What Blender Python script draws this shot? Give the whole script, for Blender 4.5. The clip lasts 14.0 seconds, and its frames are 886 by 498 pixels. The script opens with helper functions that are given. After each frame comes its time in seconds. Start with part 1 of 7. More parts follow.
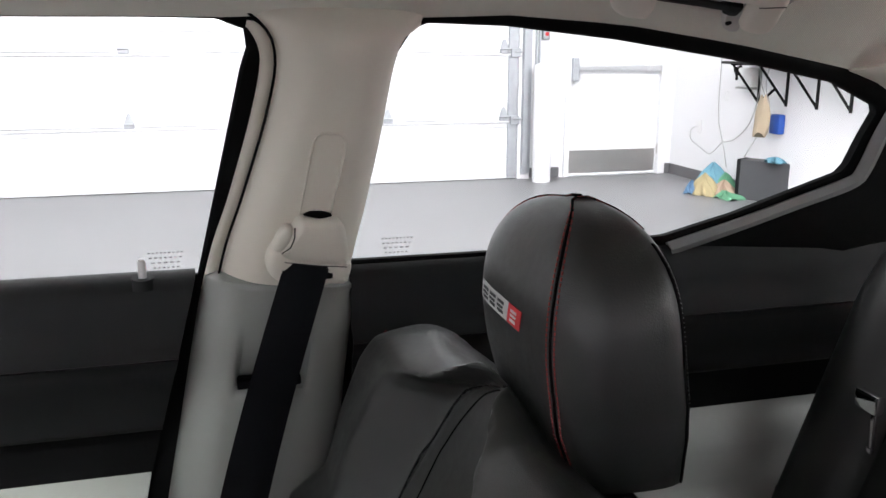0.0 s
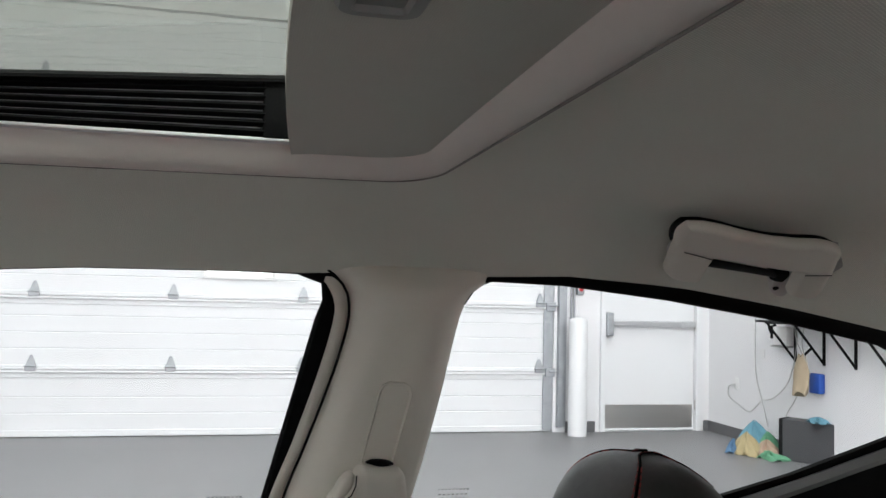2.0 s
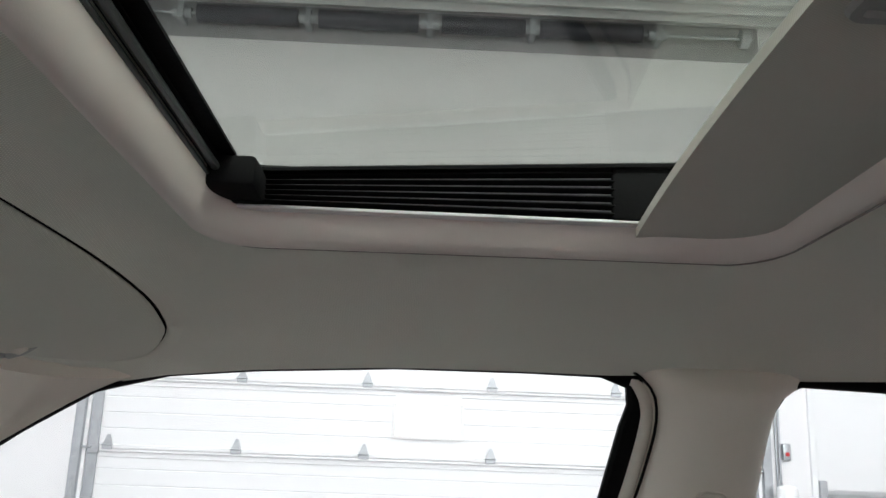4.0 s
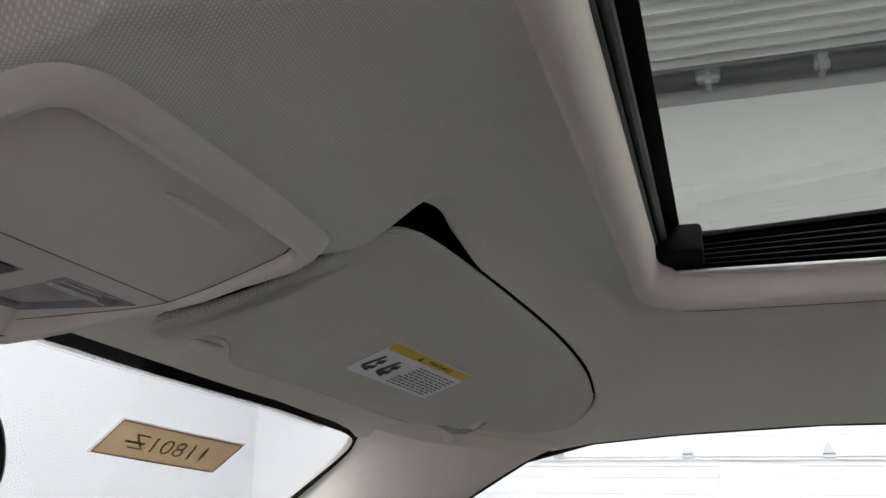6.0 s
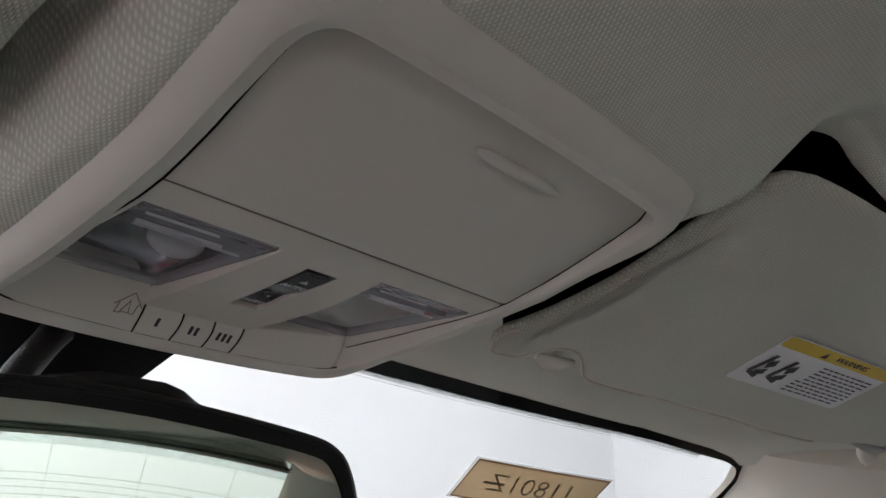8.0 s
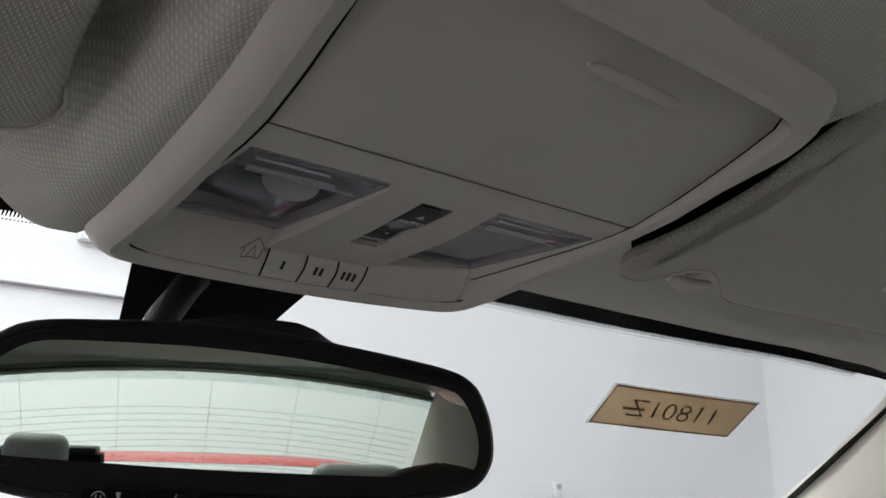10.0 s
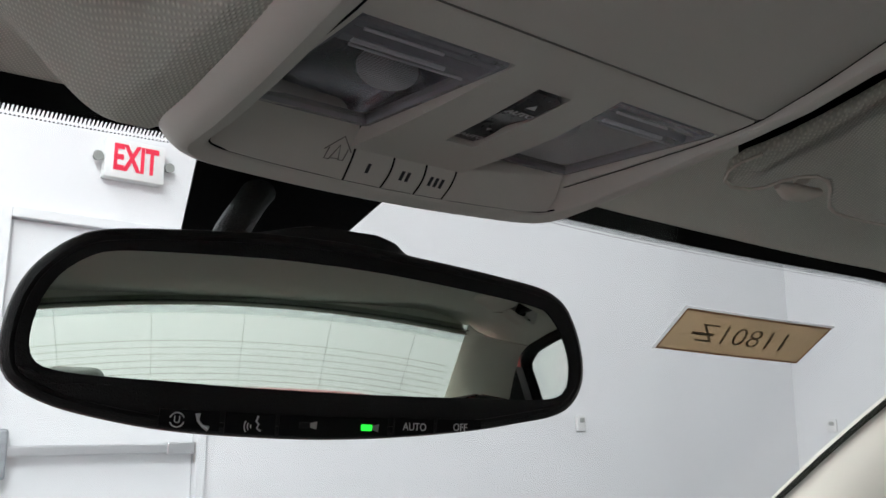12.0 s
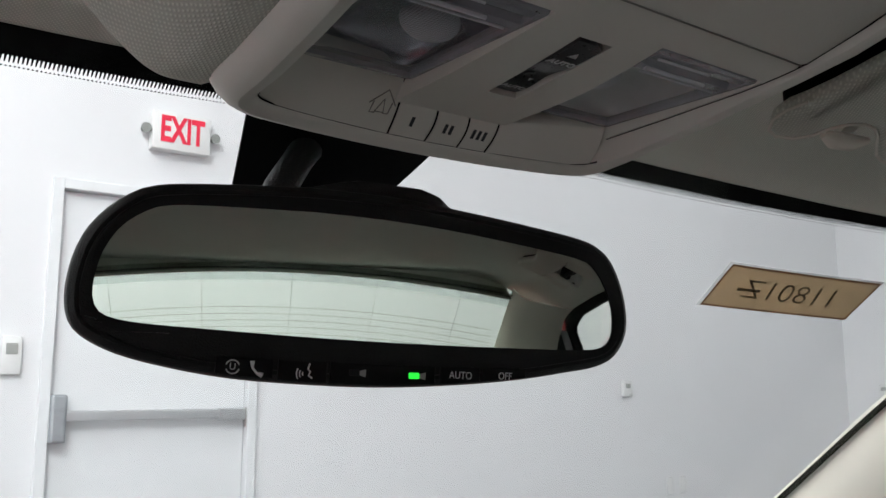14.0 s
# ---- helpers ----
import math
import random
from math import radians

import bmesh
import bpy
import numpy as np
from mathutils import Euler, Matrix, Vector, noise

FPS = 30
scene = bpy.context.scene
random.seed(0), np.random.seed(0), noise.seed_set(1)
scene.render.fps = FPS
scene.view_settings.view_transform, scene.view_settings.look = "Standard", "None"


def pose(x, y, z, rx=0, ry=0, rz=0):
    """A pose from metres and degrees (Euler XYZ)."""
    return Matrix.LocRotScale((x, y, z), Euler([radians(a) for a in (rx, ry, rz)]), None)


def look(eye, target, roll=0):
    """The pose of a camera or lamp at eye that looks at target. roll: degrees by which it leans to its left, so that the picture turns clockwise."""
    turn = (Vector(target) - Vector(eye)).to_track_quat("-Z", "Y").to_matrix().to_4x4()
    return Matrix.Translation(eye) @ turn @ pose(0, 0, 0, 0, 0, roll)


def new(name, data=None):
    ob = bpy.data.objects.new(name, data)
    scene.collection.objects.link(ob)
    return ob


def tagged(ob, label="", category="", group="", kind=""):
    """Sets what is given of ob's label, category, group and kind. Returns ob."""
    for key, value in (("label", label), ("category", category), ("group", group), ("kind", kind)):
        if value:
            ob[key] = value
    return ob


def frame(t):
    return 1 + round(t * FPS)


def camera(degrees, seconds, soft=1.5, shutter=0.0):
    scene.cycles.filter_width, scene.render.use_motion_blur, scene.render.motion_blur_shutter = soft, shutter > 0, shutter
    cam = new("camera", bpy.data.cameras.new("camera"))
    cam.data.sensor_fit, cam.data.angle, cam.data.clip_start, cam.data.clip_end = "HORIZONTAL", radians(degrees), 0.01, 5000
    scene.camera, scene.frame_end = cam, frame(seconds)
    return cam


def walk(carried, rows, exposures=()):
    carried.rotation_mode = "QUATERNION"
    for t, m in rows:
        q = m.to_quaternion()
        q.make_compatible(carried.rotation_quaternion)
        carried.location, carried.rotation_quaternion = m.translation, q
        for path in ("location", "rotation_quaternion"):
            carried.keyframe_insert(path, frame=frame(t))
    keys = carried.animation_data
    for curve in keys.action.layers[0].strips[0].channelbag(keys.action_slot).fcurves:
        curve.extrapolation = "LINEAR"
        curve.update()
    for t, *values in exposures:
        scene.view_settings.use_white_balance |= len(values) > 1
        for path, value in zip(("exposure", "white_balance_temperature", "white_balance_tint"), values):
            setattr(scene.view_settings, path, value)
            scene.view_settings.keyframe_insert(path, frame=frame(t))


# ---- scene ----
cam = camera(54.3, 14.0)
PATH = [
    (0, (-0.234, -0.332, 1.227), (1.645, -0.841, 0.768), 0.1),
    (0.3, (-0.27, -0.349, 1.242), (1.637, -0.808, 0.851), 0.5),
    (0.5, (-0.285, -0.351, 1.242), (1.638, -0.797, 0.921), 0.5),
    (1, (-0.296, -0.35, 1.247), (1.654, -0.791, 1.195), 0.8),
    (1.5, (-0.272, -0.337, 1.232), (1.681, -0.769, 1.25), 1.2),
    (2, (-0.261, -0.291, 1.232), (1.686, -0.735, 1.342), 1.4),
    (2.2, (-0.249, -0.271, 1.224), (1.69, -0.729, 1.395), 1.3),
    (4.5, (-0.243, -0.137, 1.15), (1.675, -0.017, 1.701), 2.5),
    (5, (-0.274, -0.12, 1.145), (1.615, 0.169, 1.735), 2.4),
    (5.5, (-0.299, -0.069, 1.147), (1.561, 0.36, 1.744), 1.9),
    (6, (-0.296, -0.029, 1.141), (1.51, 0.565, 1.762), 1.3),
    (6.5, (-0.288, -0.003, 1.134), (1.418, 0.807, 1.792), 1.2),
    (7, (-0.26, 0.021, 1.138), (1.328, 1.027, 1.821), 1.3),
    (7.2, (-0.245, 0.029, 1.14), (1.297, 1.098, 1.831), 1.4),
    (9.3, (-0.182, 0.038, 1.149), (1.13, 1.418, 1.762), -0.8),
    (9.5, (-0.184, 0.036, 1.149), (1.107, 1.444, 1.741), -0.6),
    (10, (-0.19, 0.039, 1.15), (1.045, 1.519, 1.683), -0.0),
    (10.5, (-0.191, 0.042, 1.151), (1.026, 1.554, 1.633), 0.1),
    (11, (-0.191, 0.058, 1.148), (1.022, 1.584, 1.597), 0.1),
    (11.5, (-0.189, 0.076, 1.144), (1.026, 1.608, 1.564), 0.0),
    (12, (-0.193, 0.092, 1.144), (1.031, 1.624, 1.538), -0.1),
    (12.5, (-0.194, 0.103, 1.143), (1.036, 1.634, 1.516), -0.3),
    (13, (-0.197, 0.103, 1.142), (1.027, 1.645, 1.492), -0.3),
    (13.5, (-0.197, 0.096, 1.143), (0.998, 1.664, 1.477), -0.4),
    (14, (-0.197, 0.087, 1.135), (0.954, 1.691, 1.457), -0.2),
]
EXPOSURES = [(0.0, 0.55, 6500, 14), (0.3, 0.25, 6500, 14), (0.6, -0.40, 6500, 13), (1.0, -0.35, 6500, 11), (1.5, -0.2, 6500, 10), (2.2, -0.12, 6500, 10), (4.3, -0.05, 6500, 10), (5.5, -0.05, 6500, 11), (7.2, 0.05, 6500, 11), (9.3, -0.42, 6450, 9), (10.0, -0.45, 6450, 9), (12.0, -0.56, 6450, 9), (14.0, -0.68, 6500, 9)]
walk(cam, [(r[0], look(*r[1:])) for r in PATH], EXPOSURES)


# ---------------------------------------------------------------- world, light
world = bpy.data.worlds.new("world")
scene.world = world
world.use_nodes = True
wn = world.node_tree.nodes
wn["Background"].inputs[0].default_value = (0.9, 0.95, 1.0, 1)
wn["Background"].inputs[1].default_value = 0.02

XC = 0.022          # middle plane of the car
CEIL = 5.43         # height of the hall's ceiling


# ---------------------------------------------------------------- helpers
def empty(name, loc, label, category, group="", kind=""):
    ob = new(name)
    ob.location = loc
    ob.empty_display_size = 0.05
    return tagged(ob, label, category, group, kind)


def adopt(ob, parent):
    if parent is not None:
        inv = Matrix.Translation(-parent.location)
        if parent.parent is not None:
            inv = Matrix.Translation(-parent.location)
        ob.parent = parent
        ob.matrix_parent_inverse = inv if parent.type == "EMPTY" else Matrix.Identity(4)
    return ob


def part(name, bm, material, parent=None, label="", smooth=True, angle=40):
    me = bpy.data.meshes.new(name)
    bmesh.ops.recalc_face_normals(bm, faces=bm.faces)
    if smooth:
        lim = radians(angle)
        for f in bm.faces:
            f.smooth = True
        for e in bm.edges:
            if len(e.link_faces) == 2 and e.calc_face_angle(0) > lim:
                e.smooth = False
    bm.to_mesh(me)
    bm.free()
    ob = new(name, me)
    for m in (material if isinstance(material, (list, tuple)) else [material]):
        me.materials.append(m)
    if label:
        ob["label"] = label
    return adopt(ob, parent)


def box(bm, lo, hi, bevel=0.0, seg=2, m=None):
    c = [(a + b) / 2 for a, b in zip(lo, hi)]
    s = [b - a for a, b in zip(lo, hi)]
    mat = Matrix.LocRotScale(c, None, s)
    r = bmesh.ops.create_cube(bm, size=1, matrix=(m @ mat) if m else mat)
    vs = r["verts"]
    if bevel > 0:
        es = list({e for v in vs for e in v.link_edges})
        bmesh.ops.bevel(bm, geom=es, offset=bevel, segments=seg, profile=0.5, affect="EDGES")
    return bm


def cyl(bm, p, q, r, seg=16, r2=None, caps=True):
    p, q = Vector(p), Vector(q)
    d = q - p
    m = Matrix.Translation((p + q) / 2) @ d.to_track_quat("Z", "Y").to_matrix().to_4x4()
    bmesh.ops.create_cone(bm, cap_ends=caps, segments=seg, radius1=r, radius2=r if r2 is None else r2, depth=d.length, matrix=m)
    return bm


def tube(bm, pts, r, seg=8, caps=True):
    """A round tube along a line of points; r may be one radius or one for each point."""
    pts = [Vector(p) for p in pts]
    n = len(pts)
    rs = r if isinstance(r, (list, tuple)) else [r] * n
    rings = []
    up = Vector((0, 0, 1))
    for i, p in enumerate(pts):
        d = (pts[min(i + 1, n - 1)] - pts[max(i - 1, 0)]).normalized()
        a = d.cross(up)
        if a.length < 1e-3:
            a = d.cross(Vector((1, 0, 0)))
        a.normalize()
        b = a.cross(d).normalized()
        up = b
        rings.append([bm.verts.new(p + rs[i] * (math.cos(k * 2 * math.pi / seg) * a + math.sin(k * 2 * math.pi / seg) * b)) for k in range(seg)])
    for A, B in zip(rings, rings[1:]):
        for k in range(seg):
            bm.faces.new((A[k], A[(k + 1) % seg], B[(k + 1) % seg], B[k]))
    if caps:
        bm.faces.new(rings[0][::-1])
        bm.faces.new(rings[-1])
    return bm


def loft(bm, rings, closed=True, caps=True):
    """Joins rings of equal length with faces."""
    vs = [[bm.verts.new(p) for p in ring] for ring in rings]
    n = len(vs[0])
    for A, B in zip(vs, vs[1:]):
        for k in range(n if closed else n - 1):
            bm.faces.new((A[k], A[(k + 1) % n], B[(k + 1) % n], B[k]))
    if caps and closed:
        bm.faces.new(vs[0][::-1])
        bm.faces.new(vs[-1])
    return vs


def sheet(bm, rows, thick, skip=None):
    """A bent sheet with thickness: rows of points; skip(i, j) leaves a cell out. Thickness goes to the side of the normals."""
    n, m = len(rows), len(rows[0])
    P = np.array([[list(p) for p in r] for r in rows], float)
    du = np.gradient(P, axis=0)
    dv = np.gradient(P, axis=1)
    N = np.cross(du, dv)
    N /= np.maximum(np.linalg.norm(N, axis=2, keepdims=True), 1e-9)
    A = [[bm.verts.new(P[i, j]) for j in range(m)] for i in range(n)]
    B = [[bm.verts.new(P[i, j] + thick * N[i, j]) for j in range(m)] for i in range(n)]
    have = {(i, j) for i in range(n - 1) for j in range(m - 1) if not (skip and skip(i, j))}
    for i, j in have:
        bm.faces.new((A[i][j], A[i + 1][j], A[i + 1][j + 1], A[i][j + 1]))
        bm.faces.new((B[i][j], B[i][j + 1], B[i + 1][j + 1], B[i + 1][j]))
        for di, dj, (a, b) in ((-1, 0, ((i, j), (i, j + 1))), (1, 0, ((i + 1, j), (i + 1, j + 1))), (0, -1, ((i, j), (i + 1, j))), (0, 1, ((i, j + 1), (i + 1, j + 1)))):
            if (i + di, j + dj) not in have:
                bm.faces.new((A[a[0]][a[1]], A[b[0]][b[1]], B[b[0]][b[1]], B[a[0]][a[1]]))
    loose = [v for v in bm.verts if not v.link_faces]
    bmesh.ops.delete(bm, geom=loose, context="VERTS")
    return bm


def curve_pts(ctrl, n):
    """n points on a smooth line through the control points."""
    C = np.array(ctrl, float)
    d = np.r_[0, np.cumsum(np.linalg.norm(np.diff(C, axis=0), axis=1) ** 0.6)]
    out = []
    for t in np.linspace(0, d[-1], n):
        i = min(int(np.searchsorted(d, t, side="right")) - 1, len(C) - 2)
        k = (t - d[i]) / (d[i + 1] - d[i])
        p0, p1, p2, p3 = C[max(i - 1, 0)], C[i], C[i + 1], C[min(i + 2, len(C) - 1)]
        out.append(0.5 * ((2 * p1) + (p2 - p0) * k + (2 * p0 - 5 * p1 + 4 * p2 - p3) * k * k + (3 * p1 - p0 - 3 * p2 + p3) * k ** 3))
    return out


def rrect(x0, x1, y0, y1, r, seg=6):
    """A rounded rectangle's outline, counter-clockwise."""
    pts = []
    for cx, cy, a in ((x1 - r, y0 + r, -90), (x1 - r, y1 - r, 0), (x0 + r, y1 - r, 90), (x0 + r, y0 + r, 180)):
        for k in range(seg + 1):
            t = radians(a + 90 * k / seg)
            pts.append((cx + r * math.cos(t), cy + r * math.sin(t)))
    return pts


def inset(pts, d):
    """A closed outline moved inwards by d (counter-clockwise outlines)."""
    n = len(pts)
    out = []
    for i in range(n):
        a, b, c = Vector(pts[i - 1]), Vector(pts[i]), Vector(pts[(i + 1) % n])
        e1, e2 = (b - a), (c - b)
        n1 = Vector((-e1.y, e1.x)).normalized() if e1.length > 1e-7 else Vector((0, 0))
        n2 = Vector((-e2.y, e2.x)).normalized() if e2.length > 1e-7 else Vector((0, 0))
        nn = n1 + n2
        nn = nn.normalized() if nn.length > 1e-6 else n1
        out.append((b.x + nn.x * d, b.y + nn.y * d))
    return out


def pad(bm, outline, top, bottom, r=0.003, seg=3, place=lambda x, y, z: (x, y, z)):
    """A plate with rounded edges from an outline; place() sets it into the world."""
    rings = []
    for k in range(seg + 1):
        a = math.pi / 2 * k / seg
        rings.append([place(x, y, bottom + r * (1 - math.cos(a))) for x, y in inset(outline, r * (1 - math.sin(a)))])
    rings2 = []
    for k in range(seg + 1):
        a = math.pi / 2 * k / seg
        rings2.append([place(x, y, top - r * (1 - math.sin(a))) for x, y in inset(outline, r * (1 - math.cos(a)))])
    loft(bm, rings + rings2)
    return bm


def text_mesh(body, size, material, m, name="lettering", parent=None, extrude=0.0002, label="", bold=0.0):
    cu = bpy.data.curves.new(name, "FONT")
    cu.body, cu.size, cu.extrude = body, size, extrude
    cu.align_x, cu.align_y = "CENTER", "CENTER"
    cu.resolution_u = 3
    cu.offset = bold
    tmp = new("tmp_text", cu)
    me = bpy.data.meshes.new_from_object(tmp.evaluated_get(bpy.context.evaluated_depsgraph_get()))
    bpy.data.objects.remove(tmp)
    me.transform(m)
    me.materials.clear()
    me.materials.append(material)
    ob = new(name, me)
    if label:
        ob["label"] = label
    return adopt(ob, parent)


def frame_of(o, ax, ay):
    """A matrix with its origin at o, x along ax, y near ay, z = x cross y."""
    ax = Vector(ax).normalized()
    az = ax.cross(Vector(ay)).normalized()
    ay = az.cross(ax)
    m = Matrix((ax, ay, az)).transposed().to_4x4()
    m.translation = Vector(o)
    return m


# ---------------------------------------------------------------- materials
def material(name, color, rough=0.6, metal=0.0, var=0.06, scale=8.0, bump=0.0, bump_scale=300.0, spec=0.5, rvar=0.1, sheen=0.0, coat=0.0):
    """A surface whose colour varies at two scales, with fine relief."""
    m = bpy.data.materials.new(name)
    m.use_nodes = True
    nt = m.node_tree
    n, l = nt.nodes, nt.links
    b = n["Principled BSDF"]
    b.inputs["Metallic"].default_value = metal
    b.inputs["Specular IOR Level"].default_value = spec
    b.inputs["Sheen Weight"].default_value = sheen
    b.inputs["Coat Weight"].default_value = coat
    tc = n.new("ShaderNodeTexCoord")
    big = n.new("ShaderNodeTexNoise")
    big.inputs["Scale"].default_value = scale
    big.inputs["Detail"].default_value = 4
    fine = n.new("ShaderNodeTexNoise")
    fine.inputs["Scale"].default_value = scale * 14
    fine.inputs["Detail"].default_value = 3
    l.new(tc.outputs["Object"], big.inputs["Vector"])
    l.new(tc.outputs["Object"], fine.inputs["Vector"])
    add = n.new("ShaderNodeMath")
    add.operation = "MULTIPLY_ADD"
    add.inputs[1].default_value = 0.35
    l.new(fine.outputs["Fac"], add.inputs[0])
    l.new(big.outputs["Fac"], add.inputs[2])
    mp = n.new("ShaderNodeMapRange")
    mp.inputs["From Min"].default_value, mp.inputs["From Max"].default_value = 0.35, 1.0
    mp.inputs["To Min"].default_value, mp.inputs["To Max"].default_value = 1 - var, 1 + var
    l.new(add.outputs[0], mp.inputs["Value"])
    mul = n.new("ShaderNodeVectorMath")
    mul.operation = "SCALE"
    mul.inputs[0].default_value = color
    l.new(mp.outputs[0], mul.inputs["Scale"])
    l.new(mul.outputs["Vector"], b.inputs["Base Color"])
    rr = n.new("ShaderNodeMapRange")
    rr.inputs["To Min"].default_value, rr.inputs["To Max"].default_value = max(rough - rvar, 0.02), min(rough + rvar, 1)
    l.new(fine.outputs["Fac"], rr.inputs["Value"])
    l.new(rr.outputs[0], b.inputs["Roughness"])
    if bump > 0:
        g = n.new("ShaderNodeTexNoise")
        g.inputs["Scale"].default_value = bump_scale
        g.inputs["Detail"].default_value = 2
        l.new(tc.outputs["Object"], g.inputs["Vector"])
        bp = n.new("ShaderNodeBump")
        bp.inputs["Strength"].default_value = bump
        bp.inputs["Distance"].default_value = 0.001
        l.new(g.outputs["Fac"], bp.inputs["Height"])
        l.new(bp.outputs["Normal"], b.inputs["Normal"])
    return m


def fabric(name, color, period=0.0019, depth=0.5, dark=0.72):
    """Knitted headliner cloth: rows of small loops, set off from row to row."""
    m = material(name, color, 0.95, var=0.05, scale=3.0, spec=0.15, sheen=0.15)
    nt = m.node_tree
    n, l = nt.nodes, nt.links
    b = n["Principled BSDF"]
    tc = n.new("ShaderNodeTexCoord")
    w = []
    for ang in (32, -32):
        mp = n.new("ShaderNodeMapping")
        mp.inputs["Rotation"].default_value = (0, 0, radians(ang))
        l.new(tc.outputs["Object"], mp.inputs["Vector"])
        wv = n.new("ShaderNodeTexWave")
        wv.wave_type, wv.bands_direction = "BANDS", "X"
        wv.inputs["Scale"].default_value = 0.314 / period
        wv.inputs["Distortion"].default_value = 0.4
        wv.inputs["Detail"].default_value = 0
        l.new(mp.outputs[0], wv.inputs["Vector"])
        w.append(wv)
    mul = n.new("ShaderNodeMath")
    mul.operation = "MULTIPLY"
    l.new(w[0].outputs["Fac"], mul.inputs[0])
    l.new(w[1].outputs["Fac"], mul.inputs[1])
    bp = n.new("ShaderNodeBump")
    bp.inputs["Strength"].default_value = depth
    bp.inputs["Distance"].default_value = 0.0006
    l.new(mul.outputs[0], bp.inputs["Height"])
    l.new(bp.outputs["Normal"], b.inputs["Normal"])
    old = b.inputs["Base Color"].links[0].from_socket
    mr = n.new("ShaderNodeMapRange")
    mr.inputs["To Min"].default_value, mr.inputs["To Max"].default_value = dark, 1.12
    l.new(mul.outputs[0], mr.inputs["Value"])
    sc = n.new("ShaderNodeVectorMath")
    sc.operation = "SCALE"
    l.new(old, sc.inputs[0])
    l.new(mr.outputs[0], sc.inputs["Scale"])
    l.new(sc.outputs["Vector"], b.inputs["Base Color"])
    return m


def glass(name, tint, gloss=0.04, rough=0.0):
    """A thin pane: it lets tinted light through and mirrors a little, more at a slant."""
    m = bpy.data.materials.new(name)
    m.use_nodes = True
    nt = m.node_tree
    n, l = nt.nodes, nt.links
    n.remove(n["Principled BSDF"])
    tr = n.new("ShaderNodeBsdfTransparent")
    tr.inputs["Color"].default_value = (*tint, 1)
    gl = n.new("ShaderNodeBsdfGlossy")
    gl.inputs["Roughness"].default_value = rough
    lw = n.new("ShaderNodeLayerWeight")
    lw.inputs["Blend"].default_value = 0.5
    pw = n.new("ShaderNodeMath")
    pw.operation = "POWER"
    pw.inputs[1].default_value = 4.0
    l.new(lw.outputs["Facing"], pw.inputs[0])
    fr = n.new("ShaderNodeMapRange")
    fr.inputs["To Min"].default_value, fr.inputs["To Max"].default_value = gloss * 0.5, 0.35
    l.new(pw.outputs[0], fr.inputs["Value"])
    mx = n.new("ShaderNodeMixShader")
    l.new(fr.outputs[0], mx.inputs[0])
    l.new(tr.outputs[0], mx.inputs[1])
    l.new(gl.outputs[0], mx.inputs[2])
    l.new(mx.outputs[0], n["Material Output"].inputs["Surface"])
    return m


def glow(name, color, strength):
    m = bpy.data.materials.new(name)
    m.use_nodes = True
    b = m.node_tree.nodes["Principled BSDF"]
    b.inputs["Base Color"].default_value = (*color, 1)
    b.inputs["Emission Color"].default_value = (*color, 1)
    b.inputs["Emission Strength"].default_value = strength
    return m


M_CLOTH = fabric("headliner_cloth", (0.76, 0.775, 0.69), 0.0017, 0.6, 0.80)
M_VISOR = fabric("visor_cloth", (0.66, 0.67, 0.59), 0.0017, 0.6, 0.80)
M_TRIM = material("beige_plastic", (0.66, 0.62, 0.545), 0.62, var=0.03, scale=5, bump=0.12, bump_scale=900)
M_LIP = material("sunroof_lip_vinyl", (0.70, 0.65, 0.605), 0.6, var=0.04, scale=6, bump=0.1, bump_scale=700)
M_GREY = material("grey_plastic", (0.36, 0.37, 0.35), 0.6, var=0.05, scale=5, bump=0.15, bump_scale=800)
M_LIGHTGREY = material("light_grey_plastic", (0.27, 0.28, 0.265), 0.55, var=0.05, scale=5, bump=0.15, bump_scale=800)
M_DARK = material("dark_slate_plastic", (0.011, 0.0115, 0.0125), 0.58, var=0.15, scale=5, bump=0.25, bump_scale=900, spec=0.2)
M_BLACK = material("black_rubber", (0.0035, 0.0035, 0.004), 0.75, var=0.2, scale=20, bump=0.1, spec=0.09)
M_BLACKGLOSS = material("black_satin_plastic", (0.006, 0.006, 0.0065), 0.45, var=0.15, scale=20, bump=0.5, bump_scale=1400, spec=0.25)
M_LEATHER = material("black_leather", (0.021, 0.0212, 0.0212), 0.42, var=0.2, scale=8, bump=0.22, bump_scale=700, spec=0.55)
M_WEB = material("black_webbing", (0.005, 0.005, 0.007), 0.75, var=0.15, scale=30, bump=0.4, bump_scale=1200, spec=0.12)
M_THREAD = material("dark_red_thread", (0.26, 0.04, 0.036), 0.8, var=0.3, scale=200)
M_ALU = material("brushed_aluminium", (0.72, 0.73, 0.74), 0.35, 1.0, var=0.08, scale=30, bump=0.05)
M_STEEL = material("stainless_steel", (0.50, 0.49, 0.47), 0.38, 1.0, var=0.1, scale=14, bump=0.05)
M_ZINC = material("galvanised_steel", (0.42, 0.44, 0.46), 0.5, 0.8, var=0.2, scale=25, bump=0.1)
M_CHROME = material("chrome", (0.8, 0.8, 0.8), 0.12, 1.0, var=0.02)
M_MIRROR = material("mirror_silver", (0.64, 0.69, 0.645), 0.004, 1.0, var=0.0, rvar=0.0)
M_PAINT = material("white_wall_paint", (0.78, 0.78, 0.79), 0.75, var=0.025, scale=0.8, bump=0.06, bump_scale=160)
M_DOORWHITE = material("white_door_enamel", (0.78, 0.79, 0.80), 0.4, var=0.03, scale=1.5, bump=0.03, bump_scale=60)
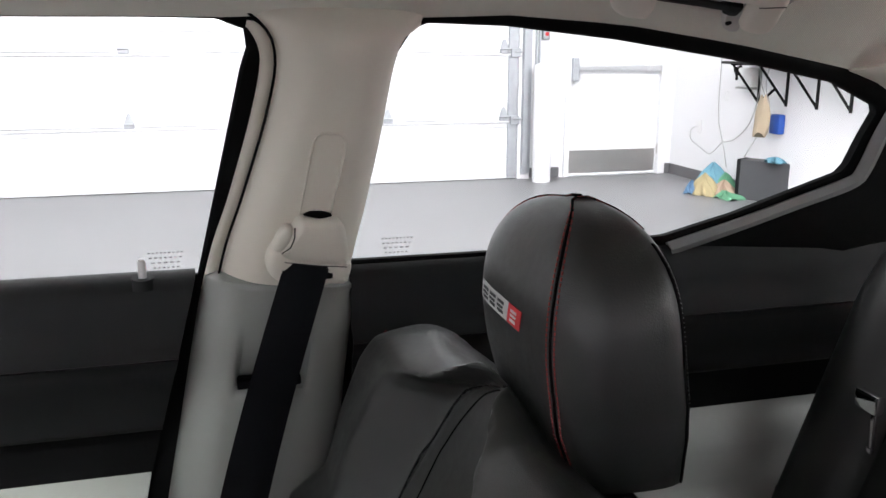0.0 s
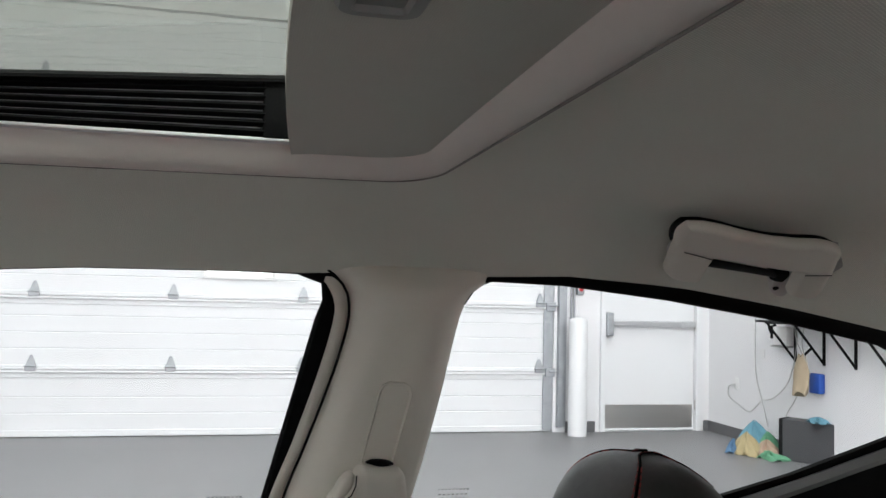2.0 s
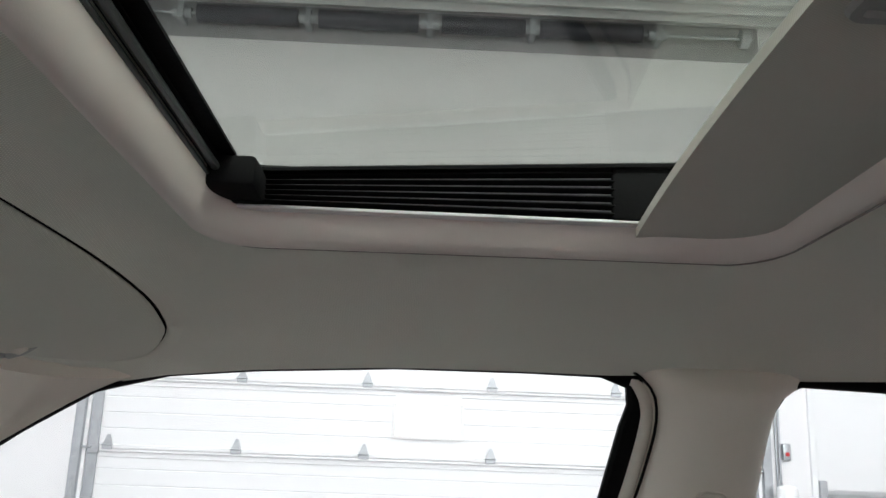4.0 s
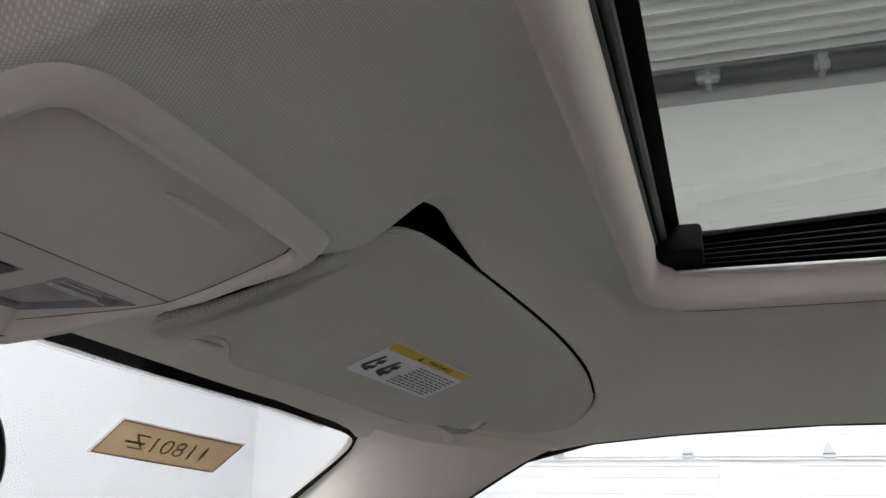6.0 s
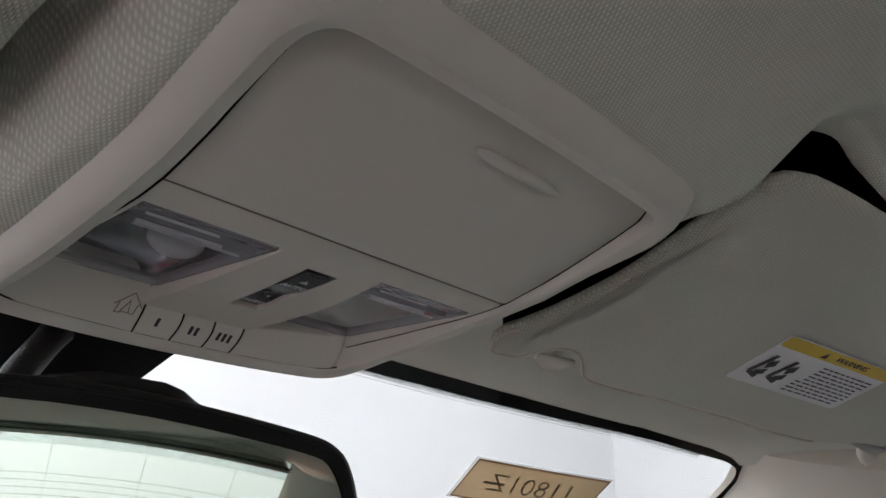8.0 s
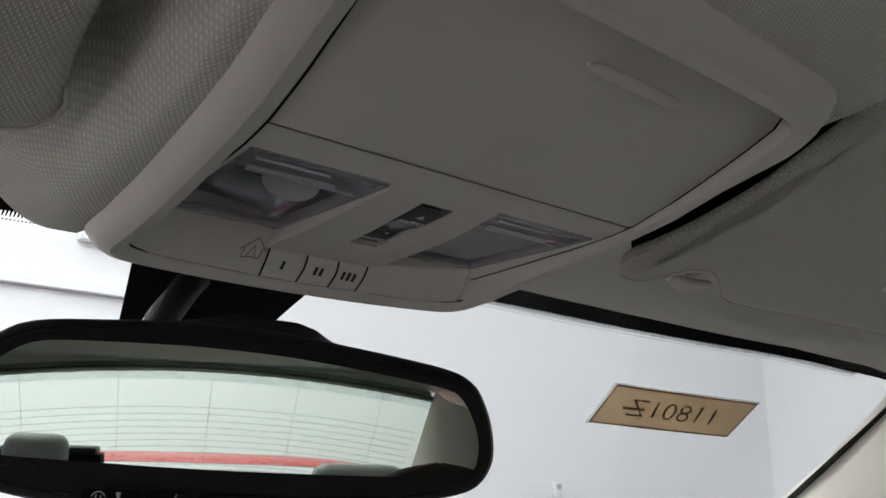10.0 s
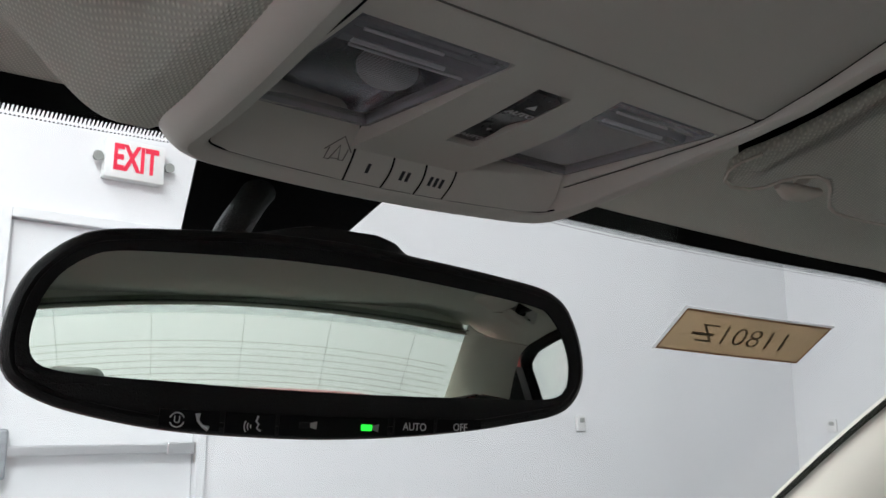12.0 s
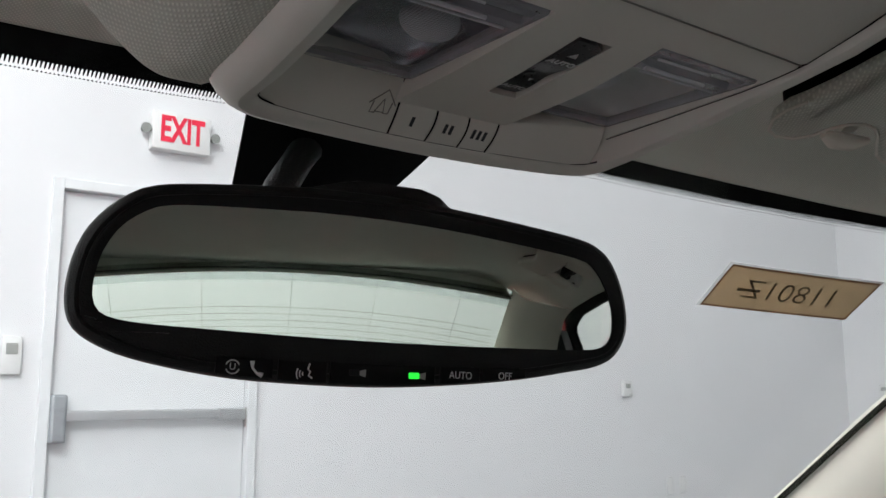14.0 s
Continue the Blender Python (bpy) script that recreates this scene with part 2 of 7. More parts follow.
M_FLOOR = material("grey_epoxy_floor", (0.20, 0.20, 0.205), 0.42, var=0.12, scale=0.9, bump=0.08, bump_scale=90)
M_BASE = material("grey_vinyl_base", (0.13, 0.13, 0.135), 0.5, var=0.08, scale=4)
M_METALWHITE = material("white_roof_sheet", (0.70, 0.72, 0.71), 0.45, var=0.05, scale=2)
M_SPRING = material("black_spring_steel", (0.03, 0.03, 0.04), 0.45, 0.3, var=0.3, scale=30, bump=0.6, bump_scale=120)
M_WHITEPL = material("white_plastic", (0.78, 0.78, 0.77), 0.45, var=0.03)
M_RED = material("red_car_paint", (0.36, 0.008, 0.014), 0.3, var=0.05, scale=4, coat=0.35)
M_PAPER = material("tan_paper", (0.63, 0.53, 0.40), 0.85, var=0.06, scale=25, bump=0.1)
M_PAPEREDGE = material("brown_paper_edge", (0.36, 0.24, 0.16), 0.85, var=0.1, scale=40)
M_TAPE = material("white_backing", (0.82, 0.82, 0.82), 0.8, var=0.02)
M_INK = material("dark_marker_ink", (0.34, 0.29, 0.21), 0.8, var=0.3, scale=60)
for mm in (M_PAPER, M_PAPEREDGE, M_INK, M_TAPE):      # thin paper lets light through
    nn, ll = mm.node_tree.nodes, mm.node_tree.links
    tl = nn.new("ShaderNodeBsdfTranslucent")
    ll.new(nn["Principled BSDF"].inputs["Base Color"].links[0].from_socket, tl.inputs["Color"])
    mixer = nn.new("ShaderNodeMixShader")
    mixer.inputs[0].default_value = 0.55
    ll.new(nn["Principled BSDF"].outputs[0], mixer.inputs[1])
    ll.new(tl.outputs[0], mixer.inputs[2])
    ll.new(mixer.outputs[0], nn["Material Output"].inputs["Surface"])
M_LABELW = material("white_label", (0.80, 0.80, 0.82), 0.5, var=0.03, scale=40)
M_LABELY = material("yellow_label", (0.66, 0.47, 0.03), 0.5, var=0.04, scale=40)
M_PRINT = material("black_print", (0.03, 0.03, 0.035), 0.6, var=0.1, scale=60)
M_LETTER = material("white_print", (0.62, 0.62, 0.62), 0.6, var=0.02)
M_BADGEW = material("white_badge_cloth", (0.50, 0.50, 0.50), 0.7, var=0.05, scale=60, bump=0.3, bump_scale=1500)
M_BADGER = material("red_badge_cloth", (0.50, 0.025, 0.03), 0.7, var=0.05, scale=60, bump=0.3, bump_scale=1500)
M_EXITRED = glow("exit_red", (0.75, 0.02, 0.06), 0.25)
M_LED = glow("green_led", (0.03, 0.85, 0.06), 1.6)
M_LAMP = glow("lamp_diffuser", (1.0, 0.99, 0.97), 5.0)
M_GLASS = glass("clear_glass", (0.955, 0.97, 0.96), 0.04)
M_WINDSHIELD = glass("windshield_glass", (0.905, 0.925, 0.92), 0.04)
M_REARGLASS = glass("rear_glass", (0.86, 0.885, 0.86), 0.045)
M_TINT = glass("sunroof_glass", (0.62, 0.645, 0.605), 0.045)
M_LENS = material("lamp_lens", (0.50, 0.50, 0.55), 0.12, var=0.25, scale=120, spec=0.6)
nn, ll = M_LENS.node_tree.nodes, M_LENS.node_tree.links
nn["Principled BSDF"].inputs["Alpha"].default_value = 0.16
coord = nn.new("ShaderNodeTexCoord")
grid = []
for axis in ("X", "Y"):      # a fine grid of prisms
    wv = nn.new("ShaderNodeTexWave")
    wv.wave_type, wv.bands_direction = "BANDS", axis
    wv.inputs["Scale"].default_value = 220
    ll.new(coord.outputs["Object"], wv.inputs["Vector"])
    grid.append(wv)
both = nn.new("ShaderNodeMath")
both.operation = "MULTIPLY"
ll.new(grid[0].outputs["Fac"], both.inputs[0])
ll.new(grid[1].outputs["Fac"], both.inputs[1])
prism = nn.new("ShaderNodeBump")
prism.inputs["Strength"].default_value = 0.6
prism.inputs["Distance"].default_value = 0.0005
ll.new(both.outputs[0], prism.inputs["Height"])
ll.new(prism.outputs["Normal"], nn["Principled BSDF"].inputs["Normal"])
veil = nn.new("ShaderNodeMapRange")
veil.inputs["To Min"].default_value, veil.inputs["To Max"].default_value = 0.06, 0.34
ll.new(both.outputs[0], veil.inputs["Value"])
ll.new(veil.outputs[0], nn["Principled BSDF"].inputs["Alpha"])


# ---------------------------------------------------------------- the hall
WX, WY, SY, BX = 7.4, 4.4, -4.72, -3.3      # inner faces: east, north, south, west
T = 0.2


def wall(name, lo, hi, label):
    return tagged(part(name, box(bmesh.new(), lo, hi), M_PAINT, smooth=False), label, "wall", kind="structure")


DY0, DY1, DTOP = -3.12, 2.66, 3.64          # garage door opening
EY0, EY1 = -4.60, -3.60                     # exit door opening in the east wall
tagged(part("floor", box(bmesh.new(), (BX - T, SY - T, -0.15), (WX + T, WY + T, 0)), M_FLOOR, smooth=False), "grey epoxy-coated concrete garage floor, slightly glossy", "floor", kind="structure")
bm = bmesh.new()
box(bm, (WX, SY - T, 0), (WX + T, EY0, CEIL))
box(bm, (WX, EY1, 0), (WX + T, DY0, CEIL))
box(bm, (WX, EY0, 2.08), (WX + T, EY1, CEIL))
box(bm, (WX, DY0, DTOP), (WX + T, DY1, CEIL))
box(bm, (WX, DY1, 0), (WX + T, WY + T, CEIL))
tagged(part("wall_east", bm, M_PAINT, smooth=False), "white painted garage wall around the doors", "wall", kind="structure")
NX0, NX1 = 0.625, 1.665
bm = bmesh.new()
box(bm, (BX - T, WY, 0), (NX0, WY + T, CEIL))
box(bm, (NX1, WY, 0), (WX, WY + T, CEIL))
box(bm, (NX0, WY, 2.125), (NX1, WY + T, CEIL))
tagged(part("wall_north", bm, M_PAINT, smooth=False), "smooth white painted garage wall", "wall", kind="structure")
wall("wall_south", (BX - T, SY - T, 0), (WX, SY, CEIL), "white painted garage wall with shelf brackets")
# the west wall is unseen, set near to bounce light into the cabin
wall("wall_west", (BX - T, SY, 0), (BX, WY, CEIL), "white painted garage wall")
bm = bmesh.new()
box(bm, (BX - T, SY - T, CEIL), (WX + T, WY + T, CEIL + 0.1))
x = BX
while x < WX - 0.05:
    vs = [bm.verts.new(p) for p in ((x, SY, CEIL + 0.001), (x + 0.022, SY, CEIL - 0.07), (x + 0.036, SY, CEIL - 0.07), (x + 0.058, SY, CEIL + 0.001), (x, WY, CEIL + 0.001), (x + 0.022, WY, CEIL - 0.07), (x + 0.036, WY, CEIL - 0.07), (x + 0.058, WY, CEIL + 0.001))]
    for a in range(3):
        bm.faces.new((vs[a], vs[a + 1], vs[a + 5], vs[a + 4]))
    x += 0.195
tagged(part("ceiling", bm, M_METALWHITE, smooth=False), "white ribbed sheet-metal hall ceiling", "ceiling", kind="structure")
bm = bmesh.new()
for lo, hi in (((WX - 0.012, SY, 0), (WX - 0.001, EY0 - 0.06, 0.1)), ((WX - 0.012, EY1 + 0.06, 0), (WX - 0.001, DY0 - 0.12, 0.1)), ((BX, SY + 0.001, 0), (WX - 0.012, SY + 0.012, 0.1)), ((NX1 + 0.07, WY - 0.012, 0), (WX, WY - 0.001, 0.1)), ((BX, WY - 0.012, 0), (NX0 - 0.07, WY - 0.001, 0.1))):
    box(bm, lo, hi, 0.003)
tagged(part("baseboard", bm, M_BASE, smooth=False), "dark grey vinyl base along the wall foot", "baseboard", kind="structure")


def added_lamp(x, y, watt):
    ob = empty("added_lamp", (x, y, CEIL - 0.15), "white strip lamp, unseen, added under the ribbed ceiling", "lamp", "hall ceiling lamps")
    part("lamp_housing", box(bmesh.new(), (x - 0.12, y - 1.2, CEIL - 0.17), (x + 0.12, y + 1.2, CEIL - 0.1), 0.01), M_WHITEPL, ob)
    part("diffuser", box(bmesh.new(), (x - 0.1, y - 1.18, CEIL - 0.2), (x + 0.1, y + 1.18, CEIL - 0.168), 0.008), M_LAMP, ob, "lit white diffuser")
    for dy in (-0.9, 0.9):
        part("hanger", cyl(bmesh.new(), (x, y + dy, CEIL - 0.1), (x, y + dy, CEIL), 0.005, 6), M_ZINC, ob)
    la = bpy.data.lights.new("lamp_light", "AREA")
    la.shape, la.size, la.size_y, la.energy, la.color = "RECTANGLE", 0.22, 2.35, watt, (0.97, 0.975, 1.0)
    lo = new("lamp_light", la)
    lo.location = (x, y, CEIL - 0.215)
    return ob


# all out of view; the western lamps are added to light the cabin's left
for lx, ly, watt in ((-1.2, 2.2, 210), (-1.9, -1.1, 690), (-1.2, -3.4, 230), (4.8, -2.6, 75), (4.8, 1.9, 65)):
    added_lamp(lx, ly, watt)


def garage_door():
    ob = tagged(new("door_1"), "closed white sectional overhead garage door, ribbed panels", "garage door", kind="structure")
    ob.location = (WX + 0.06, (DY0 + DY1) / 2, 0)
    zs = [0.0, 0.533] + [0.533 + 0.61 * k for k in range(1, 6)]
    zs[-1] = DTOP + 0.04
    cols = [-0.796 - 1.094 * k for k in (-3, -2, -1, 0, 1, 2)]
    for i, (z0, z1) in enumerate(zip(zs, zs[1:])):
        bm = bmesh.new()
        prof = [(0.0, z0 + 0.004), (-0.006, z0 + 0.01), (-0.006, z0 + 0.055), (0.004, z0 + 0.06)]
        k = z0 + 0.06
        while k + 0.17 < z1 - 0.05:
            k += 0.135
            prof += [(0.004, k - 0.006), (0.009, k), (0.004, k + 0.006)]
        prof += [(0.004, z1 - 0.05), (-0.006, z1 - 0.046), (-0.006, z1 - 0.008), (0.0, z1 - 0.003)]
        ring = [(WX + 0.03 + a, b) for a, b in prof] + [(WX + 0.08, z1 - 0.003), (WX + 0.08, z0 + 0.004)]
        y0, y1 = DY0 + 0.01, DY1 - 0.01
        if i == 2:      # the section with a window
            w0, w1, b0, b1 = -0.535, 0.045, 1.355, 1.64
            loft(bm, [[(a, y, b) for a, b in ring] for y in (y0, w0)])
            loft(bm, [[(a, y, b) for a, b in ring] for y in (w1, y1)])
            box(bm, (WX + 0.034, w0, z0 + 0.004), (WX + 0.08, w1, b0))
            box(bm, (WX + 0.034, w0, b1), (WX + 0.08, w1, z1 - 0.003))
            sec = part("door_section", bm, M_DOORWHITE, ob, smooth=False)
            wf = bmesh.new()
            for lo, hi in (((w0 - 0.02, b0 - 0.02), (w1 + 0.02, b0 + 0.012)), ((w0 - 0.02, b1 - 0.012), (w1 + 0.02, b1 + 0.02)), ((w0 - 0.02, b0 + 0.012), (w0 + 0.012, b1 - 0.012)), ((w1 - 0.012, b0 + 0.012), (w1 + 0.02, b1 - 0.012))):
                box(wf, (WX + 0.015, *lo), (WX + 0.034, *hi), 0.004)
            fr = part("window_frame", wf, M_WHITEPL, ob)
            part("pane", box(bmesh.new(), (WX + 0.05, w0, b0), (WX + 0.056, w1, b1)), M_DAYPANE, fr, "frosted pane bright with daylight", smooth=False)
        else:
            loft(bm, [[(a, y, b) for a, b in ring] for y in (y0, y1)])
            sec = part("door_section", bm, M_DOORWHITE, ob, smooth=False)
        if i:
            bm = bmesh.new()
            tube(bm, [(WX + 0.012, y0 + 0.02, z0 + 0.004), (WX + 0.012, y1 - 0.02, z0 + 0.004)], 0.011, 8)
            box(bm, (WX + 0.004, y0 + 0.02, z0 + 0.028), (WX + 0.024, y1 - 0.02, z0 + 0.034))
            part("strut", bm, M_DOORWHITE, ob)
            for y in cols:
                if y1 - 0.05 > y > y0 + 0.05 and z0 < 3:
                    bm = bmesh.new()
                    w = 0.028
                    vs = [bm.verts.new(p) for p in ((WX + 0.022, y - 0.042, z0 + 0.05), (WX + 0.022, y + 0.042, z0 + 0.05), (WX + 0.026, y + 0.01, z0 + 0.14), (WX + 0.026, y - 0.01, z0 + 0.14))]
                    f = bm.faces.new(vs)
                    r = bmesh.ops.extrude_face_region(bm, geom=[f])
                    bmesh.ops.translate(bm, vec=(-0.012, 0, 0), verts=[v for v in r["geom"] if isinstance(v, bmesh.types.BMVert)])
                    box(bm, (WX - 0.006, y - 0.042, z0 + 0.012), (WX + 0.024, y + 0.042, z0 + 0.05), 0.004)
                    cyl(bm, (WX - 0.008, y - 0.05, z0 + 0.052), (WX - 0.008, y + 0.05, z0 + 0.052), 0.008, 8)
                    part("hinge", bm, M_ZINC, ob, smooth=False)
    for y in (DY0 + 0.05, DY1 - 0.05):
        s = 1 if y < 0 else -1
        part("end_stile", box(bmesh.new(), (WX + 0.008, y - 0.045, 0.02), (WX + 0.028, y + 0.045, DTOP)), M_ZINC, ob, smooth=False)
        for z in zs[1:-1]:
            bm = bmesh.new()
            box(bm, (WX - 0.02, y - 0.06, z - 0.02), (WX + 0.008, y + 0.03, z + 0.06), 0.004)
            cyl(bm, (WX - 0.025, y - s * 0.11, z + 0.03), (WX - 0.025, y, z + 0.03), 0.009, 8)
            cyl(bm, (WX - 0.025, y - s * 0.125, z + 0.03), (WX - 0.025, y - s * 0.1, z + 0.03), 0.024, 12)
            part("roller_bracket", bm, M_ZINC, ob, smooth=False)
    # tracks
    for y, s in ((DY0 - 0.05, -1), (DY1 + 0.05, 1)):
        bm = bmesh.new()
        box(bm, (WX - 0.06, y - 0.02, 0.05), (WX - 0.002, y + 0.02, DTOP + 0.2))
        box(bm, (WX - 0.015, y + s * 0.02, 0.05), (WX - 0.002, y + s * 0.07, DTOP + 0.2))
        part("track", bm, M_ZINC, ob, smooth=False)
    return ob


M_DAYPANE = glow("daylight_pane", (0.95, 0.97, 1.0), 1.1)
garage_door()


M_BACKSTRIP = material("grey_backing", (0.30, 0.30, 0.31), 0.6, 0.1, var=0.15, scale=4)


def torsion_spring():
    ob = empty("torsion_spring_shaft", (WX - 0.12, 0, 5.2), "black torsion springs on a steel shaft above the garage door", "door springs")
    part("shaft", cyl(bmesh.new(), (WX - 0.12, DY0 - 0.1, 5.22), (WX - 0.12, DY1 + 0.1, 5.22), 0.016, 10), M_ZINC, ob)
    part("backing_strip", box(bmesh.new(), (WX - 0.008, DY0 - 0.2, 5.03), (WX - 0.0005, DY1 + 0.2, 5.40), 0.002), M_BACKSTRIP, ob, "grey strip on the wall behind the springs")
    for y0, y1 in ((-2.15, -1.16), (-1.02, -0.22), (0.0, 0.95), (1.15, 2.1)):
        bm = bmesh.new()
        n = 24
        rs = [0.085 + (0.006 if k % 2 else 0) for k in range(n)]
        tube(bm, [(WX - 0.12, y0 + (y1 - y0) * k / (n - 1), 5.22) for k in range(n)], rs, 16)
        part("spring", bm, M_SPRING, ob)
    for y in (-2.3, -1.09, -0.11, 1.05, 2.25):
        bm = bmesh.new()
        box(bm, (WX - 0.2, y - 0.03, 5.13), (WX - 0.001, y + 0.03, 5.3), 0.008)
        cyl(bm, (WX - 0.12, y - 0.09, 5.22), (WX - 0.12, y + 0.09, 5.22), 0.05, 12)
        for dz in (-0.05, 0.05):
            cyl(bm, (WX - 0.2, y - 0.03, 5.22 + dz), (WX - 0.215, y - 0.03, 5.22 + dz), 0.012, 8)
        part("bearing_bracket", bm, M_ZINC, ob, smooth=False)
    for y in (DY0 - 0.02, DY1 + 0.02):
        bm = bmesh.new()
        cyl(bm, (WX - 0.12, y - 0.04, 5.22), (WX - 0.12, y + 0.04, 5.22), 0.09, 20)
        part("cable_drum", bm, M_ZINC, ob)
    return ob


torsion_spring()


def exit_door(name, m, w, h, label, kick):
    """A steel exit door with frame and push bar; local x along the wall, y out of the room, z up."""
    ob = tagged(new(name), label, "door", kind="structure")
    ob.matrix_basis = m

    def add(nm, bm, mat, lab="", smooth=False, par=ob):
        o = part(nm, bm, mat, None, lab, smooth)
        o.parent = par
        return o
    bm = bmesh.new()
    for lo, hi in (((-0.05, -0.03, 0), (0, 0.12, h + 0.05)), ((w, -0.03, 0), (w + 0.05, 0.12, h + 0.05)), ((0, -0.03, h), (w, 0.12, h + 0.05))):
        box(bm, lo, hi, 0.004)
    add("door_frame", bm, M_DOORWHITE)
    add("leaf", box(bmesh.new(), (0.003, 0.02, 0.012), (w - 0.003, 0.065, h - 0.003), 0.002), M_DOORWHITE)
    if kick:
        add("kick_plate", box(bmesh.new(), (0.02, 0.016, 0.03), (w - 0.02, 0.0205, 0.25), 0.001), M_STEEL, "brushed steel kick plate")
        add("threshold", box(bmesh.new(), (0, -0.02, 0), (w, 0.1, 0.012), 0.003), M_ALU, "aluminium threshold")
    bm = bmesh.new()
    box(bm, (0.06, -0.045, 0.995), (w - 0.03, -0.01, 1.045), 0.008)
    box(bm, (w - 0.16, -0.05, 0.99), (w - 0.02, -0.008, 1.05), 0.006)
    bar = add("push_bar", bm, M_ALU, "aluminium push bar")
    bm = bmesh.new()
    box(bm, (0.0, -0.06, 0.90), (0.07, 0.018, 1.12), 0.012)
    add("latch_case", bm, M_ZINC, "grey latch case", par=bar)
    for z in (0.25, 1.0, 1.8):
        add("hinge", cyl(bmesh.new(), (w + 0.002, -0.005, z - 0.05), (w + 0.002, -0.005, z + 0.05), 0.01, 8), M_STEEL)
    return ob


exit_door("door_2", Matrix.Translation((0.675, WY, 0)), 0.955, 2.085, "closed white steel exit door with aluminium push bar", False)
exit_door("door_3", Matrix.Translation((WX, -3.63, 0)) @ Matrix.Rotation(radians(-90), 4, "Z"), 0.94, 2.04, "closed white steel exit door with steel kick plate", True)


def exit_sign():
    ob = empty("exit_sign", (1.21, WY, 2.44), "white box exit sign with red letters and two side lamps", "exit sign")
    part("case", box(bmesh.new(), (1.06, WY - 0.07, 2.34), (1.36, WY - 0.001, 2.54), 0.008), M_WHITEPL, ob)
    text_mesh("EXIT", 0.185, M_EXITRED, frame_of((1.21, WY - 0.0715, 2.44), (1, 0, 0), (0, 0, 1)) @ Matrix.Diagonal((0.60, 1, 1, 1)), "lettering", ob, 0.001, "red letters EXIT", 0.006)
    for s, x in ((-1, 1.06), (1, 1.36)):
        bm = bmesh.new()
        cyl(bm, (x, WY - 0.04, 2.44), (x + s * 0.025, WY - 0.04, 2.44), 0.012, 10)
        cyl(bm, (x + s * 0.03, WY - 0.06, 2.44), (x + s * 0.03, WY - 0.02, 2.44), 0.026, 14, 0.018)
        part("side_lamp", bm, M_LIGHTGREY, ob)


exit_sign()


def wall_box(name, m, w, h, d, label, cat, window=True):
    ob = empty(name, m.translation, label, cat)
    bm = bmesh.new()
    box(bm, (-w / 2, -h / 2, 0), (w / 2, h / 2, d), 0.006, m=m)
    part("case", bm, M_WHITEPL, ob)
    if window:
        part("display", box(bmesh.new(), (-w * 0.28, h * 0.02, d), (w * 0.30, h * 0.32, d + 0.002), 0.0008, m=m), M_GREY, ob, "grey display")
    return ob


NORTH = lambda x, z: frame_of((x, WY, z), (1, 0, 0), (0, 0, 1))
EASTW = lambda y, z: frame_of((WX, y, z), (0, -1, 0), (0, 0, 1))
wall_box("thermostat", NORTH(4.49, 1.14), 0.085, 0.11, 0.03, "small white thermostat on the white wall", "thermostat")
wall_box("thermostat", EASTW(4.05, 1.11), 0.085, 0.11, 0.03, "small white thermostat near the wall corner", "thermostat")
wall_box("card_reader", NORTH(0.5, 1.295), 0.085, 0.17, 0.03, "white card reader beside the exit door", "card reader")
for x in (4.925, 5.07):
    wall_box("wall_outlet", NORTH(x, 0.44), 0.075, 0.12, 0.008, "white wall socket plate on the white wall", "socket", False)


def bollard(x, y):
    ob = empty("bollard", (x, y, 0), "white painted steel bollard beside the garage door", "bollard")
    bm = bmesh.new()
    loft(bm, [[(x + r * math.cos(a * math.pi / 12), y + r * math.sin(a * math.pi / 12), z) for a in range(24)] for r, z in ((0.086, 0), (0.086, 1.03), (0.08, 1.052), (0.06, 1.066), (0.03, 1.072))])
    part("post", bm, M_DOORWHITE, ob)


bollard(7.2, -3.285)


def conduit():
    ob = empty("door_operator_button", (WX, -3.36, 1.35), "small grey and red push-button box with conduit on the wall", "switch box")
    part("case", box(bmesh.new(), (WX - 0.05, -3.40, 1.28), (WX - 0.001, -3.33, 1.42), 0.008), M_ZINC, ob)
    part("button", cyl(bmesh.new(), (WX - 0.062, -3.365, 1.33), (WX - 0.05, -3.365, 1.33), 0.018, 12), M_BADGER, ob, "red push button")
    bm = bmesh.new()
    for y in (-3.28, -3.31):
        cyl(bm, (WX - 0.02, y, 0.3), (WX - 0.02, y, 3.5), 0.011, 8)
    part("conduit", bm, M_ZINC, ob)


conduit()


# ---------------------------------------------------------------- clutter by the south wall
def cloth(name, cx, cy, r, h, mat, label, seed, z0=0.0):
    """A dropped cloth: a crumpled mound with folds."""
    rnd = random.Random(seed)
    ph = [rnd.uniform(0, 6.28) for _ in range(6)]
    ob = empty(name, (cx, cy, z0), label, "cloth", "cloths by the wall")
    bm = bmesh.new()
    rings = []
    for i in range(17):
        t = i / 16
        ring = []
        for k in range(72):
            a = k * math.pi / 36
            rr = r * (1 - t * 0.96) * (1 + 0.22 * math.sin(2 * a + ph[0]) + 0.14 * math.sin(5 * a + ph[1] + 2 * t) + 0.07 * math.sin(9 * a + ph[2]))
            z = h * (t ** 0.75) * (1 + 0.25 * math.sin(3 * a + ph[3]) * (1 - t)) + 0.02 * math.sin(7 * a + ph[4] + 5 * t)
            ring.append((cx + rr * math.cos(a), cy + rr * math.sin(a), z0 + max(z, 0.002) + (0.0 if i else 0)))
        rings.append(ring)
    loft(bm, rings)
    part("cloth", bm, mat, ob, angle=120)
    return ob


def cmat(name, c):
    return material(name, c, 0.9, var=0.15, scale=20, bump=0.5, bump_scale=350)


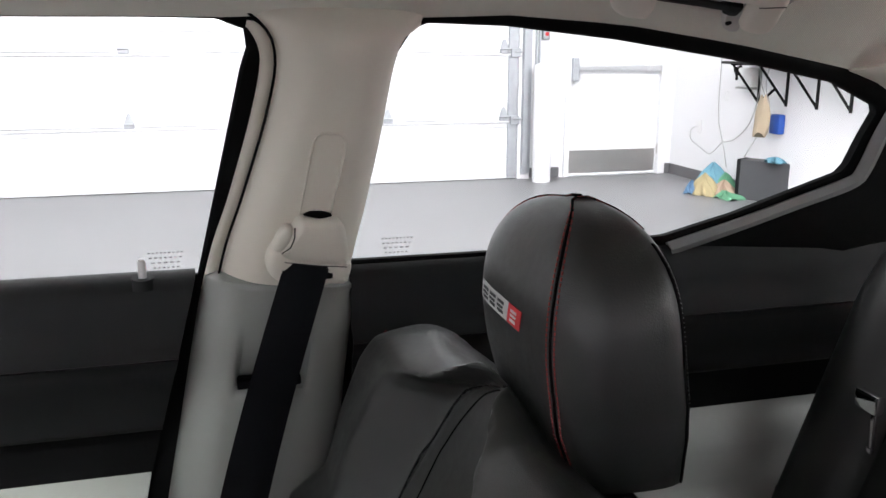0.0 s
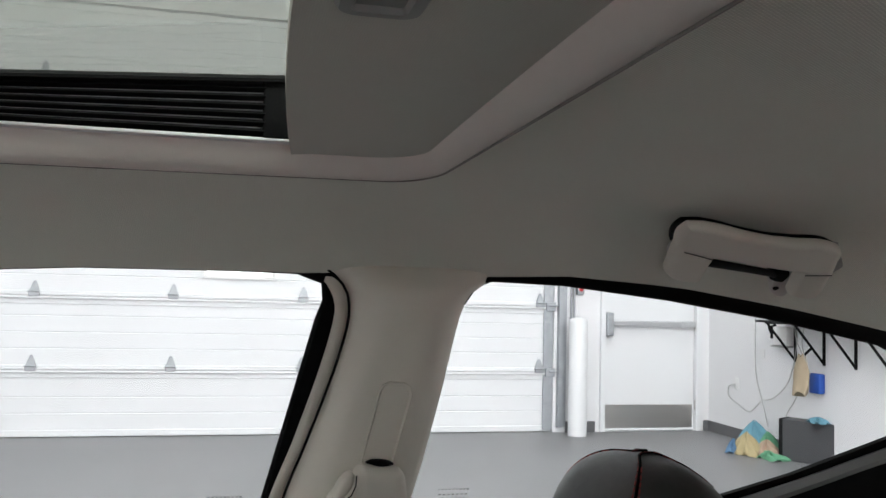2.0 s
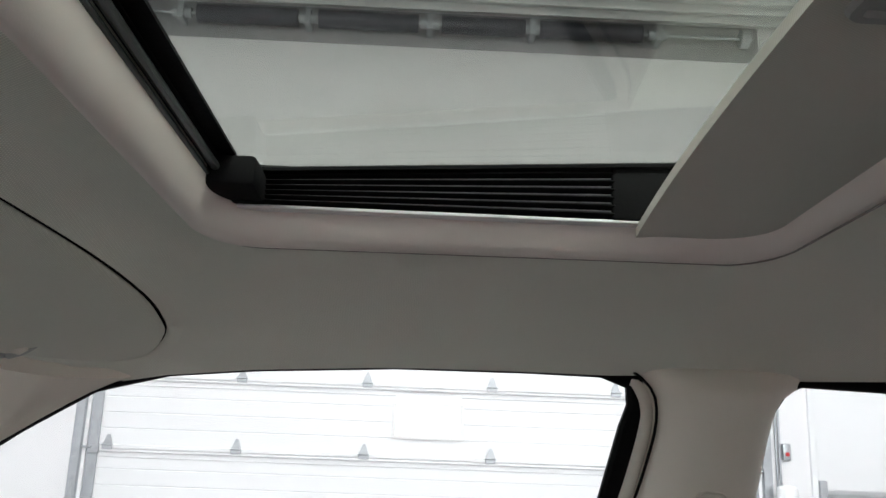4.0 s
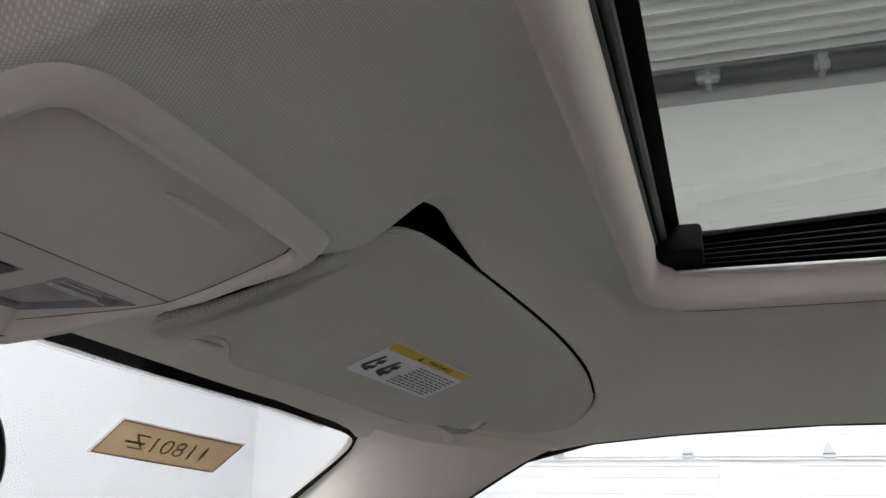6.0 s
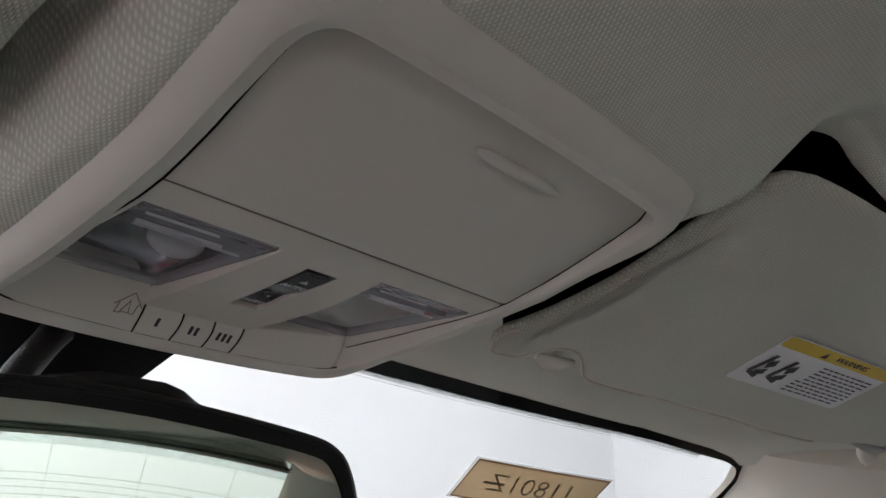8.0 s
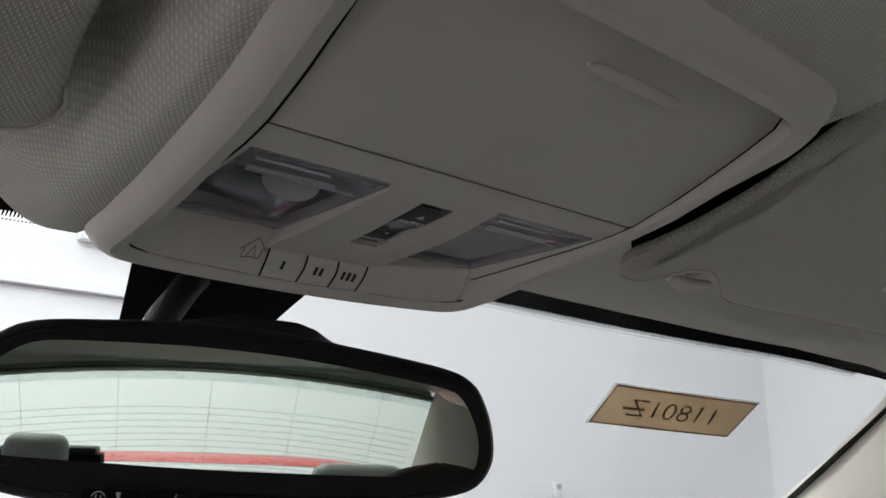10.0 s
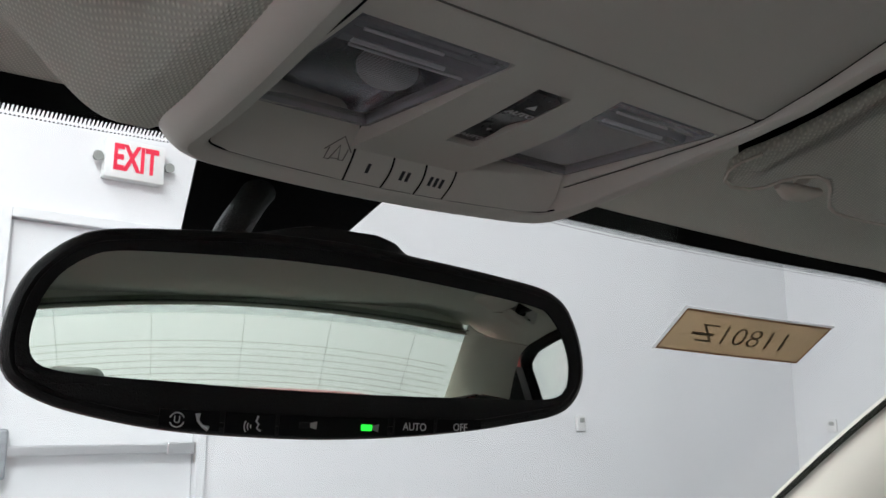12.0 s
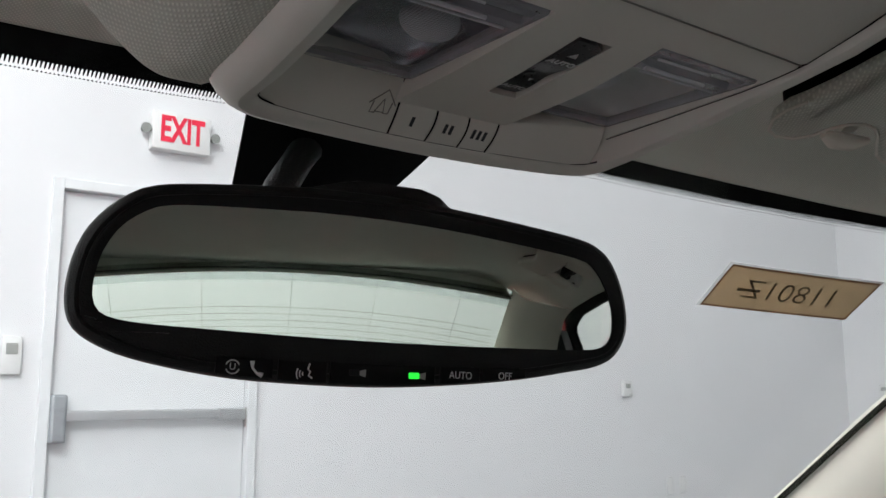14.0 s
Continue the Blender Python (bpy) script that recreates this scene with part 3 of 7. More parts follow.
C_BLUE = cmat("blue_cloth", (0.099, 0.194, 0.317))
C_TEAL = cmat("teal_cloth", (0.138, 0.315, 0.397))
C_GREEN = cmat("green_cloth", (0.125, 0.336, 0.200))
C_YELLOW = cmat("mustard_cloth", (0.405, 0.337, 0.188))
C_CARD = cmat("tan_cloth", (0.431, 0.315, 0.234))
C_BEIGE = cmat("beige_cloth", (0.42, 0.34, 0.24))
cloth("cloth", 6.16, -4.35, 0.11, 0.17, C_YELLOW, "crumpled mustard-yellow cleaning cloth on the floor", 1)
cloth("cloth", 6.30, -4.51, 0.16, 0.24, C_TEAL, "crumpled blue cleaning cloth in a heap", 2)
cloth("cloth", 6.12, -4.51, 0.14, 0.11, C_CARD, "crumpled tan cloth on the floor", 3)
cloth("cloth", 6.02, -4.47, 0.17, 0.035, C_GREEN, "flat green microfibre cloth on the floor", 4)
cloth("cloth", 6.26, -4.29, 0.07, 0.10, C_BLUE, "crumpled dark blue cloth on the floor", 5)
cloth("cloth", 6.2, -4.57, 0.10, 0.16, C_GREEN, "crumpled green cloth in a heap", 6)


def computer():
    m = frame_of((5.93, -4.50, 0), (-0.50, -0.30, 0), (0, 0, 1))
    ob = empty("computer_tower", (5.9, -4.55, 0), "dark grey desktop computer tower standing on the floor", "computer")
    part("case", box(bmesh.new(), (0.02, 0.0, -0.16), (0.56, 0.325, 0), 0.004, m=m), material("dark_grey_case", (0.06, 0.062, 0.066), 0.5, var=0.1, scale=6), ob, smooth=False)
    fr = part("front_panel", box(bmesh.new(), (-0.01, 0.0, -0.162), (0.02, 0.327, 0.002), 0.005, m=m), M_DARK, ob)
    part("drive_bay", box(bmesh.new(), (-0.0115, 0.22, -0.13), (-0.0095, 0.30, -0.03), 0.0005, m=m), M_LIGHTGREY, fr)
    return m


computer()
cloth("cloth", 5.66, -4.65, 0.085, 0.03, C_TEAL, "light blue cloth hanging over the computer's edge", 7, 0.325)


def wall_shelf():
    ob = empty("wall_shelf", (5.5, SY, 1.09), "dark shelf board on black triangular steel brackets", "shelf")
    part("board", box(bmesh.new(), (4.1, SY, 1.085), (6.16, SY + 0.30, 1.105), 0.004), M_DARK, ob, smooth=False)
    for x in (6.037, 5.676, 5.315, 4.955, 4.595):
        bm = bmesh.new()
        box(bm, (x - 0.012, SY, 0.765), (x + 0.012, SY + 0.012, 1.085))
        box(bm, (x - 0.012, SY, 1.073), (x + 0.012, SY + 0.28, 1.085))
        tube(bm, [(x, SY + 0.26, 1.073), (x, SY + 0.012, 0.785)], 0.010, 6)
        part("bracket", bm, M_BLACK, ob, "black triangular bracket", smooth=False)


wall_shelf()


def cords():
    for pts, lab in (([(6.58, SY + 0.02, 1.25), (6.585, SY + 0.02, 1.04), (6.57, SY + 0.03, 0.75), (6.54, SY + 0.03, 0.56), (6.42, SY + 0.05, 0.38), (6.30, SY + 0.08, 0.20)], "thin grey cable hanging down the wall"),
                     ([(5.97, SY + 0.05, 1.08), (5.98, SY + 0.03, 0.93), (6.08, SY + 0.03, 0.62), (6.27, SY + 0.04, 0.45), (6.43, SY + 0.04, 0.41)], "thin grey cable in a slack loop"),
                     ([(6.91, SY + 0.012, 0.50), (6.99, SY + 0.03, 0.47), (6.97, SY + 0.04, 0.38), (6.80, SY + 0.04, 0.32), (6.62, SY + 0.05, 0.285), (6.45, SY + 0.05, 0.40)], "thin pale cable plugged into a socket"),
                     ([(5.86, SY + 0.10, 0.62), (5.86, SY + 0.12, 0.50), (5.96, SY + 0.14, 0.34), (5.98, SY + 0.14, 0.15)], "thin dark cable hanging beside the cloths"),
                     ([(5.83, SY + 0.16, 1.08), (5.80, SY + 0.16, 0.95), (5.72, SY + 0.14, 0.80)], "thin dark cable hanging from the shelf"),
                     ([(5.70, SY + 0.16, 1.08), (5.73, SY + 0.16, 0.92), (5.66, SY + 0.14, 0.70)], "thin dark cable hanging from the shelf")):
        ob = empty("cable", pts[0], lab, "cable", "wall cables")
        part("cord", tube(bmesh.new(), curve_pts(pts, 28), 0.004, 6), M_GREY, ob)
    wall_box("wall_outlet", frame_of((6.90, SY, 0.50), (-1, 0, 0), (0, 0, 1)), 0.075, 0.12, 0.008, "white wall socket plate with a plug", "socket", False)
    wall_box("wall_outlet", frame_of((6.50, SY, 0.80), (-1, 0, 0), (0, 0, 1)), 0.05, 0.08, 0.006, "small white wall plate", "socket", False)
    ob = empty("wall_dispenser", (6.15, SY, 0.95), "white plastic dispenser under the shelf", "dispenser")
    part("case", box(bmesh.new(), (6.05, SY, 0.895), (6.24, SY + 0.08, 1.05), 0.01), M_WHITEPL, ob)
    part("tray", box(bmesh.new(), (6.04, SY, 0.878), (6.25, SY + 0.09, 0.893), 0.003), M_GREY, ob)
    ob = empty("spray_gun", (6.30, SY + 0.05, 1.0), "black spray gun hung on the wall", "spray gun")
    bm = bmesh.new()
    tube(bm, [(6.31, SY + 0.002, 1.06), (6.32, SY + 0.04, 1.03), (6.28, SY + 0.05, 0.98), (6.30, SY + 0.05, 0.95)], [0.012, 0.03, 0.02, 0.012], 8)
    part("gun_body", bm, M_BLACK, ob)
    ob = empty("hanging_cloth", (5.76, SY + 0.15, 0.7), "beige cloths hanging from a shelf bracket", "cloth", "cloths by the wall")
    bm = bmesh.new()
    rings = []
    for i in range(12):
        t = i / 11
        rings.append([(5.74 + 0.03 * t + (0.025 + 0.06 * math.sin(t * 2.5) + 0.014 * math.sin(4 * a + 3 * t)) * math.cos(a), SY + 0.15 + (0.025 + 0.03 * t) * math.sin(a), 0.84 - 0.30 * t + 0.02 * math.sin(3 * a + t)) for a in [k * math.pi / 14 for k in range(28)]])
    loft(bm, rings)
    part("cloth", bm, C_BEIGE, ob)
    part("hook", tube(bmesh.new(), [(5.70, SY + 0.10, 0.90), (5.74, SY + 0.15, 0.83)], 0.012, 6), M_BLACK, ob)
    ob = empty("blue_pouch", (5.72, SY + 0.03, 0.60), "small blue pouch hung on the wall", "pouch")
    part("pouch", box(bmesh.new(), (5.665, SY + 0.001, 0.545), (5.79, SY + 0.06, 0.70), 0.012), material("blue_vinyl", (0.02, 0.09, 0.42), 0.5, var=0.1), ob)


cords()


# ---------------------------------------------------------------- the car: roof lining
EDGE_Y = [-1.60, -1.45, -1.30, -1.16, -1.087, -0.936, -0.785, -0.65, -0.56, -0.36, -0.272, -0.126, 0.023, 0.114, 0.16, 0.384]
EDGE_X = [0.60, 0.625, 0.655, 0.685, 0.690, 0.682, 0.676, 0.671, 0.671, 0.670, 0.670, 0.670, 0.673, 0.675, 0.678, 0.668]
EDGE_Z = [1.112, 1.152, 1.19, 1.190, 1.198, 1.225, 1.246, 1.2565, 1.254, 1.2535, 1.254, 1.253, 1.245, 1.236, 1.228, 1.247]
MID_Y = [-1.6, -1.45, -1.25, -0.8, -0.45, -0.2, 0.03, 0.17, 0.3, 0.42, 0.5]
MID_Z = [1.20, 1.245, 1.285, 1.333, 1.345, 1.347, 1.342, 1.331, 1.318, 1.306, 1.299]


VISOR = [(0.1690, 0.1515), (0.1640, 0.162), (0.1645, 0.178), (0.1715, 0.208), (0.1785, 0.240), (0.1800, 0.270), (0.1780, 0.300), (0.1735, 0.322), (0.185, 0.334), (0.203, 0.328), (0.209, 0.312), (0.222, 0.303), (0.236, 0.306), (0.256, 0.317), (0.281, 0.3155), (0.362, 0.294), (0.460, 0.2745), (0.518, 0.255), (0.60, 0.207), (0.648, 0.172), (0.660, 0.145), (0.655, 0.124), (0.62, 0.104), (0.585, 0.098), (0.515, 0.0955), (0.405, 0.104), (0.261, 0.1255), (0.19, 0.1405)]
VA = np.array([p[:2] for p in curve_pts([(*p, 0) for p in VISOR + [VISOR[0]]], 91)][:-1])
VB = np.roll(VA, -1, axis=0)


def vis_z(x, y):
    """Lower face of the sun visor; its rear rim tucks up towards the lining."""
    k = min(max((0.145 - y) / 0.055, 0), 1)
    return 1.277 - 0.13 * (x - 0.316) - 0.26 * (y - 0.206) + 0.006 * k * k * min(max((x - 0.2) / 0.1, 0), 1)


def visor_dist(x, y):
    """Distance from the visor's outline, below 0 inside."""
    d = VB - VA
    p = np.array((x, y))
    t = np.clip(((p - VA) * d).sum(1) / (d * d).sum(1), 0, 1)
    dist = np.sqrt((((VA + d * t[:, None]) - p) ** 2).sum(1).min())
    cross = ((VA[:, 1] > y) != (VB[:, 1] > y)) & (x < (VB[:, 0] - VA[:, 0]) * (y - VA[:, 1]) / (VB[:, 1] - VA[:, 1] + 1e-12) + VA[:, 0])
    sd = dist if cross.sum() % 2 == 0 else -dist
    return float(sd)


def visor_gap(x, y):
    """How far the recess reaches beyond the visor's inner edge and its inner rear corner."""
    sm = lambda k: k * k * (3 - 2 * k)
    return 0.0145 * sm(float(np.interp(x, [0.178, 0.215], [1, 0]))) * sm(float(np.interp(y, [0.295, 0.330], [1, 0]))) * float(np.interp(y, [0.14, 0.18], [0.55, 1]))


def con_lip(y):
    """Lower rim of the console's bezel."""
    return float(np.interp(y, [0.155, 0.185, 0.20, 0.22, 0.255, 0.28, 0.30, 0.33, 0.365, 0.40, 0.43], [1.2925, 1.2868, 1.2822, 1.2752, 1.2645, 1.2598, 1.2568, 1.2520, 1.2478, 1.2466, 1.2462]))


def roof_z(x, y):
    """Height of the roof lining's lower face."""
    u = abs(x - XC)
    ue = np.interp(y, EDGE_Y, EDGE_X) - XC
    ze, zc = np.interp(y, EDGE_Y, EDGE_Z), np.interp(y, MID_Y, MID_Z)
    s = min(u / ue, 1.0)
    a = 0.012
    g = max((s - 0.62) / 0.38, 0) ** 2.0
    z = zc - a * min(s, 1) ** 2 - (zc - a - ze) * g
    # the lining swells down round the overhead console
    drop = max(float(np.interp(y, MID_Y, MID_Z)) - con_lip(y) - 0.006 - 0.007 * float(np.interp(x - XC, [0.03, 0.09], [0, 1])) * float(np.interp(y, [0.175, 0.21], [0, 1])), 0)
    ky = float(np.interp(y, [0.085, 0.168, 0.40, 0.46], [0, 1, 1, 0]))
    ku = float(np.interp(u, [float(np.interp(y, [0.10, 0.125, 0.152, 0.18], [0.096, 0.102, 0.114, 0.119])), float(np.interp(y, [0.09, 0.12, 0.15, 0.185, 0.30, 0.36], [0.190, 0.150, 0.141, 0.139, 0.139, 0.190]))], [1, 0]))
    sm = lambda k: k * k * (3 - 2 * k)
    z -= drop * sm(ky) * sm(ku)
    if 0.02 < y < 0.40 and u > 0.10:
        # it hugs the visor's rear and outer rim
        sd = visor_dist(XC + u, y)
        near = sm(min(max(1 - sd / 0.055, 0), 1))
        k = near * sm(float(np.interp(y, [0.19, 0.26], [1, 0]))) * sm(float(np.interp(u, [0.165, 0.235], [0, 1])))
        z += min(vis_z(XC + u, y) + 0.0065 - z, 0) * k
        # at the outer end visor and lining lie flush
        k = near * sm(float(np.interp(u, [0.51, 0.58], [0, 1]))) * sm(float(np.interp(y, [0.09, 0.125, 0.25, 0.33], [0, 1, 1, 0]))) * sm(float(np.interp(u, [ue - 0.016, ue - 0.002], [1, 0])))
        z += (vis_z(XC + u, y) + 0.0015 - z) * k
    # open above the overhead console
    z += 0.035 * sm(float(np.interp(u, [0.094, 0.107], [1, 0]))) * sm(float(np.interp(y, [0.182, 0.196, 0.395, 0.412], [0, 1, 1, 0])))
    # the front rim comes down to the printed edge of the windshield
    yh = header_y(x)
    if y > yh - 0.09:
        k = sm(min((y - yh + 0.09) / 0.09, 1.0))
        z += (header_z(u) - z) * k
    return z


def header_z(u):
    """Height of the lining's front rim, just above the printed edge."""
    return float(np.interp(u, [0, 0.3, 0.5, 0.66], [0.009, 0.008, 0.0055, 0.004])) + float(np.interp(u, [0, 0.216, 0.366, 0.512, 0.60, 0.632, 0.66], [1.2925, 1.2845, 1.2750, 1.2640, 1.2530, 1.2465, 1.236]))


def ws_y(x, z):
    return 0.585 - 0.43 * (x - XC) ** 2 + (1.24 - z) * 1.41


def header_y(x):
    """Front edge of the lining, at the windshield."""
    u = abs(x - XC)
    return ws_y(x, header_z(u)) - 0.006


HX, HY0, HY1 = 0.428, -0.441, 0.022       # sunroof hole: half width, back, front


def headliner():
    us = [0, 0.05, 0.09] + [0.1 + 0.004 * k for k in range(82)] + [HX + 0.004 * k for k in range(12)] + [0.475]
    fr = [k / 40 for k in range(41)]
    ys = sorted(set([round(v, 4) for v in np.arange(-1.25, 0.02, 0.05)] + [HY0, HY1, 0.032, 0.04, 0.048]))
    ys = [y for y in ys if y in (HY0, HY1) or min(abs(y - HY0), abs(y - HY1)) > 0.012]
    nfront = 118
    rows = []
    for iy in range(len(ys) + nfront):
        row = []
        for sgn in (-1, 1):
            half = []
            y0 = ys[iy] if iy < len(ys) else ys[-1]
            ue = np.interp(y0, EDGE_Y, EDGE_X) - XC
            cols = us[:-1] + [us[-1] + (ue - us[-1]) * k for k in fr]
            for u in cols:
                x = XC + sgn * u
                if iy < len(ys):
                    y = ys[iy]
                else:
                    k = (iy - len(ys) + 1) / nfront
                    y = ys[-1] + (header_y(x) - ys[-1]) * k
                ul = u
                if u > us[-1]:
                    ul = us[-1] + (u - us[-1]) / (ue - us[-1]) * (np.interp(y, EDGE_Y, EDGE_X) - XC - us[-1])
                x = XC + sgn * ul
                half.append((x, y, roof_z(x, y)))
            row += half[::-1] if sgn < 0 else half[1:]
        rows.append(row)

    def hole(i, j):
        p, q = rows[i][j], rows[i + 1][j + 1]
        cx, cy = (p[0] + q[0]) / 2, (p[1] + q[1]) / 2
        if 0.07 < cy < 0.36 and 0.12 < abs(cx - XC) and visor_dist(XC + abs(cx - XC), cy) < 0.0045 + 1.1 * visor_gap(XC + abs(cx - XC), cy):
            return True
        return abs(cx - XC) < HX and HY0 < cy < HY1
    bm = sheet(bmesh.new(), rows, -0.006, hole)
    bmesh.ops.reverse_faces(bm, faces=bm.faces)
    ob = part("headliner", bm, M_CLOTH, angle=60)
    return tagged(ob, "olive-grey knitted cloth roof lining of a car", "headliner", kind="structure")


headliner()


def visor_recess(s):
    """The hollow in the lining above a sun visor, with a narrow rim."""
    Q = (lambda q: q) if s > 0 else (lambda q: (2 * XC - q[0], q[1], q[2]))
    o = [tuple(p[:2]) for p in curve_pts([(*p, 0) for p in VISOR + [VISOR[0]]], 241)][:-1]
    o = o if sum(o[i - 1][0] * o[i][1] - o[i][0] * o[i - 1][1] for i in range(len(o))) > 0 else o[::-1]
    rings = []
    for d, d2, dz in ((-0.0210, -0.0210, 0.0016), (-0.0130, -0.0130, -0.0012), (-0.0056, -0.004, -0.0016), (-0.0028, 0.004, -0.0008), (-0.0014, 0.006, 0.0020), (-0.0014, 0.006, 0.030), (0.010, 0.010, 0.034)):
        ring = []
        for (x, y), (x2, y2), (x1, y1), (x0, y0) in zip(inset(o, d), inset(o, d2), inset(o, -0.001), o):
            e = visor_gap(x0, y0) * 1000
            x, y = x + (x1 - x0) * e, y + (y1 - y0) * e
            w = float(np.interp(x, [0.55, 0.62], [0, 1]) * np.interp(y, [0.104, 0.128], [0, 1]))
            x, y = x + (x2 - x) * w, y + (y2 - y) * w
            ring.append(Q((x, y, roof_z(x, y) + dz + (0.0008 * w if dz < 0 else 0))))
        rings.append(ring)
    bm = bmesh.new()
    loft(bm, rings[:5], caps=False)
    rim = tagged(part("visor_recess", bm, M_CLOTH, angle=60), "olive-grey cloth rim of the recess above a sun visor", "headliner", kind="structure")
    # black walls put the hollow's shade into its colour
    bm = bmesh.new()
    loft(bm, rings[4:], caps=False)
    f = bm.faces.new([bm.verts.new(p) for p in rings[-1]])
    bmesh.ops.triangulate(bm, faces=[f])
    part("cavity", bm, M_BLACK, rim, "cavity walls coloured black for its shade")


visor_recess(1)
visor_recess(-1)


# ---------------------------------------------------------------- sunroof
def sunroof():
    ob = empty("sunroof", (XC, -0.2, 1.36), "tinted car sunroof tilted open with black side bellows", "sunroof")
    X0, X1, Y0, Y1 = XC - 0.447, XC + 0.447, -0.455, 0.037
    prof = [(0.003, 0.004), (0.002, 0.0), (0.0026, -0.0045), (0.0060, -0.0078), (0.011, -0.0090), (0.018, -0.0078), (0.0245, -0.0030), (0.0295, 0.0030), (0.033, 0.0100), (0.0345, 0.0170), (0.035, 0.03), (0.028, 0.034), (0.02, 0.02)]
    base = rrect(X0, X1, Y0, Y1, 0.050, 8)
    rings = []
    for d, dz in prof:
        o = [(XC + (x - XC) * (0.447 - d) / 0.447, y - (y + 0.2125) / 0.2495 * d * (0.66 if y > -0.2125 else 0.90)) for x, y in base]
        rings.append([(x, y, roof_z(min(max(p[0], XC - 0.45), XC + 0.45), min(max(p[1], HY0), HY1)) + dz) for (x, y), p in zip(o, base)])
    bm = bmesh.new()
    loft(bm, rings + [rings[0]], caps=False)
    bmesh.ops.remove_doubles(bm, verts=bm.verts, dist=1e-5)
    part("lip", bm, M_LIP, ob, "rounded pinkish-grey vinyl rim")
    # a grey line puts shade into the crease along the sides and the back
    crease = [(x, y, z - 0.0002) for x, y, z in rings[4]]
    i0 = max(range(len(crease)), key=lambda i: crease[i][1] - 0.01 * abs(crease[i][0] - XC))
    crease = [p for p in crease[i0:] + crease[:i0] if p[1] < 0.005]
    part("crease", tube(bmesh.new(), crease, [0.0010 * min(1.0, 0.15 + 0.12 * min(i, len(crease) - 1 - i)) for i in range(len(crease))], 6), M_ENGRAVESHADE, ob, "grey line shading the rim's crease")
    # cassette: black walls round the opening up to the roof skin
    o = rrect(XC - 0.418, XC + 0.418, -0.447, 0.0165, 0.02, 6)
    bm = bmesh.new()
    loft(bm, [[(x, y, z) for x, y in oo] for oo, z in ((o, 1.345), (o, 1.392), (inset(o, -0.05), 1.392), (inset(o, -0.05), 1.345))], caps=False)
    part("cassette", bm, M_BLACK, ob, "black sunroof frame")
    # glass, tilted: front low, back raised
    zg = lambda y: 1.381 + 0.058 * (-0.006 - y)
    g = rrect(XC - 0.412, XC + 0.405, -0.47, 0.007, 0.035, 6)
    bm = bmesh.new()
    loft(bm, [[(x, y, zg(y)) for x, y in g], [(x, y, zg(y) + 0.005) for x, y in g]])
    gl = part("pane", bm, M_TINT, ob, "green-grey tinted glass")
    bm = bmesh.new()
    gi, go = inset(g, 0.012), inset(g, -0.004)
    loft(bm, [[(x, y, zg(y) - 0.002) for x, y in go], [(x, y, zg(y) - 0.003) for x, y in gi], [(x, y, zg(y) - 0.0005) for x, y in gi], [(x, y, zg(y) + 0.006) for x, y in go], [(x, y, zg(y) - 0.002) for x, y in go]], caps=False)
    part("seal", bm, M_BLACK, gl, "black rubber seal")
    # front seal strip
    bm = bmesh.new()
    tube(bm, [(XC - 0.40, 0.008, 1.367), (XC + 0.385, 0.008, 1.367)], 0.0035, 8)
    tube(bm, [(XC - 0.40, 0.0135, 1.362), (XC + 0.385, 0.0135, 1.362)], 0.002, 8)
    part("seal_strip", bm, M_SEAL, ob, "dark green-grey rubber strip")
    # bellows on both sides
    for s in (-1, 1):
        for k in range(6):
            bm = bmesh.new()
            rows = []
            for y in np.linspace(-0.02, -0.302, 12):
                zb, zt = 1.353, zg(y) - 0.004
                a, b = zb + (zt - zb) * k / 6, zb + (zt - zb) * (k + 1) / 6
                x0 = XC + s * 0.404
                rows.append([(x0, y, a), (x0 - s * 0.0075, y, (a + b) / 2), (x0, y, b)])
            sheet(bm, rows, 0.0015 * s)
            part("bellows_fold", bm, M_FOLD, ob, smooth=False)
            if k < 5:
                bm = bmesh.new()
                tube(bm, [tuple(np.array(r[2]) + np.array((-s * 0.0035, 0, 0))) for r in rows], 0.0007, 6)
                part("bellows_ridge", bm, M_RIDGE, ob, "thin grey ridge")
        bm = bmesh.new()
        box(bm, (XC + s * 0.402 - 0.004, -0.47, 1.3495), (XC + s * 0.402 + 0.004, 0.0, 1.3525), 0.001)
        box(bm, (XC + s * 0.410 - 0.002, -0.47, 1.3500), (XC + s * 0.410 + 0.002, 0.0, 1.3530), 0.0006)
        part("rail", bm, M_ALU, ob, "bright aluminium rail")
        part("end_block", box(bmesh.new(), (XC + s * 0.402 - 0.006, -0.47, 1.352), (XC + s * 0.402 + 0.006, -0.300, 1.3965), 0.002), M_BLACK, ob)
        bm = bmesh.new()
        x0, x1 = sorted((XC + s * 0.352, XC + s * 0.422))
        box(bm, (x0, -0.022, 1.3535), (x1, 0.0215, 1.3775), 0.004)
        part("corner_block", bm, M_BLACK, ob, "black corner piece")
        part("wind_stop", box(bmesh.new(), (XC + s * 0.398 - 0.004, -0.02, 1.352), (XC + s * 0.398 + 0.004, 0.004, 1.376), 0.002), M_BLACK, ob)
    bm = bmesh.new()
    box(bm, (XC - 0.44, 0.008, 1.377), (XC + 0.44, 0.06, 1.394), 0.002)
    part("front_bar", bm, M_BLACK, ob, "black frame bar")
    part("rear_bar", box(bmesh.new(), (XC - 0.44, -0.52, 1.352), (XC + 0.44, -0.468, 1.406), 0.002), M_BLACK, ob, "black frame bar")
    # sun shade, pushed half back
    bm = bmesh.new()
    rows = []
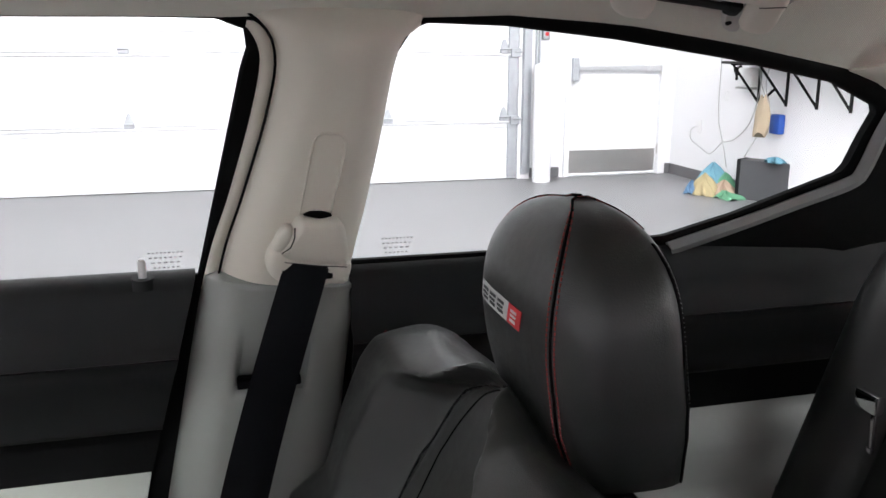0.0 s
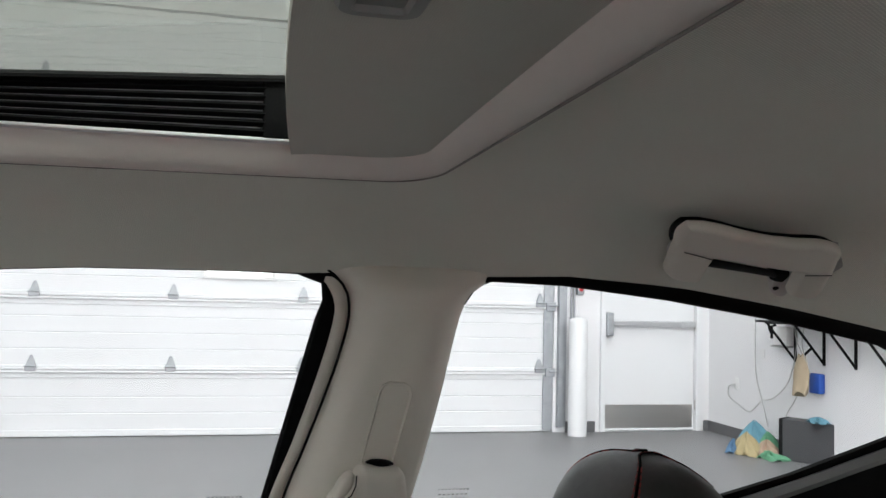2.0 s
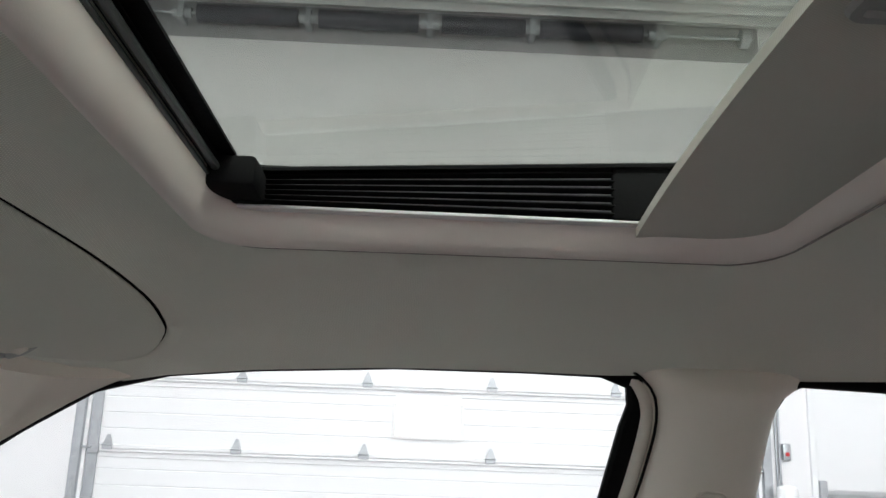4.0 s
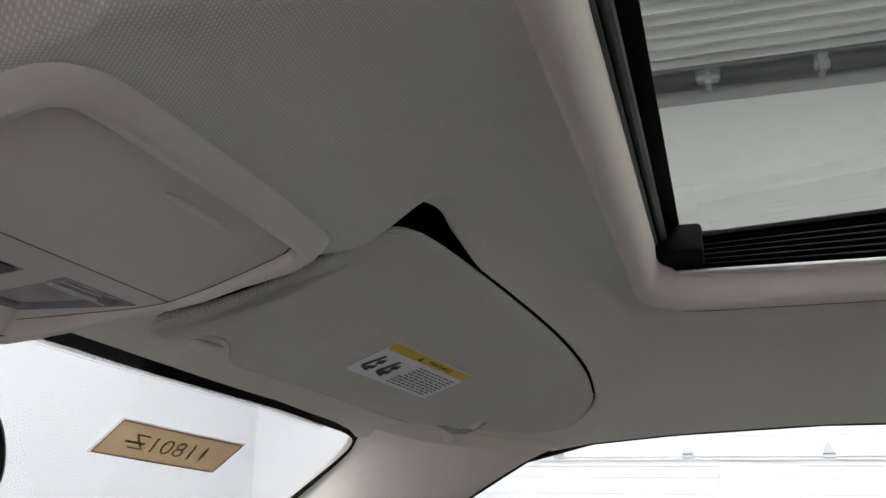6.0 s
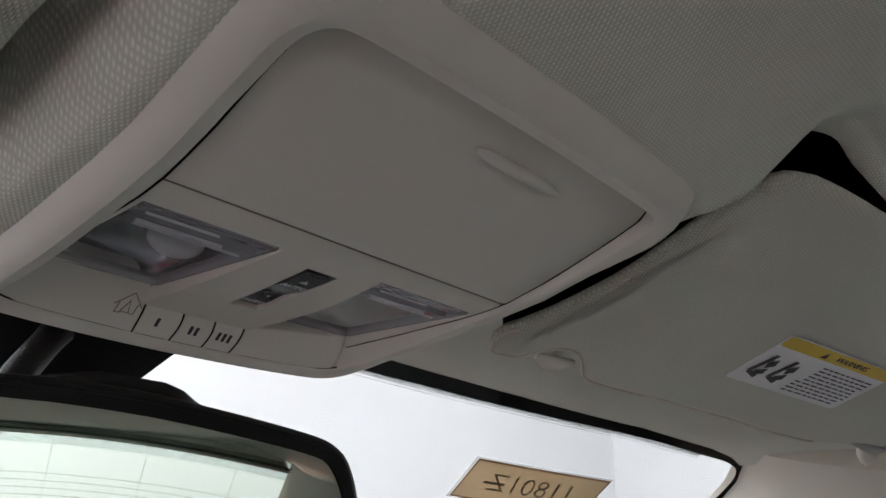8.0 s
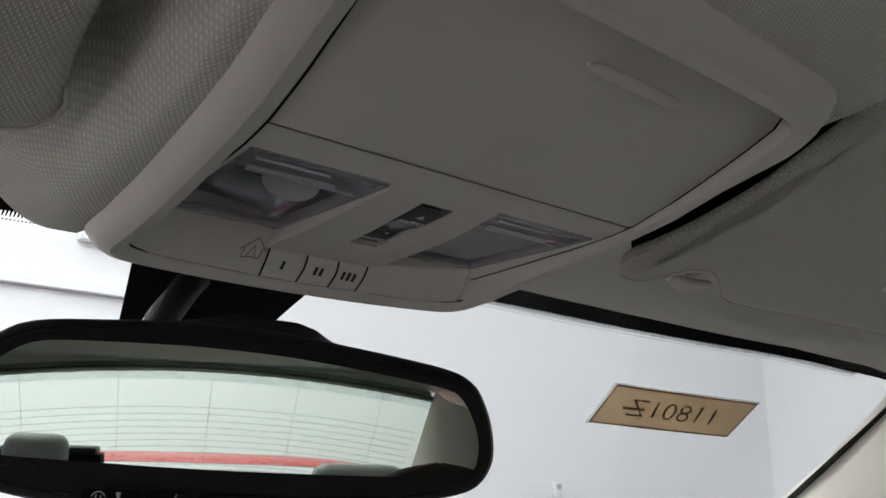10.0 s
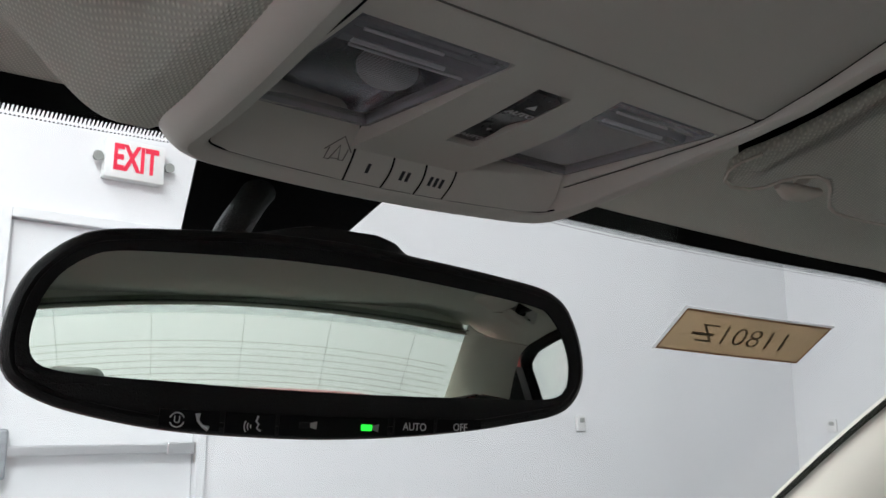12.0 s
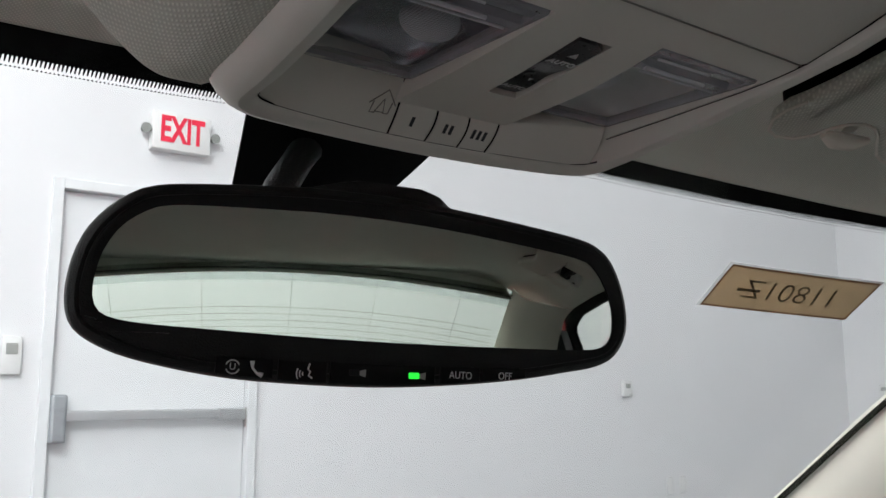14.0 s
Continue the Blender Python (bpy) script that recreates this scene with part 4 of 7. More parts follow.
    for y in np.linspace(-0.323, -0.47, 9):
        row = []
        for x in np.linspace(-0.417, 0.417, 25):
            bow = 0.006 * (1 - (x / 0.41) ** 2)
            yy = y + 0.018 * (1 - (x / 0.41) ** 2) * (y + 0.47) / 0.147
            row.append((XC + x, yy, 1.3430 + bow * 0.7 + (0.0015 if y < -0.33 else 0.0)))
        rows.append(row)
    sheet(bm, rows, 0.007)
    sh = part("sunshade", bm, M_SHADE, ob, "grey cloth-covered sliding shade, half open")
    h = rrect(0.0, 0.085, -0.358, -0.321, 0.010, 4)
    bm = bmesh.new()
    loft(bm, [[(x, y, 1.3475) for x, y in h], [(x, y, 1.3448) for x, y in inset(h, 0.002)], [(x, y, 1.3448) for x, y in inset(h, 0.007)], [(x, y, 1.352) for x, y in inset(h, 0.011)]])
    part("pull_recess", bm, M_LIGHTGREY, sh, "light grey recessed pull")
    return ob


M_ENGRAVESHADE = material("engraving_shade_grey", (0.22, 0.21, 0.19), 0.6, var=0.1, scale=60)
M_SEAL = material("green_grey_rubber", (0.035, 0.042, 0.038), 0.4, var=0.2, scale=15)
M_RIDGE = material("grey_ridge", (0.22, 0.22, 0.23), 0.6, var=0.1, scale=30)
M_FOLD = material("bellows_cloth", (0.006, 0.006, 0.0065), 0.85, var=0.2, scale=30, spec=0.06)
M_SHADE = fabric("shade_cloth", (0.52, 0.52, 0.46), 0.0014, 0.15, 0.92)
sunroof()


# ---------------------------------------------------------------- windshield, pillars, side glass
def ws_point(x, s):
    """A point of the windshield: s = 0 at the top edge, 1 at the cowl."""
    yt = header_y(x)
    # top edge where the lining ends
    zt = roof_z(x, yt)
    z = zt + 0.012 + (0.86 - zt) * s
    return (x, ws_y(x, z), z)


def windshield():
    ob = tagged(new("window_1"), "clear car windshield with black printed edge band", "windshield", kind="structure")
    ob.location = (XC, 0.6, 1.2)
    rows = []
    for s in np.linspace(-0.04, 1, 14):
        w = 0.67 + 0.08 * s
        rows.append([ws_point(XC + w * k, s) for k in np.linspace(-1, 1, 29)])
    part("pane", sheet(bmesh.new(), rows, 0.005), M_WINDSHIELD, ob, "clear glass")
    # printed band along the top and down both sides, just inside the glass
    off = -0.0012

    def inner(x, z):
        return (x, ws_y(x, z) + off * 1.0, z)
    bm = bmesh.new()
    edge = curve_pts([(0.0, 1.2925, 0), (0.216, 1.2845, 0), (0.366, 1.2750, 0), (0.512, 1.2640, 0), (0.60, 1.2530, 0), (0.638, 1.2470, 0), (0.6560, 1.2385, 0), (0.663, 1.222, 0), (0.667, 1.176, 0), (0.674, 1.112, 0), (0.694, 1.012, 0), (0.72, 0.88, 0)], 70)
    for s in (-1, 1):
        rows = []
        for i, p in enumerate(edge):
            d = edge[min(i + 1, len(edge) - 1)] - edge[max(i - 1, 0)]
            nrm = np.array((-d[1], d[0], 0)) / np.linalg.norm(d)
            w = 0.034 + 0.031 * min(max((p[0] - 0.60) / 0.05, 0), 1)
            q = p + nrm * w
            rows.append([inner(XC + s * p[0], p[1]), inner(XC + s * q[0], q[1])])
        sheet(bm, rows, -0.0006)
    part("printed_band", bm, M_BLACK, ob, "black printed glass edge", smooth=False)
    # the row of small teeth that fades the band out
    bm = bmesh.new()
    n = 620
    for i in range(n):
        x = XC - 0.60 + 1.20 * i / n
        zt = float(np.interp(abs(x - XC), [0, 0.216, 0.366, 0.512, 0.60], [1.2925, 1.2845, 1.2750, 1.2640, 1.2530]))
        w = 0.00064
        a, b = zt + 0.0004, zt - 0.0021
        vs = [bm.verts.new(inner(xx, zz)) for xx, zz in ((x - w, a), (x + w, a), (x + w * 0.5, b), (x - w * 0.5, b))]
        bm.faces.new(vs)
        z2 = zt - 0.0033
        vs = [bm.verts.new(inner(x + 0.00097 + 0.0005 * math.cos(k * 1.257), z2 + 0.00035 * math.sin(k * 1.257))) for k in range(5)]
        bm.faces.new(vs)
    tagged(part("band_teeth", bm, M_BLACK, ob, "fine black teeth of the printed edge", smooth=False), kind="stuff")
    return ob


windshield()

MIR = lambda p: (2 * XC - p[0], p[1], p[2])


def a_pillar(s):
    W = curve_pts([(0.655, 0.372, 1.256), (0.685, 0.398, 1.232), (0.695, 0.469, 1.176), (0.702, 0.556, 1.112), (0.722, 0.684, 1.012), (0.75, 0.86, 0.88)], 18)
    S = curve_pts([(0.672, 0.150, 1.232), (0.6805, 0.190, 1.217), (0.694, 0.267, 1.173), (0.706, 0.329, 1.132), (0.733, 0.46, 1.03), (0.765, 0.62, 0.90)], 18)
    rows = []
    for a, b in zip(W, S):
        row = []
        for k in np.linspace(0, 1, 9):
            p = a * (1 - k) + b * k
            bul = 0.030 * math.sin(math.pi * k) ** 0.8
            row.append((p[0] - bul * 0.75, p[1] - bul * 0.25, p[2] - bul * 0.45))
        a2, b2 = a + np.array((0.006, 0.02, 0.004)), b + np.array((0.03, 0.008, 0))
        rows.append([tuple(a2)] + row + [tuple(b2)])
    rows.insert(0, [(p[0] + 0.012, p[1] - 0.002, p[2] + 0.022) for p in rows[0]])
    if s < 0:
        rows = [[MIR(p) for p in r] for r in rows]
    bm = sheet(bmesh.new(), rows, -0.003 * s)
    return tagged(part("a_pillar_trim", bm, M_TRIM, angle=70), "smooth beige-grey plastic windshield pillar cover", "pillar trim", kind="structure")


a_pillar(1)
a_pillar(-1)


YP0, YP1, ZP = -0.437, -0.357, 0.846     # belt pocket in the lower pillar cover


def b_pillar(s):
    Q2 = (lambda q: q) if s > 0 else MIR
    F = curve_pts([(0.690, -0.335, 1.285), (0.674, -0.388, 1.250), (0.681, -0.403, 1.216), (0.698, -0.393, 1.158), (0.724, -0.366, 1.071), (0.742, -0.345, 1.011), (0.757, -0.331, 0.955)], 26)
    R = curve_pts([(0.690, -0.605, 1.283), (0.675, -0.551, 1.249), (0.679, -0.527, 1.221), (0.708, -0.511, 1.124), (0.730, -0.498, 1.051), (0.750, -0.483, 0.980), (0.757, -0.479, 0.950)], 26)
    rows = []
    for i, (a, b) in enumerate(zip(F, R)):
        t = i / 25
        dep = 0.008 + 0.034 * min(t / 0.25, 1)
        row = [tuple(a + np.array((0.035, 0, 0)))]
        for k in np.linspace(0, 1, 15):
            p = a * (1 - k) + b * k
            prof = 1 - abs(2 * k - 1) ** 3.2
            row.append((p[0] - dep * prof, p[1], p[2] - 0.004 * prof * (1 - t)))
        row.append(tuple(b + np.array((0.035, 0, 0))))
        rows.append(row)
    # rolled lower rim
    last = rows[-1]
    rows.append([(p[0] - 0.004, p[1], p[2] - 0.006) for p in last])
    rows.append([(p[0] + 0.006, p[1], p[2] - 0.010) for p in last])
    if s < 0:
        rows = [[MIR(p) for p in r] for r in rows]
    ob = tagged(part("b_pillar_upper_trim", sheet(bmesh.new(), rows, 0.003 * s), M_TRIM, angle=60), "smooth beige plastic door pillar cover with belt slot", "pillar trim", kind="structure")
    # weatherstrip in front of the cover
    bm = bmesh.new()
    pts = [p + np.array((0.004, 0.0095, 0.0)) for p in F[2:]]
    pts = [np.array((0.690, -0.335, 1.283))] + pts
    pts = curve_pts(pts, 34)
    if s < 0:
        pts = [np.array(MIR(p)) for p in pts]
    tube(bm, pts, 0.0085, 10)
    gap = bmesh.new()
    tube(gap, [Q2((q[0] - 0.0105, q[1] + 0.0016, q[2])) for q in F[2:]], 0.0016, 6)
    tagged(part("pillar_gap", gap, M_BLACK), "dark gap between weatherstrip and pillar cover", "weatherstrip", kind="structure")
    tagged(part("door_weatherstrip", bm, M_TRIM), "beige rubber door weatherstrip along the pillar", "weatherstrip", kind="structure")
    # lower cover
    A = curve_pts([(0.752, -0.322, 0.972), (0.756, -0.312, 0.93), (0.762, -0.285, 0.80), (0.768, -0.250, 0.62), (0.772, -0.235, 0.45)], 76)
    B = curve_pts([(0.756, -0.490, 0.952), (0.760, -0.486, 0.93), (0.768, -0.470, 0.80), (0.772, -0.452, 0.62), (0.775, -0.44, 0.45)], 76)
    rows = []
    for i, (a, b) in enumerate(zip(A, B)):
        row = [tuple(a + np.array((0.06, 0.004, 0)))]
        for k in np.linspace(0, 1, 57):
            p = a * (1 - k) + b * k
            prof = 1 - abs(2 * k - 1) ** 5
            # belt pocket, deepening down to its slot
            zt = 0.930 - p[2]
            wide = np.interp(p[1], [YP0 + 0.17 * zt - 0.003, YP0 + 0.17 * zt + 0.003, YP1 + 0.17 * zt - 0.003, YP1 + 0.17 * zt + 0.003], [0, 1, 1, 0])
            dip = 0.024 * min(max(zt / (0.930 - ZP), 0), 1) ** 1.3 * float(wide) * float(np.interp(p[2], [ZP - 0.004, ZP], [0, 1]))
            row.append((p[0] - 0.045 * prof + dip, p[1], p[2]))
        row.append(tuple(b + np.array((0.06, -0.004, 0))))
        rows.append(row)
    bm = bmesh.new()
    lo, hi = sorted((Q2((0.768, 0, 0))[0], Q2((0.80, 0, 0))[0]))
    box(bm, (lo, -0.53, 0.25), (hi, -0.20, 0.962))
    tagged(part("b_pillar_seal", bm, M_BLACK, smooth=False), "black rubber seal behind the pillar cover", "weatherstrip", kind="structure")
    top = [(p[0] + (0.02 if 1 <= i < len(rows[0]) - 1 else 0), p[1], p[2] + 0.005) for i, p in enumerate(rows[0])]
    rows = [top] + rows
    if s < 0:
        rows = [[MIR(p) for p in r] for r in rows]
    tagged(part("b_pillar_lower_trim", sheet(bmesh.new(), rows, 0.003 * s), M_LIGHTGREY, angle=50), "grey plastic lower door pillar cover", "pillar trim", kind="structure")
    return ob


b_pillar(1)
b_pillar(-1)


def side_pt(y, z):
    """A point in the plane of the side glass."""
    return (0.665 + (1.27 - z) * 0.2963, y, z)


FRONT_WIN = [(0.62, 0.90), (0.46, 1.03), (0.329, 1.132), (0.267, 1.173), (0.190, 1.217), (0.114, 1.236), (0.023, 1.2445), (-0.126, 1.2525), (-0.272, 1.2535), (-0.345, 1.2525), (-0.372, 1.243), (-0.374, 1.225), (-0.367, 1.205), (-0.350, 1.134), (-0.311, 0.972), (-0.19, 0.971), (0.1, 0.965), (0.45, 0.95)]
REAR_WIN = [(-0.545, 1.243), (-0.562, 1.250), (-0.65, 1.2475), (-0.785, 1.2335), (-0.936, 1.2115), (-1.087, 1.183), (-1.119, 1.170), (-1.160, 1.153), (-1.166, 1.142), (-1.157, 1.113), (-1.149, 1.076), (-1.141, 1.064), (-0.994, 1.012), (-0.90, 0.986), (-0.759, 0.977), (-0.646, 0.978), (-0.482, 0.978), (-0.497, 1.051), (-0.511, 1.124), (-0.528, 1.215)]


def side_window(name, poly, s, label):
    """Glass with the black door frame round it."""
    ob = tagged(new(name), label, "car window", kind="structure")
    ob.location = (XC + s * 0.7, poly[0][0], 1.1)
    area = sum(poly[i - 1][0] * poly[i][1] - poly[i][0] * poly[i - 1][1] for i in range(len(poly)))
    p = poly if area > 0 else poly[::-1]
    P = lambda y, z, d: (lambda q: q if s > 0 else MIR(q))((side_pt(y, z)[0] + d, y, z))
    g = inset(p, -0.015)
    bm = bmesh.new()
    loft(bm, [[P(y, z, 0.018) for y, z in g], [P(y, z, 0.022) for y, z in g]])
    part("pane", bm, M_GLASS, ob, "clear side glass", smooth=False)
    bm = bmesh.new()
    w = 0.032
    loft(bm, [[P(y, z, d) for y, z in inset(p, i)] for i, d in ((0.0, 0.014), (0.0, 0.004), (-0.004, 0.0), (-w * 0.5, -0.001), (-w, 0.004), (-w, 0.028), (-0.008, 0.026), (-0.008, 0.024), (-0.010, 0.024), (-0.010, 0.014), (0.0, 0.014))], caps=False)
    part("frame", bm, M_BLACK, ob, "black rubber-lined window frame")
    return ob


side_window("window_2", FRONT_WIN, 1, "clear front side window of a car, black frame")
side_window("window_3", REAR_WIN, 1, "clear rear side window of a car, black frame")
driver_window = side_window("window_4", FRONT_WIN, -1, "clear front side window of a car, black frame")
side_window("window_5", REAR_WIN, -1, "clear rear side window of a car, black frame")


# ---------------------------------------------------------------- doors
def door(name, y0, y1, s, front):
    ob = tagged(new(name), "dark slate car door panel with grey lower part", "car door", kind="structure")
    ob.location = (XC + s * 0.74, (y0 + y1) / 2, 0.7)
    Q = (lambda q: q) if s > 0 else MIR

    def band(nm, prof, mat, lab=""):
        rows = []
        for k in np.linspace(0, 1, 9):
            row = []
            for x, z in prof:
                ye = float(np.interp(z, [0.45, 0.7, 0.8, 0.97], [-0.212, -0.235, -0.262, -0.308])) if front else y1
                row.append(Q((x, y0 + (ye - y0) * k, z)))
            rows.append(row)
        return part(nm, sheet(bmesh.new(), rows, -0.004 * s), mat, ob, lab, angle=50)
    band("top_pad", [(0.785, 0.969), (0.762, 0.972), (0.748, 0.969), (0.742, 0.958), (0.738, 0.93), (0.735, 0.905), (0.727, 0.896), (0.722, 0.885)], M_DARK, "dark slate soft upper door pad")
    band("mid_panel", [(0.722, 0.886), (0.726, 0.875), (0.735, 0.865), (0.742, 0.83), (0.744, 0.80), (0.750, 0.795)], M_DARK)
    band("recess_panel", [(0.752, 0.798), (0.756, 0.78), (0.757, 0.73)], M_BLACK)
    band("lower_panel", [(0.757, 0.735), (0.738, 0.728), (0.722, 0.715), (0.718, 0.69), (0.716, 0.64), (0.70, 0.62), (0.66, 0.60), (0.655, 0.58), (0.67, 0.55), (0.72, 0.53), (0.74, 0.40), (0.75, 0.28)], M_DOORLOW, "grey lower door panel with armrest")
    band("outer_skin", [(0.80, 0.955), (0.845, 0.93), (0.90, 0.80), (0.915, 0.6), (0.90, 0.4), (0.87, 0.25)], M_RED, "red painted outer door skin")
    # lock knob
    yk = -0.252 if front else -1.212
    bm = bmesh.new()
    k = lambda x, y, z: Vector(Q((x, y, z)))
    cyl(bm, k(0.752, yk, 0.968), k(0.750, yk, 0.992), 0.0045, 12)
    cyl(bm, k(0.750, yk, 0.992), k(0.7495, yk, 0.996), 0.0045, 12, 0.003)
    kn = part("lock_knob", bm, M_KNOB, ob, "grey pull-up lock knob")
    bm = bmesh.new()
    cyl(bm, k(0.753, yk, 0.964), k(0.7515, yk, 0.9745), 0.017, 20, 0.012)
    part("collar", bm, M_DARK, kn)
    # etched glass mark: bars of unreadable writing
    ym, zm = (-0.278, 1.000) if front else (-0.545, 1.002)
    bm = bmesh.new()
    for i, (w, n) in enumerate(((0.040, 9), (0.038, 7), (0.034, 5), (0.030, 6))):
        for j in range(n):
            a = ym + w / 2 - w * j / n
            z = zm - 0.0062 * i
            lw = w / n * 0.62
            q = [(side_pt(0, zz)[0] + 0.0165, yy, zz) for yy, zz in ((a, z), (a - lw, z), (a - lw, z - 0.0019), (a, z - 0.0019))]
            bm.faces.new([bm.verts.new(Q(p)) for p in q])
    part("etched_mark", bm, M_ETCH, ob, "small grey etched glass mark", smooth=False)
    return ob


M_DOORLOW = material("door_grey_vinyl", (0.30, 0.305, 0.295), 0.6, var=0.06, scale=5, bump=0.25, bump_scale=700, spec=0.3)
M_KNOB = material("silver_knob", (0.62, 0.62, 0.63), 0.4, var=0.05)
M_ETCH = material("etched_grey", (0.32, 0.32, 0.32), 0.8, var=0.1)
M_ETCH.node_tree.nodes["Principled BSDF"].inputs["Alpha"].default_value = 0.6
door("door_4", 0.72, -0.315, 1, True)
door("door_5", -0.482, -1.36, 1, False)
driver_door = door("door_6", 0.72, -0.315, -1, True)
tagged(driver_door, "dark slate driver door of a car, unseen, set open to let light in")
# the driver's door, out of view, is swung open on its front hinges for light
for ob in (driver_door, driver_window):
    hinge = Vector((2 * XC - 0.80, 0.70, 0))
    turn = Matrix.Rotation(radians(-62), 4, "Z")
    ob.location = hinge + turn @ (ob.location - hinge)
    ob.rotation_euler = (0, 0, radians(-62))
door("door_7", -0.482, -1.36, -1, False)


M_EDGE = material("mid_grey_edge", (0.17, 0.17, 0.17), 0.5, var=0.06, scale=5, bump=0.15, bump_scale=800)


def rear_quarter(s):
    """Black corner panel behind the rear window with its grey edge strip."""
    Q = (lambda q: q) if s > 0 else MIR
    ob = tagged(new("door_corner_trim"), "black triangular rear door corner trim with grey edge", "door trim", kind="structure")
    ob.location = (XC + s * 0.72, -1.2, 1.05)
    lo = curve_pts([side_pt(*p) for p in ((-0.90, 0.977), (-0.998, 1.006), (-1.076, 1.032), (-1.146, 1.056), (-1.159, 1.068), (-1.167, 1.112), (-1.176, 1.146))], 26)
    hi = curve_pts([(lambda q: (q[0] - 0.008, q[1], q[2]))(side_pt(*p)) for p in ((-0.905, 0.962), (-1.003, 0.992), (-1.081, 1.018), (-1.156, 1.043), (-1.173, 1.064), (-1.181, 1.111), (-1.189, 1.146))], 26)
    rows = [[Q(tuple(a + np.array((0.01, 0, 0)))), Q(tuple(a + np.array((-0.006, 0, 0)))), Q(tuple((a + b) / 2 + np.array((-0.012, 0, 0)))), Q(tuple(b + np.array((-0.006, 0, 0)))), Q(tuple(b + np.array((0.006, 0, 0))))] for a, b in zip(lo, hi)]
    part("edge_strip", sheet(bmesh.new(), rows, 0.003 * s), M_EDGE, ob, "grey plastic edge strip")
    rows = []
    for b in hi:
        rows.append([Q(tuple(b)), Q((b[0] + 0.004, b[1] - 0.10, b[2] - 0.06)), Q((0.75, b[1] - 0.22, min(b[2], 0.96)))])
    part("corner_panel", sheet(bmesh.new(), rows, 0.003 * s), M_BLACK, ob, "black corner panel")


rear_quarter(1)
rear_quarter(-1)


# ---------------------------------------------------------------- rear of the cabin
def rear_pt(u, t):
    """A point of the rear glass: u across, t down."""
    return (XC + u * (0.540 + 0.03 * t), -1.245 - 0.43 * t + 0.05 * u * u, 1.272 - 0.30 * t - 0.045 * u * u)


def c_pillar(s):
    Q = (lambda q: q) if s > 0 else MIR
    # from the window's rear edge to the rear glass
    A = curve_pts([(0.686, -1.10, 1.200), (0.690, -1.165, 1.176), (0.700, -1.215, 1.13), (0.712, -1.28, 1.06), (0.730, -1.38, 0.96)], 14)
    B = curve_pts([rear_pt(1, -0.06), rear_pt(1, 0.1), rear_pt(1, 0.4), rear_pt(1, 0.7), rear_pt(1, 1.0)], 14)
    rows = []
    for a, b in zip(A, B):
        row = []
        for k in np.linspace(0, 1, 11):
            p = a * (1 - k) + b * k
            bul = 0.028 * math.sin(math.pi * k)
            row.append(Q((p[0] - bul, p[1], p[2] - bul * 0.15)))
        rows.append(row)
    tagged(part("c_pillar_trim", sheet(bmesh.new(), rows, 0.003 * s), M_TRIM, angle=60), "beige-grey plastic rear pillar cover", "pillar trim", kind="structure")
    bm = bmesh.new()
    p0 = np.array((0.628, -1.27, 1.13))
    tube(bm, [Q(tuple(p0 + np.array(d))) for d in ((0, 0, 0), (-0.004, -0.012, -0.01), (-0.003, -0.018, -0.025))], 0.003, 6)
    tagged(part("coat_hook", bm, M_GREY), "small grey plastic hook on the rear pillar", "hook")


c_pillar(1)
c_pillar(-1)


def rear_glass():
    ob = tagged(new("window_6"), "green-tinted heated rear car window", "rear window", kind="structure")
    ob.location = (XC, -1.45, 1.1)

    rp = rear_pt
    rows = [[rp(u, t) for u in np.linspace(-1, 1, 25)] for t in np.linspace(-0.05, 1.0, 10)]
    part("pane", sheet(bmesh.new(), rows, -0.004), M_REARGLASS, ob, "green-tinted glass")
    part("header_trim", tube(bmesh.new(), [(lambda p: (p[0], p[1] + 0.010, p[2] - 0.004))(rp(u, -0.02)) for u in np.linspace(-1, 1, 17)], 0.0014, 8), M_BLACK, ob, "black rubber roof edge")
    part("shade_band", sheet(bmesh.new(), [[(lambda p: (p[0], p[1] + 0.006, p[2]))(rp(u, t)) for u in np.linspace(-1, 1, 25)] for t in (-0.04, 0.03, 0.085)], 0.0006), M_BAND, ob, "grey tinted band")
    bm = bmesh.new()
    for t in np.linspace(0.30, 0.97, 13):
        tube(bm, [(lambda p: (p[0], p[1] + 0.006, p[2]))(rp(u, t)) for u in np.linspace(-0.96, 0.96, 17)], 0.0006, 4)
    part("heating_lines", bm, M_HEAT, ob, "thin heating lines", smooth=False)
    bm = bmesh.new()
    for u in (-0.75, -0.37, 0.02, 0.40, 0.78):
        tube(bm, [(lambda p: (p[0], p[1] + 0.006, p[2]))(rp(u, t)) for t in np.linspace(-0.03, 0.98, 9)], 0.0004, 4)
    part("bus_lines", bm, M_HEAT, ob, smooth=False)
    # cloth rim that closes the lining down to the glass
    rows = []
    for k in (0, 0.35, 0.7, 1.0):
        row = []
        for u in np.linspace(-1, 1, 33):
            p = rp(u, 0.012)
            a = np.array((p[0], -1.243, roof_z(p[0], -1.243) + 0.0005))
            b = np.array((p[0], p[1] + 0.010, p[2] - 0.004))
            row.append(tuple(a * (1 - k) + b * k))
        rows.append(row)
    part("roof_rim", sheet(bmesh.new(), rows, 0.003), M_CLOTH, ob, "olive-grey cloth roof rim", angle=60)
    return ob


M_BAND = glass("grey_band_glass", (0.88, 0.90, 0.90), 0.03)
M_HEAT = material("heater_line", (0.16, 0.14, 0.12), 0.6, var=0.1)
rear_glass()

tagged(part("parcel_shelf", box(bmesh.new(), (XC - 0.62, -1.70, 0.90), (XC + 0.62, -1.26, 0.925), 0.008), M_LIGHTGREY), "grey rear parcel shelf", "shelf", kind="structure")


